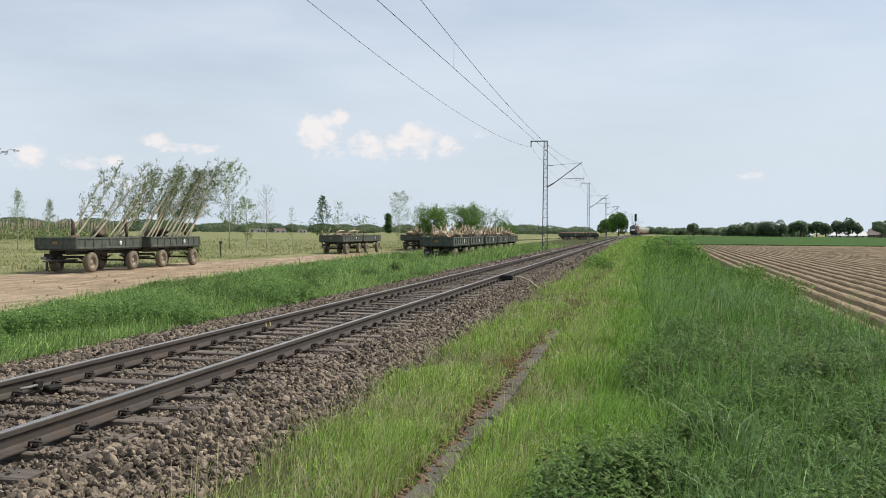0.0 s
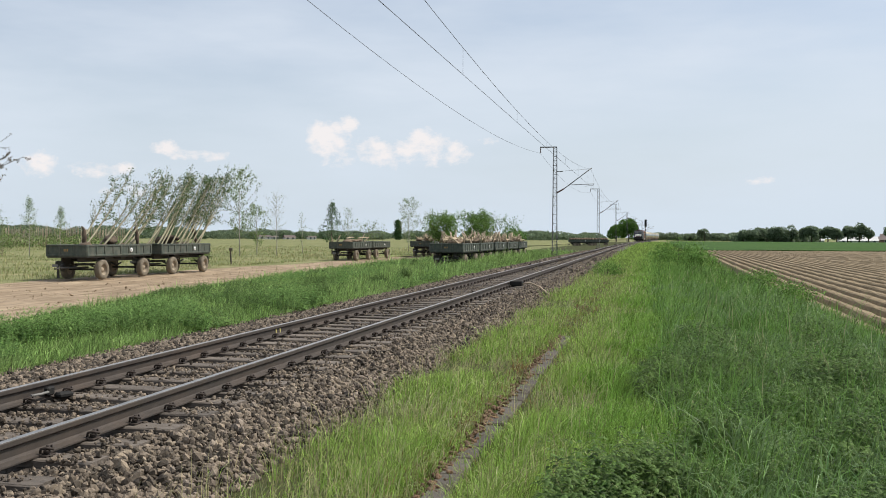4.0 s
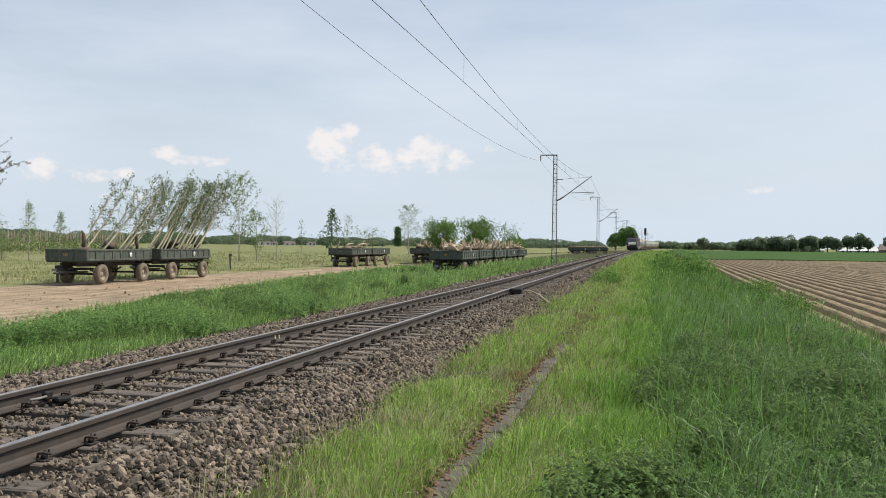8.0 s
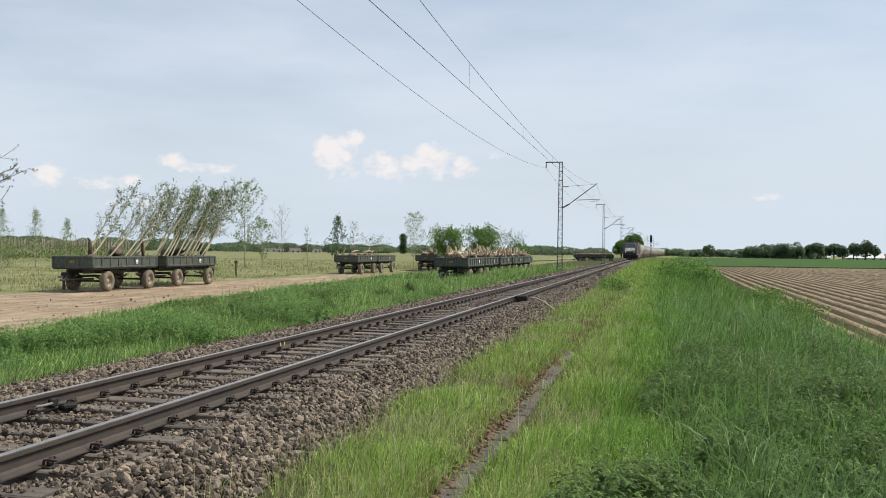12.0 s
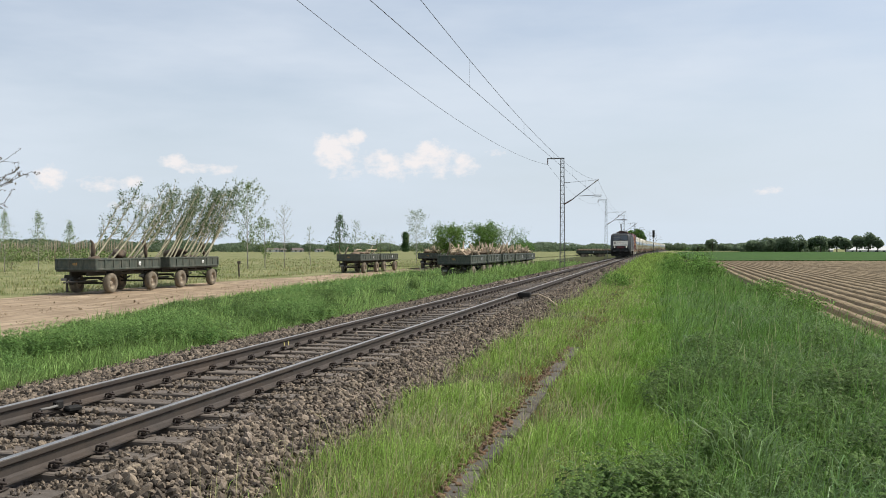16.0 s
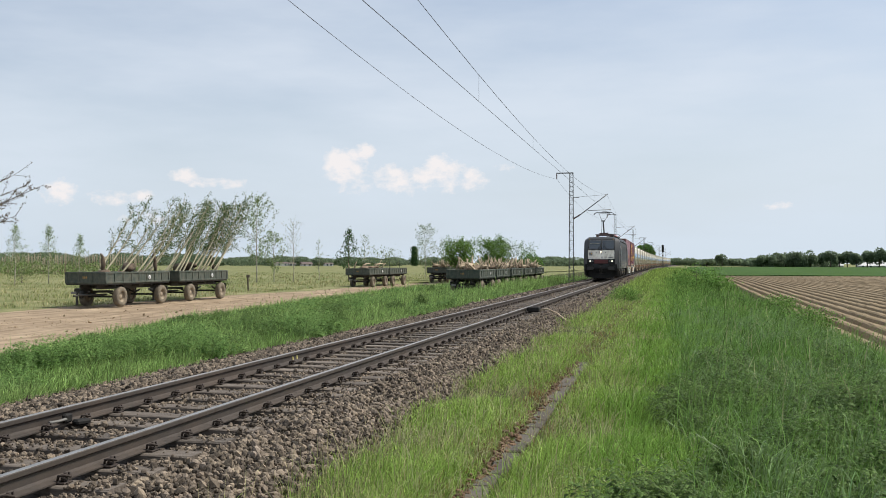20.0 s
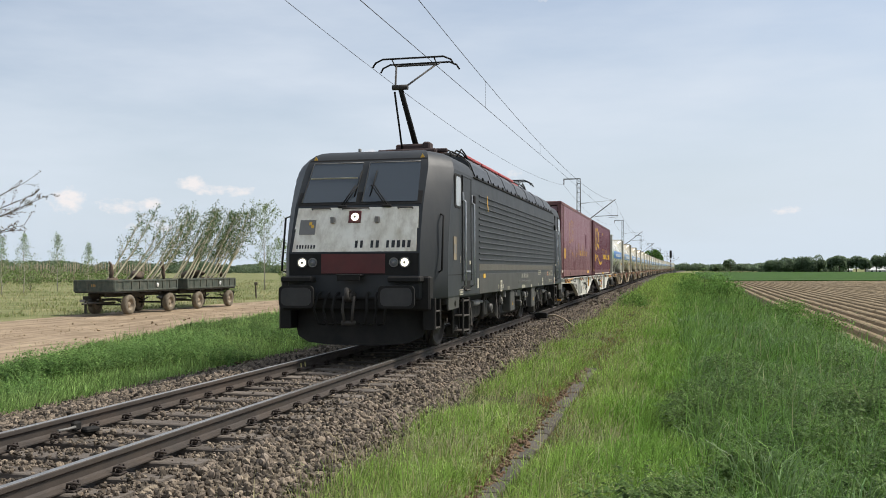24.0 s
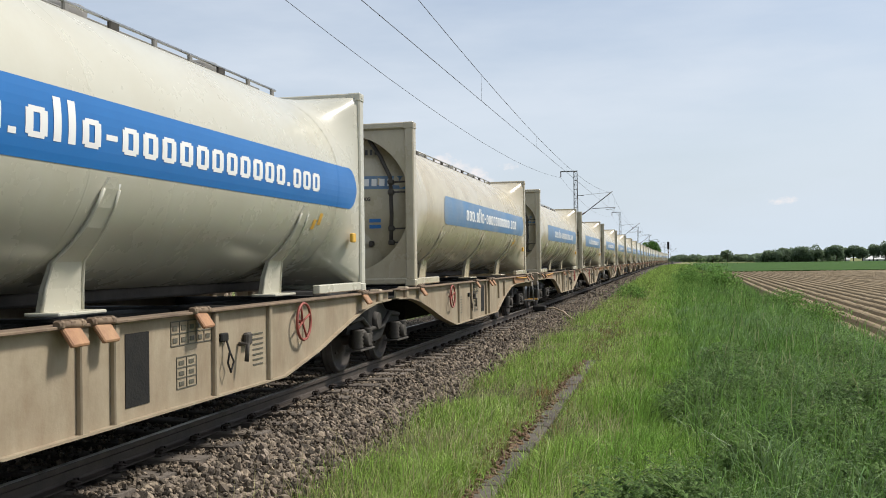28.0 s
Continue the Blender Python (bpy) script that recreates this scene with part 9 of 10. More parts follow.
for k, (x, y, z, rz) in enumerate(TRAILER_AT[2:], 2):
    if k == 3:
        rail_ = Shape()
        for q in ((-1.0, 0.3), (1.0, 0.3), (1.0, 3.8), (-1.0, 3.8)):
            rail_.tube([(q[0], q[1], 1.75), (q[0], q[1], 2.6)], 0.025, 6)
        rail_.tube([(-1.0, 0.3, 2.6), (1.0, 0.3, 2.6), (1.0, 3.8, 2.6), (-1.0, 3.8, 2.6), (-1.0, 0.3, 2.6)], 0.025, 6)
        tagged(part("load_frame", rail_, M_TRAILER, None, "", pose(x, y, z)), "green tube frame standing on a trailer", "frame")
        continue
    if abs(rz) < 10:
        load_stems(x, y, z - 0.05, 50 + k, 32 if k != 2 else 8)
    else:
        a = radians(rz)
        for j in range(9):
            u = 0.5 + j * 0.65
            root_ball((x - math.sin(a) * u, y + math.cos(a) * u, z + 1.9), (0.44, 0.44, 0.30), 900 + k * 10 + j, M_ROOTS)

# ---- signal, houses and trackside things ----
M_HOUSE = material("white_render", (0.72, 0.71, 0.68), (0.62, 0.61, 0.58), scale=0.5, rough=0.85)
M_BRICKRED = material("red_brick_wall", (0.24, 0.15, 0.12), (0.20, 0.125, 0.10), scale=1.0, rough=0.9)
M_ROOF = material("dull_roof_tiles", (0.13, 0.10, 0.09), (0.11, 0.085, 0.075), scale=0.8, rough=0.85)
M_PANE = material("dark_window", (0.05, 0.06, 0.07), (0.04, 0.05, 0.06), rough=0.1, bump=0)


def house(at, rz, w, d, h, roof, wall, label, top):
    ob = thing("house", label, "house", pose(*at, 0, 0, rz), group="far houses")
    part("wall", Shape().box((0, 0, h / 2), (w, d, h), 0.02), wall, ob)
    s = Shape().slab([(-d / 2 - 0.4, h - 0.05), (d / 2 + 0.4, h - 0.05), (0, h + roof)], 0, -w / 2 - 0.3, w / 2 + 0.3)
    part("roof", s, top, ob)
    for k in range(max(2, int(w / 3))):
        x = -w / 2 + (k + 0.5) * w / max(2, int(w / 3))
        win = part("window", Shape().box((x, -d / 2 - 0.02, h * 0.55), (1.2, 0.08, 1.2), 0.02), M_TANK_WHITE, ob)
        part("pane", Shape().box((x, -d / 2 - 0.065, h * 0.55), (1.0, 0.02, 1.0), 0.005), M_PANE, win)


M_PALE_ROOF = material("pale_metal_roof", (0.60, 0.60, 0.58), (0.52, 0.52, 0.50), scale=0.6, rough=0.6)
for yaw, dist, rz, w, d, h, roof, wall, top, label in ((-11.25, 500, 8, 17, 9, 1.1, 2.0, M_HOUSE, M_PALE_ROOF, "low white shed below far trees"), (-12.2, 505, 5, 11, 8, 1.6, 1.5, M_BRICKRED, M_ROOF, "low brick building behind the fields"),
                                                       (-12.95, 515, 5, 10, 8, 2.2, 2.2, M_BRICKRED, M_ROOF, "brick house with a tiled roof behind the fields"), (-9.1, 500, 0, 8, 6, 1.1, 1.9, M_HOUSE, M_PALE_ROOF, "small white shed below far trees"),
                                                       (-3.95, 690, 0, 8, 8, 2.4, 2.2, M_HOUSE, M_ROOF, "distant house with a tiled roof"), (-2.3, 690, 0, 6, 6, 2.4, 1.8, M_HOUSE, M_ROOF, "distant pale house on the horizon"),
                                                       (22.5, 548, 15, 7, 5, 1.5, 0.8, M_HOUSE, M_ROOF, "distant white building beyond the meadow"), (21.9, 548, 15, 3.2, 4, 1.3, 0.7, M_HOUSE, M_ROOF, "distant white building beyond the meadow"),
                                                       (19.75, 548, 15, 4.4, 4, 1.4, 0.5, M_HOUSE, M_ROOF, "distant white building beyond the meadow"), (21.05, 552, 15, 6, 5, 1.1, 1.3, M_HOUSE, M_ROOF, "distant grey-roofed house beyond the meadow")):
    house(polar(yaw, dist, -0.8), rz - yaw * -1, w, d, h, roof, wall, label, top)


def signal():
    y = 332.0
    sg = thing("railway_signal", "dark main signal on a slim mast beside the track", "signal", pose(track_x(y) + 2.9, y, 0))
    part("mast", Shape().tube([(0, 0, -0.8), (0, 0, 7.3)], 0.09, 8), M_STEEL, sg)
    head = part("signal_head", Shape().box((0, -0.1, 6.2), (0.75, 0.2, 2.4), 0.06), M_BLACK, sg, "black signal screen")
    for z in (5.6, 6.2, 6.8):
        part("hood", Shape().tube([(0, -0.2, z), (0, -0.45, z)], 0.13, 10), M_BLACK, head)
    part("mast_sign", Shape().box((0, -0.12, 3.9), (0.42, 0.03, 1.5), 0.01), M_TANK_WHITE, sg, "white and red mast sign")
    part("mast_sign_band", Shape().box((0, -0.14, 3.9), (0.43, 0.02, 0.5), 0.005), M_RED, sg)
    part("ladder", Shape().tube([(0.2, 0.1, -0.6), (0.2, 0.1, 6.5)], 0.02, 5).tube([(-0.2, 0.1, -0.6), (-0.2, 0.1, 6.5)], 0.02, 5), M_STEEL, sg)
    part("control_box", Shape().box((1.2, 0.3, 0.2), (0.9, 0.5, 1.6), 0.03), M_PLATE, sg)


signal()


def trackside():
    # axle counter on the near rail with its cable
    b = thing("axle_counter", "small black axle counter box clamped to the rail", "axle counter", pose(TRACK_X + 1.02, 32.0, -0.06))
    part("case", Shape().box((0, 0, 0), (0.42, 0.34, 0.17), 0.03), M_BLACK, b)
    part("foot", Shape().box((-0.12, 0, -0.11), (0.14, 0.28, 0.08), 0.015), M_CLIP, b)
    part("cable", Shape().tube([(0.2, 0, -0.02), (0.45, 0.05, 0.02), (0.8, -0.2, -0.10), (1.15, -0.9, -0.28), (1.4, -1.5, -0.34)], 0.026, 8), M_STICK, b, "pale tan cable sleeve")
    # bonded cable on the far rail
    c = thing("rail_bond", "small cable bond on the inner side of the far rail", "cable", pose(TRACK_X - 0.68, 8.80, -0.1))
    part("clamp", Shape().box((0, 0, 0), (0.06, 0.12, 0.09), 0.015), M_BLACK, c)
    part("sleeve", Shape().tube([(0.03, -0.06, 0.0), (0.04, -0.2, 0.0), (0.03, -0.34, 0.005)], 0.014, 6), M_PLATE, c, "pale cable end")
    part("bond_case", Shape().box((0.10, 0.10, -0.05), (0.11, 0.17, 0.06), 0.02, pose(0, 0, 0, 0, 0, -25)), M_BLACK, c)
    # yellow strokes painted on the web of the far rail
    p = thing("paint_strokes", "two short pale yellow paint strokes on the rail web", "marking", pose(TRACK_X - 0.7535 + 0.012, 15.2, -0.09))
    for d in (-0.09, 0.09):
        part("stroke", Shape().box((0, d, 0), (0.006, 0.035, 0.085), 0.001, pose(0, 0, 0, 14)), M_YELLOW_STROKE, p)
    # cable trough lids
    tr = thing("cable_trough", "half overgrown row of old concrete trough lids", "cable trough", kind="structure")
    rng = random.Random(9)
    lid = []
    for k in range(3):
        lid.append(Shape().box((0, 0, 0), (0.185, 0.485, 0.07), 0.014).mesh("lid"))
        lid[-1].materials.append(M_CONCRETE)
    for k in range(30):
        y = 3.0 + k * 0.5
        part("lid", lid[k % 3], None, tr, m=pose(-1.46 + rng.uniform(-0.012, 0.012), y, -0.352 + rng.uniform(-0.018, 0.010), rng.uniform(-1.5, 1.5), rng.uniform(-3, 2), rng.uniform(-2, 2)))
    litter = Shape()
    for k in range(420):
        y = 3.2 + k * 0.035
        s = rng.uniform(0.015, 0.05)
        litter.box((-1.555 + rng.gauss(0, 0.045), y, -0.325), (s, s * 1.6, 0.03), 0.008, pose(0, 0, 0, rng.uniform(-20, 20), rng.uniform(-20, 20), rng.uniform(0, 90)))
    part("litter", litter, M_RUST_SOIL, tr, "reddish crumbled litter on the lids")["kind"] = "stuff"
    post = thing("marker_post", "short dark wooden post in the meadow", "post", pose(-31.5, 69.5, -0.78, 3, -2, 20))
    part("stake", Shape().box((0, 0, 0.55), (0.12, 0.12, 1.25), 0.02), M_BARK, post)
    part("cap", Shape().box((0.03, 0, 1.18), (0.26, 0.10, 0.22), 0.03), M_BARK, post)
    # bleached stone slabs by the track
    for x, y, s in ((-3.4, 79, 0.5), (-2.6, 95, 0.3)):
        ob = part("stone_slab", Shape().box((0, 0, 0), (0.6 * s * 2, 0.4 * s * 2, 0.08), 0.03), M_CONCRETE, None, "", pose(x, y, -0.3, 3, 2, 20))
        tagged(ob, "small pale concrete slab in the grass", "slab", group="slabs")


trackside()

# ---- ballast stones and grass ----
def patchy(x, y, scale, seed):
    """Smooth uneven value, about 0 to 1, to vary the growth from place to place."""
    r = np.random.RandomState(seed)
    s = np.zeros(len(x))
    for k in range(6):
        a, ph, q = r.uniform(0, 6.28), r.uniform(0, 6.28), scale * r.uniform(0.6, 2.2)
        s += np.sin((x * math.cos(a) + y * math.sin(a)) * q + ph)
    return 0.5 + s / 7.0


def rock_bases(n=8):
    rng = np.random.RandomState(2)
    t = (1 + 5 ** 0.5) / 2
    v = np.array([(-1, t, 0), (1, t, 0), (-1, -t, 0), (1, -t, 0), (0, -1, t), (0, 1, t), (0, -1, -t), (0, 1, -t), (t, 0, -1), (t, 0, 1), (-t, 0, -1), (-t, 0, 1)], float)
    v /= np.linalg.norm(v[0])
    f = np.array([(0, 11, 5), (0, 5, 1), (0, 1, 7), (0, 7, 10), (0, 10, 11), (1, 5, 9), (5, 11, 4), (11, 10, 2), (10, 7, 6), (7, 1, 8), (3, 9, 4), (3, 4, 2), (3, 2, 6), (3, 6, 8), (3, 8, 9), (4, 9, 5),
                  (2, 4, 11), (6, 2, 10), (8, 6, 7), (9, 8, 1)])
    out = []
    for k in range(n):
        w = v * rng.uniform(0.62, 1.25, size=(12, 1))
        for j in range(3):
            d = rng.normal(size=3)
            d /= np.linalg.norm(d)
            q = w @ d
            cut = rng.uniform(0.45, 0.75)
            w = w - np.outer(np.clip(q - cut, 0, None), d)
        out.append(w)
    return out, f


ROCKS, ROCK_F = rock_bases()


def turns(n, rng):
    q = rng.normal(size=(n, 4))
    q /= np.linalg.norm(q, axis=1)[:, None]
    w, x, y, z = q.T
    return np.stack([np.stack([1 - 2 * (y * y + z * z), 2 * (x * y - z * w), 2 * (x * z + y * w)], -1), np.stack([2 * (x * y + z * w), 1 - 2 * (x * x + z * z), 2 * (y * z - x * w)], -1),
                     np.stack([2 * (x * z - y * w), 2 * (y * z + x * w), 1 - 2 * (x * x + y * y)], -1)], 1)


BED_X, BED_Z = (-3.7, -1.95, -1.1, -0.9, 0.9, 1.1, 1.5, 2.45), (-0.575, -0.225, -0.211, -0.228, -0.228, -0.211, -0.225, -0.49)


def scatter_stones(n, y0, y1, size, rng, power=1.0):
    y = y0 + (y1 - y0) * rng.uniform(size=n) ** power
    x = rng.uniform(-4.05, 2.32, size=n)
    x = np.where(x > 2.0, x - 0.25 * rng.uniform(size=n) ** 2, x)
    z = np.interp(x, BED_X, BED_Z)
    # fewer stones on sleepers, none on rails
    ph = np.abs(((y + 12.75) / SPACING + 0.5) % 1.0 - 0.5) * SPACING
    on = (ph < 0.16) & (np.abs(x) < 1.34)
    spare = np.where(np.abs(x) > 0.95, np.clip(patchy(x, y, 1.9, 34) * 1.1 - 0.22, 0.05, 0.6), np.clip(patchy(x, y, 2.2, 33) * 0.9 - 0.28, 0.03, 0.42))
    keep = (~on | (rng.uniform(size=n) < spare)) & (np.abs(np.abs(x) - 0.7535) > 0.11)
    z = np.where(on & (np.abs(x) < 1.25), -0.182, z)
    x, y, z = x[keep], y[keep], z[keep]
    m = len(x)
    s = size * np.minimum(rng.lognormal(0, 0.36, size=m), 1.8) * np.where(np.abs(x) < 1.3, 0.70, 1.0)
    sc = s[:, None] * rng.uniform(0.6, 1.2, size=(m, 3)) * np.array([1, 1, 0.8])
    z = z + rng.uniform(-0.3, 0.5, size=m) * s + np.where(np.abs(x) < 1.3, 0.0, 0.008)
    return np.stack([x + TRACK_X, y, z], 1), sc, turns(m, rng), rng.randint(0, len(ROCKS), size=m)


def ballast():
    rng = np.random.RandomState(14)
    for n, y0, y1, size, name in ((9000, -14.0, 4.8, 0.05, "ballast_behind"), (58000, 4.8, 16.0, 0.032, "ballast_near"), (56000, 16.0, 45.0, 0.034, "ballast_middle"), (16000, 45.0, 120.0, 0.075, "ballast_far")):
        p, sc, rt, kind = scatter_stones(n, y0, y1, size, rng, 1.15)
        base = np.stack(ROCKS)[kind] * sc[:, None, :]
        v = np.einsum("nij,nkj->nki", rt, base) + p[:, None, :]
        f = (np.arange(len(p))[:, None, None] * 12 + ROCK_F[None]).reshape(-1, 3)
        ob = soup(name, v.reshape(-1, 3), f, M_STONE, track, "loose grey-brown ballast stones")
        ob["kind"] = "stuff"
    # the nearest stones one by one, on the shoulder before the camera
    meshes = []
    for k, r in enumerate(ROCKS):
        me = Shape().add([tuple(p) for p in r], [tuple(t) for t in ROCK_F]).mesh("ballast_stone")
        me.materials.append(M_STONE_ONE)
        meshes.append(me)
    pick = random.Random(15)
    for k in range(300):
        y = 6.0 + 6.0 * pick.random()
        x = pick.uniform(1.32, 2.2)
        s = 0.034 * pick.uniform(0.7, 1.6)
        m = pose(TRACK_X + x, y, float(np.interp(x, BED_X, BED_Z)) + s * 0.75, pick.uniform(0, 360), pick.uniform(0, 360), pick.uniform(0, 360)) @ Matrix.Diagonal((s, s * pick.uniform(0.7, 1.1), s * pick.uniform(0.6, 0.9), 1))
        part("ballast_stone", meshes[k % len(meshes)], None, track, m=m)


ballast()


def road_clods():
    """Dry crumbs of earth on the dirt road, thickest along its edges."""
    rng = np.random.RandomState(41)
    n = 5200
    y = 24 + 88 * rng.uniform(size=n) ** 1.4
    q = rng.beta(0.55, 0.55, size=n)
    near = np.array([road_near(v) for v in y])
    far = np.array([road_far(v) for v in y])
    x = far + (near - far) * (0.01 + 0.98 * q)
    s = 0.015 * rng.lognormal(0, 0.5, size=n)
    sc = s[:, None] * rng.uniform(0.6, 1.3, size=(n, 3)) * np.array([1.1, 1.4, 0.7])
    z = np.interp(x, PROFILE_X, PROFILE_Z) - 0.05 - 0.05 * np.sin(x * 2.4) + s * 0.15
    base = np.stack(ROCKS)[rng.randint(0, len(ROCKS), size=n)] * sc[:, None, :]
    v = np.einsum("nij,nkj->nki", turns(n, rng), base) + np.stack([x, y, z], 1)[:, None, :]
    f = (np.arange(n)[:, None, None] * 12 + ROCK_F[None]).reshape(-1, 3)
    tagged(soup("road_crumbs", v.reshape(-1, 3), f, M_CLOD), "dry earth crumbs on the dirt road", "earth crumbs", kind="stuff")


road_clods()


def blades(name, x, y, h, w, mat, rng, lean=0.35, wind=(0.12, 0.03), label="", z=None, tuft=9, levels=(0.0, 0.55, 1.0), hook=0.0):
    """Bent tapering grass blades that stand in tufts."""
    n = len(x)
    order = np.argsort(y, kind="stable")
    x, y, h, w = x[order], y[order], h[order], w[order]
    # blades draw together round the first of each tuft and lean outwards from it
    lead = (np.arange(n) // tuft) * tuft
    reach = 0.05 + 0.006 * y
    cx, cy = x[lead], y[lead]
    off = rng.normal(size=(n, 2)) * np.stack([reach, reach], 1) * 0.8
    loose = rng.uniform(size=n) < 0.35
    x = np.where(loose, x, cx + off[:, 0])
    y = np.where(loose, y, cy + off[:, 1])
    h = h * np.where(loose, 0.85, 1.0) * rng.lognormal(0, 0.22, size=(n // tuft + 1))[np.arange(n) // tuft]
    # the trough lids stay clear near by
    over = (np.abs(x + 1.46) < 0.10) & (rng.uniform(size=n) > 0.18 + np.clip((y - 10) / 7, 0, 0.82) + 0.3 * (patchy(x * 0, y, 2.0, 9) - 0.4))
    x = np.where(over, x + np.where(x < -1.46, -0.22, 0.22), x)
    h = np.where(np.abs(x + 1.46) < 0.33, h * 0.6, h)
    a = rng.uniform(0, 2 * math.pi, size=n)
    side = np.stack([np.cos(a), np.sin(a), np.zeros(n)], 1)
    drift = np.concatenate([off / (np.linalg.norm(off, axis=1)[:, None] + 1e-6), np.zeros((n, 1))], 1)
    out = drift * (rng.uniform(0, 1, size=n) ** 1.3 * lean)[:, None] + rng.normal(size=(n, 3)) * np.array([[0.14, 0.14, 0]]) + np.array([[wind[0], wind[1], 0]]) * rng.uniform(0.2, 1.8, size=(n, 1))
    base = np.stack([x, y, (ground_z(x - bend(y)) if z is None else z) - 0.02], 1)
    up = np.array([[0, 0, 1.0]])
    H, W = h[:, None], w[:, None]
    fall = np.clip(np.linalg.norm(out, axis=1)[:, None], 0, 1.3)
    rows = []
    for q in levels:
        at = base + up * H * (q * (1.06 + 0.3 * fall) - (0.06 + 0.72 * fall) * q * q - hook * q ** 5) + out * H * 1.05 * q ** 1.7
        rows.append((at, 0.5 if q < 0.2 else 0.44 if q < 0.7 else 0.30 if q < 0.95 else 0.0))
    v = np.stack([p + sgn * side * W * k for p, k in rows[:-1] for sgn in (-1, 1)] + [rows[-1][0]], 1).reshape(-1, 3)
    m = len(levels)
    i = np.arange(n)[:, None] * (2 * m - 1)
    quads = []
    for k in range(m - 2):
        quads += [i + np.array([[2 * k, 2 * k + 1, 2 * k + 3]]), i + np.array([[2 * k, 2 * k + 3, 2 * k + 2]])]
    f = np.concatenate(quads + [i + np.array([[2 * m - 4, 2 * m - 3, 2 * m - 2]])], 1).reshape(-1, 3)
    ob = soup(name, v, f, mat)
    return tagged(ob, label, "grass", kind="stuff")


def spread_y(n, y0, y1, rng, p):
    """Places along the view, thinner with distance."""
    u = rng.uniform(size=n)
    e = 1 - p
    return (y0 ** e + u * (y1 ** e - y0 ** e)) ** (1 / e)


def strip_edge(y):
    """How far left of the eye the grown strip reaches, towards the dirt road."""
    return np.interp(y, EDGE_Y, EDGE_X)


def herbs(x, y):
    """Where broad-leaved weeds crowd out the grass, 0 to 1."""
    near = np.clip((x + 0.05 + 0.5 * np.clip((9.0 - y) / 3, 0, 1) - 0.30 * np.sin(y * 0.9)) * 3, 0, 1) * np.clip((18.0 + 2.5 * np.sin(x * 2) - y) * 0.3, 0, 1) * (0.72 + 0.45 * patchy(x, y, 1.6, 15))
    return np.maximum(near, np.clip((patchy(x, y, 1.1, 6) - 0.52) * 5, 0, 1) * np.clip((x - 1.6) * 1.2, 0, 1))


def weeds(name, x, y, h, mat, rng, label, leaf=0.10, per=14):
    """Upright weeds: drooping pointed leaves round unseen stems."""
    n = len(x)
    i = np.repeat(np.arange(n), per)
    m = len(i)
    q = rng.uniform(0.30, 1.0, size=m)
    tilt = rng.normal(size=(n, 2)) * 0.14
    root = np.stack([x[i] + tilt[i, 0] * h[i] * q, y[i] + tilt[i, 1] * h[i] * q, ground_z(x[i]) - 0.03 + h[i] * q], 1)
    a = rng.uniform(0, 2 * math.pi, size=m)
    way = np.stack([np.cos(a), np.sin(a), np.zeros(m)], 1)
    side = np.stack([-np.sin(a), np.cos(a), np.zeros(m)], 1)
    long_ = (leaf * (1.25 - 0.65 * q) * rng.uniform(0.65, 1.35, size=m) * (1 + y[i] / 40))[:, None]
    lift = rng.uniform(-0.05, 0.45, size=(m, 1))
    up = np.array([[0, 0, 1.0]])
    mid = root + way * long_ * 0.48 + up * long_ * lift * 0.5
    tip = root + way * long_ * 0.98 + up * long_ * (lift - 0.55) * 0.6
    w = long_ * rng.uniform(0.15, 0.24, size=(m, 1))
    v = np.stack([root, mid - side * w - up * w * 0.35, tip, mid + side * w - up * w * 0.35, mid], 1).reshape(-1, 3)
    k = np.arange(m)[:, None] * 5
    f = np.concatenate([k + np.array([[0, 1, 4]]), k + np.array([[1, 2, 4]]), k + np.array([[2, 3, 4]]), k + np.array([[3, 0, 4]])], 1).reshape(-1, 3)
    return tagged(soup(name, v, f, mat), label, "weeds", kind="stuff")


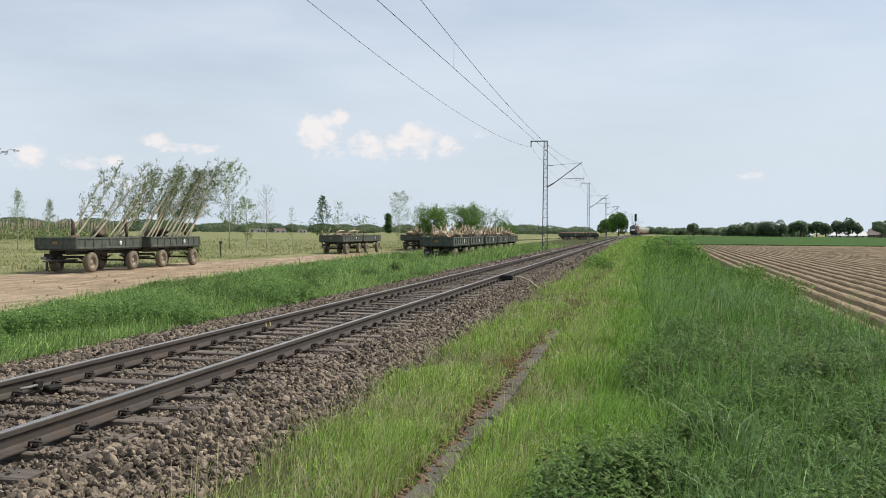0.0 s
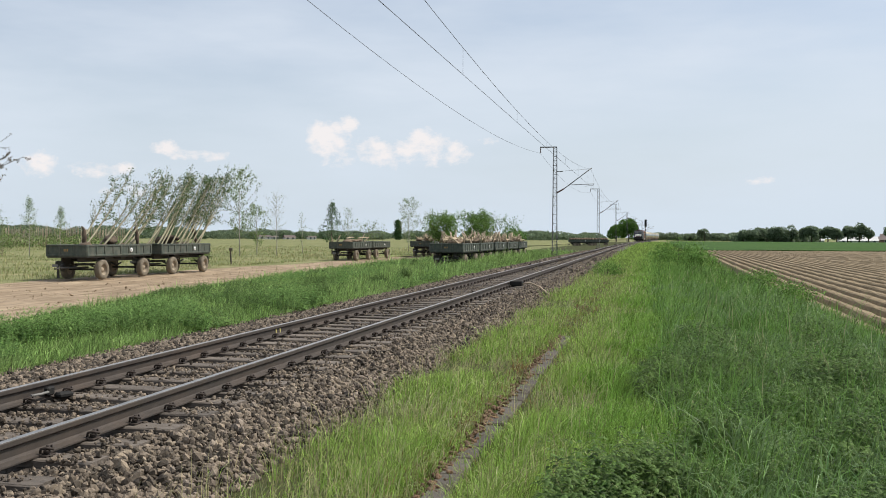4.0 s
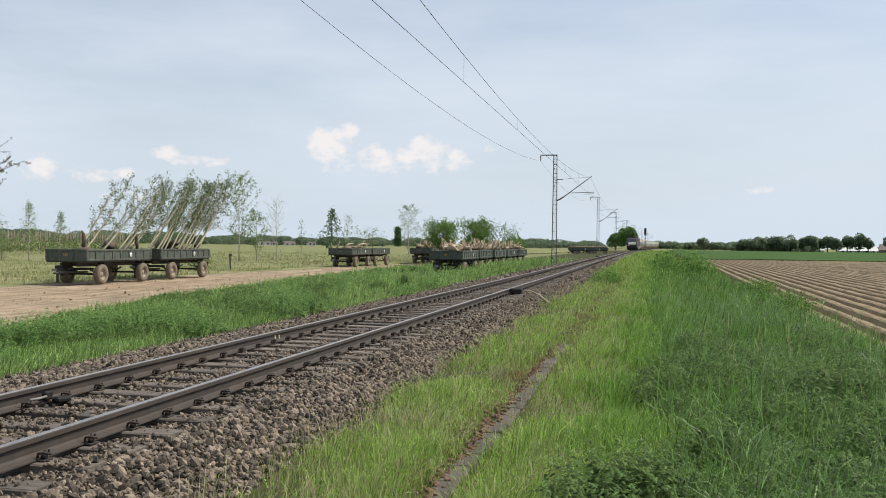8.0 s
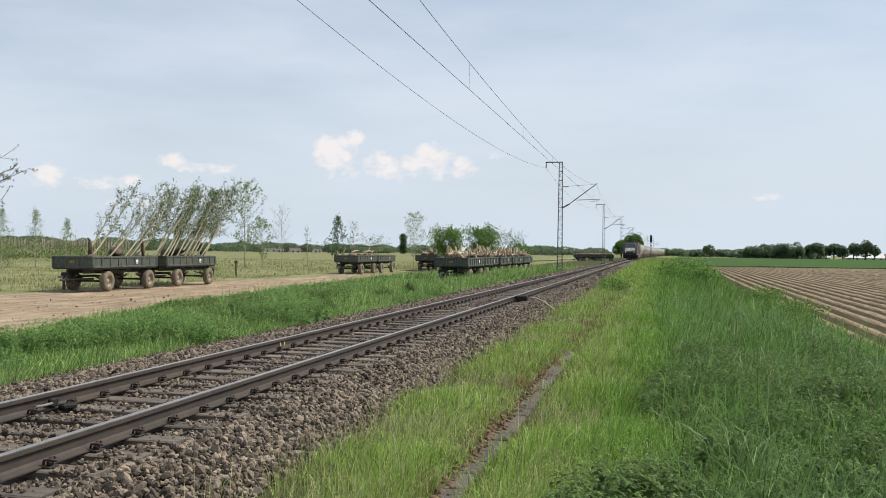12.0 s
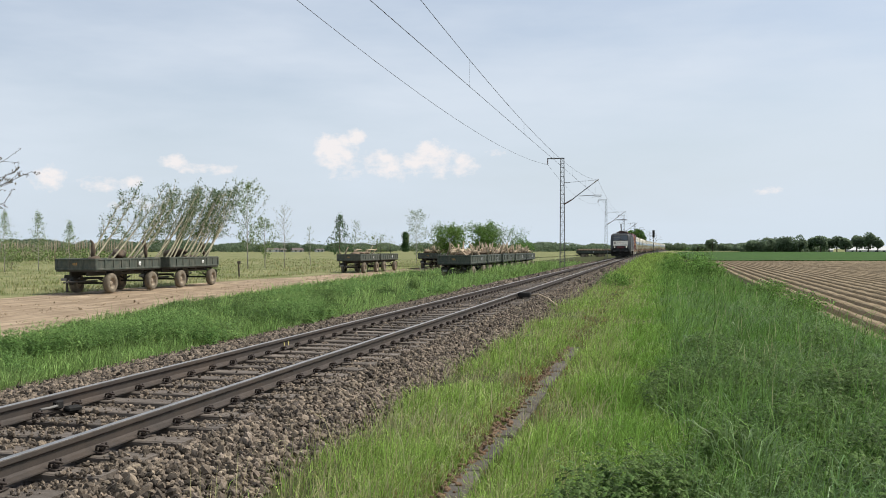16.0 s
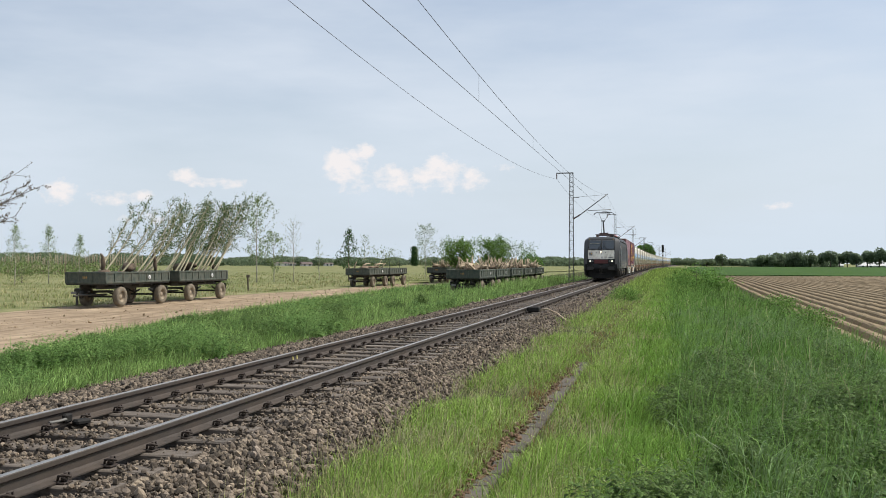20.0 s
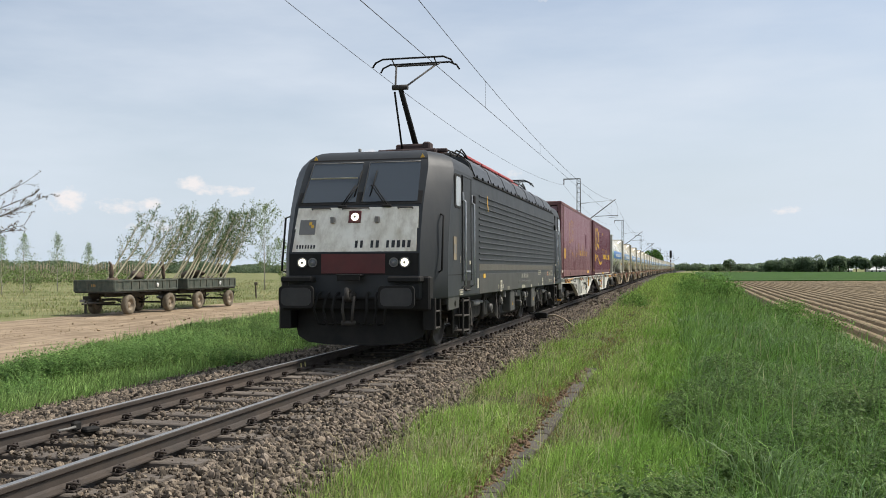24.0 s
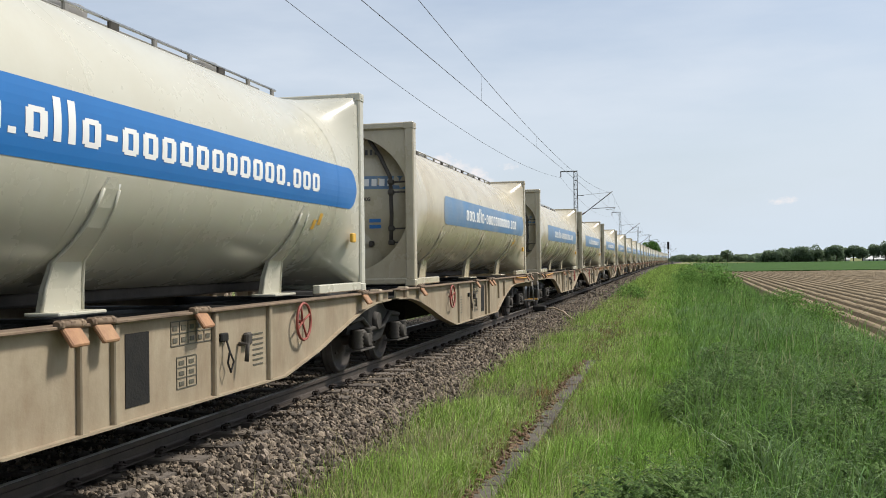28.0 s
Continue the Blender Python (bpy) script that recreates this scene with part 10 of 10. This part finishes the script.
def grow():
    rng = np.random.RandomState(21)
    # fresh low grass between ballast and trough
    n = 104000
    y = spread_y(n, 4.5, 70, rng, 1.55)
    x = rng.uniform(-3.25, -1.60, size=n) + rng.normal(size=n) * 0.08
    g = patchy(x, y, 1.5, 1)
    keep = rng.uniform(size=n) < np.clip((x + 3.35) * 0.95 + 0.35 * (g - 0.5), 0.03, 1) * (0.35 + 0.9 * g)
    x, y, g = x[keep], y[keep], g[keep]
    h = (0.06 + 0.21 * g) * rng.uniform(0.5, 1.3, size=len(x)) * np.clip((x + 3.6) * 0.9, 0.4, 1)
    blades("fresh_grass", x, y, h, 0.0040 * (1 + y / 13), G_FRESH, rng, 1.05, label="light green grass beside the ballast")
    # between trough and bank
    n = 116000
    y = spread_y(n, 4.2, 80, rng, 1.5)
    x = rng.uniform(-1.40, 1.1, size=n) + rng.normal(size=n) * 0.06
    g = patchy(x, y, 1.3, 2)
    keep = rng.uniform(size=n) > herbs(x, y) * 0.9
    x, y, g = x[keep], y[keep], g[keep]
    h = (0.07 + 0.30 * g) * rng.uniform(0.5, 1.3, size=len(x)) * np.clip((x + 1.85) * 1.2, 0.45, 1)
    near = x + 0.4 * (g - 0.5) < -0.55
    blades("verge_grass", x[near], y[near], h[near], 0.0041 * (1 + y[near] / 13), G_FRESH, rng, 1.0, label="long light green verge grass")
    far = ~near
    blades("deep_verge_grass", x[far], y[far], h[far] * 1.05, 0.0043 * (1 + y[far] / 13), G_MID, rng, 0.95, label="long deep green verge grass")
    # rank dark growth on the bank
    n = 100000
    y = spread_y(n, 4.0, 110, rng, 1.45)
    x = rng.uniform(0.2, 4.5, size=n)
    g = patchy(x, y, 1.2, 3)
    keep = rng.uniform(size=n) > herbs(x, y) * 0.30
    x, y, g = x[keep], y[keep], g[keep]
    h = (0.16 + 0.50 * g) * rng.uniform(0.45, 1.3, size=len(x)) * np.clip((4.9 - x) * 0.62, 0.32, 1)
    blades("bank_grass", x, y, h, 0.0052 * (1 + y / 13), G_DARK, rng, 0.9, (0.16, 0.03), "tall dark green grass on the bank")
    # clumps of long arching blades among the weeds
    c = 420
    cx, cy = rng.uniform(0.3, 4.1, size=c), spread_y(c, 5.6, 34, rng, 1.25)
    k = np.repeat(np.arange(c), 26)
    x, y = cx[k], cy[k]
    h = rng.uniform(0.45, 0.78, size=c)[k] * rng.uniform(0.7, 1.1, size=len(k)) * np.clip((4.9 - x) * 0.6, 0.4, 1) * np.where(x < 0.3, 0.75, 1)
    blades("arching_grass", x, y, h, 0.0066 * (1 + y / 20), G_ARCH, rng, 0.95, (0.34, -0.05), "long pale arching grass blades on the bank", tuft=26, levels=(0.0, 0.4, 0.62, 0.78, 0.9, 1.0), hook=0.55)
    # nodding tussocks close by
    c = 62
    cx, cy = rng.uniform(0.7, 4.0, size=c), rng.uniform(5.0, 9.5, size=c)
    k = np.repeat(np.arange(c), 44)
    x, y = cx[k], cy[k]
    h = rng.uniform(0.42, 0.62, size=c)[k] * rng.uniform(0.75, 1.1, size=len(k)) * np.clip((4.9 - x) * 0.6, 0.5, 1)
    blades("nodding_tussocks", x, y, h, np.full(len(k), 0.0088), G_NOD, rng, 1.0, (0.42, -0.04), "nodding tussocks of broad grass on the bank", tuft=44, levels=(0.0, 0.35, 0.55, 0.7, 0.82, 0.92, 1.0), hook=0.62)
    # far verge along the track
    n = 26000
    y = spread_y(n, 60, 330, rng, 1.5)
    x = rng.uniform(-3.0, 4.4, size=n) + bend(y)
    blades("far_verge_grass", x, y, 0.36 * rng.uniform(0.4, 1.3, size=n), 0.03 * (y / 60), G_FRESH, rng, 0.5, label="distant verge grass")

    def below_view(x, slack):
        """Height up to which growth leaves the road behind it in sight."""
        return np.clip(0.62 - 0.012 * (np.abs(x) - 9), 0.3, 1) * slack * 0.75

    def road_side(x, y):
        """Growth is shorter towards the wheel tracks of the road."""
        return np.where(y < 80, np.clip(0.40 + (x + strip_edge(y)) / 6.0, 0.40, 1), 1.0)

    # strip beyond the track
    n = 84000
    y = spread_y(n, 9, 130, rng, 1.4)
    x = -9.25 - rng.uniform(size=n) * (strip_edge(y) - 9.25)
    g = patchy(x, y, 0.8, 4)
    h = 0.74 * (0.55 + 0.9 * patchy(x, y, 1.7, 44)) * np.clip(0.6 + y / 90, 0.85, 1.4) * np.where((y > 40) & (x > -13.2), 1.35, 1.0) * np.minimum((0.20 + 0.46 * g) * np.clip((-8.0 - x) * 0.8, 0.4, 1), below_view(x, 1.0)) * rng.uniform(0.5, 1.1, size=n) * road_side(x, y)
    blades("strip_grass", x, y, h, 0.0066 * (1 + y / 18), G_STRIP, rng, 1.05, (0.12, 0.05), "dense green grass between track and road")
    n = 30000
    y = spread_y(n, 10, 110, rng, 1.4)
    x = -9.15 - rng.uniform(size=n) * (strip_edge(y) - 9.15)
    h = np.minimum(rng.uniform(0.15, 0.42, size=n), below_view(x, 1.0)) * road_side(x, y)
    blades("strip_grass_light", x, y, h, 0.006 * (1 + y / 16), G_STRIP, rng, 0.9, (0.12, 0.05), "light grass between track and road")
    # tufts on the meadow and on the far edge of the road
    n = 62000
    y = spread_y(n, 26, 190, rng, 1.25)
    x = -29.0 - rng.uniform(size=n) ** 1.5 * 95
    g = patchy(x, y, 0.35, 5)
    keep = g > 0.40
    x, y = x[keep], y[keep]
    h = 0.24 * rng.uniform(0.3, 1.5, size=len(x)) * (0.4 + patchy(x, y, 0.5, 51))
    blades("meadow_tufts", x, y, h, 0.012 * (1 + y / 40), G_MEADOW, rng, 1.1, tuft=18, label="tufted meadow grass")
    n = 11000
    y = spread_y(n, 26, 170, rng, 1.25)
    x = -28.8 - rng.uniform(size=n) ** 1.4 * 80
    blades("meadow_straw", x, y, 0.28 * rng.uniform(0.4, 1.4, size=n), 0.014 * (1 + y / 40), G_DRY, rng, 0.6, label="dry stalks in the meadow")
    # lower growth round the standing place and back along the track
    n = 30000
    y = rng.uniform(-14, 4.6, size=n)
    x = rng.uniform(-3.1, 4.6, size=n)
    keep = np.hypot(x, y) > 0.7
    x, y = x[keep], y[keep]
    blades("trodden_grass", x, y, rng.uniform(0.08, 0.26, size=len(x)), np.full(len(x), 0.008), G_MID, rng, 0.8, label="low grass round the standing place")
    # dry stalks on the near bank
    n = 170
    y = spread_y(n, 8.5, 45, rng, 1.1)
    x = rng.uniform(0.6, 4.3, size=n)
    blades("dry_stalks", x, y, rng.uniform(0.45, 0.85, size=n) * np.clip((5.4 - x) * 0.5, 0.5, 1), 0.0075 * (1 + y / 24), G_SEED, rng, 0.10, (0.04, 0.0), "pale dry stalks standing in the grass", tuft=2)
    n = 7000
    y = spread_y(n, 4.5, 60, rng, 1.4)
    x = np.where(rng.uniform(size=n) < 0.7, -1.66, -1.28) + rng.normal(size=n) * 0.09
    blades("dry_edge_grass", x, y, rng.uniform(0.04, 0.2, size=n), 0.006 * (1 + y / 16), G_RUST, rng, 0.9, label="dry reddish grass along the trough")
    n = 4000
    y = spread_y(n, 5, 70, rng, 1.3)
    x = rng.uniform(-3.2, -0.4, size=n)
    blades("dry_verge_grass", x, y, rng.uniform(0.15, 0.5, size=n), 0.0036 * (1 + y / 14), G_DRY, rng, 0.6, label="straw-coloured seed heads in the verge", tuft=4)
    # fine pale seed heads that nod over the verge
    n = 13000
    y = spread_y(n, 4.6, 50, rng, 1.4)
    x = rng.uniform(-3.0, 3.0, size=n)
    keep = patchy(x, y, 1.1, 71) > rng.uniform(0.25, 0.75, size=n)
    x, y = x[keep], y[keep]
    blades("seed_heads", x, y, rng.uniform(0.20, 0.42, size=len(x)) * np.clip((x + 3.9) * 0.6, 0.45, 1.2), 0.0034 * (1 + y / 13), G_SEED, rng, 0.9, (0.34, 0.0), "fine nodding grass heads in the verge", tuft=5, levels=(0.0, 0.5, 0.8, 1.0), hook=0.30)
    # nettles and other broad leaves, in patches
    n = 9800
    y = spread_y(n, 5.2, 60, rng, 1.5)
    x = rng.uniform(-0.6, 4.4, size=n)
    g = herbs(x, y)
    keep = g * np.clip(1.25 - y / 34, 0.45, 1) > rng.uniform(0.15, 0.82, size=n)
    x, y, g = x[keep], y[keep], g[keep]
    h = (0.22 + 0.44 * g * patchy(x, y, 2.6, 8)) * np.clip((4.9 - x) * 0.6, 0.35, 1) * rng.uniform(0.75, 1.1, size=len(x))
    weeds("nettles", x, y, h, G_HERB, rng, "dense dark nettles and weeds on the bank", 0.078, 19)
    # leafy weeds in the grass between track and road
    n = 15000
    y = spread_y(n, 13, 85, rng, 1.35)
    x = -9.0 - rng.uniform(size=n) * (strip_edge(y) - 9.0)
    g = np.clip((patchy(x, y, 0.9, 12) - 0.58) * 5 + np.clip((2.4 - strip_edge(y) - x) * 0.34, 0, 0.8), 0, 1)
    keep = g > rng.uniform(0.2, 0.9, size=n)
    x, y, g = x[keep], y[keep], g[keep]
    h = np.minimum(0.30 + 0.42 * g, below_view(x, 1.0) + 0.12) * rng.uniform(0.7, 1.15, size=len(x)) * (0.35 + 1.25 * patchy(x, y, 0.9, 33)) * road_side(x, y)
    weeds("roadside_weeds", x, y, h, G_NETTLE, rng, "dark leafy weeds in the grass beside the road", 0.07, 15)
    # bushy mounds of weeds in the strip
    c = 44
    cy = spread_y(c, 15, 80, rng, 1.2)
    cx = -9.6 - rng.uniform(size=c) ** 0.6 * (strip_edge(cy) - 10.0)
    cr, ch = rng.uniform(0.35, 1.0, size=c), rng.uniform(0.40, 0.72, size=c)
    k = np.repeat(np.arange(c), 90)
    a, d = rng.uniform(0, 6.28, size=len(k)), rng.uniform(size=len(k)) ** 0.5
    x, y = cx[k] + np.cos(a) * d * cr[k], cy[k] + np.sin(a) * d * cr[k] * 1.5
    h = ch[k] * (1.05 - 0.7 * d * d) * rng.uniform(0.75, 1.1, size=len(k)) * road_side(x, y)
    weeds("weed_mounds", x, y, h, G_HERB, rng, "bushy dark green weed mounds between track and road", 0.065, 15)
    # tall grass before the trailers that stand beside the track
    n = 14000
    y = rng.uniform(47, 100, size=n)
    x = rng.uniform(-11.75, -10.3, size=n)
    h = rng.uniform(0.42, 0.80, size=n) * (0.55 + 0.75 * patchy(x, y, 0.8, 45))
    blades("tall_strip_grass", x, y, h, 0.006 * (1 + y / 18), G_STRIP, rng, 0.8, (0.12, 0.05), "tall grass before the parked trailers")


grow()


SPEED, FRONT_AT, FRONT_T = 16.72, 13.526, 24.1


def head_y(t):
    """Where the leading buffers are at t seconds."""
    return FRONT_AT - SPEED * (t - FRONT_T)


def motions():
    """The train rolls past at an even pace."""
    times = [4.0 * k for k in range(8)]
    loaded = {ob.name for ob, _, _ in TRAIN if "container" in ob.name and "wagon" not in ob.name}
    for ob, u, length in TRAIN:
        z = BOX_Z if ob.name in loaded else 0.0
        walk(ob, [(t, track_pose(head_y(t) + u, length, z)) for t in times])
    for ws, r in WHEELS:
        p = ws.matrix_basis.translation.copy()
        step = math.degrees(SPEED / FPS / r)
        walk(ws, [(k / FPS, pose(p.x, p.y, p.z, (k * step) % 360.0)) for k in range(28 * FPS + 1)])


motions()
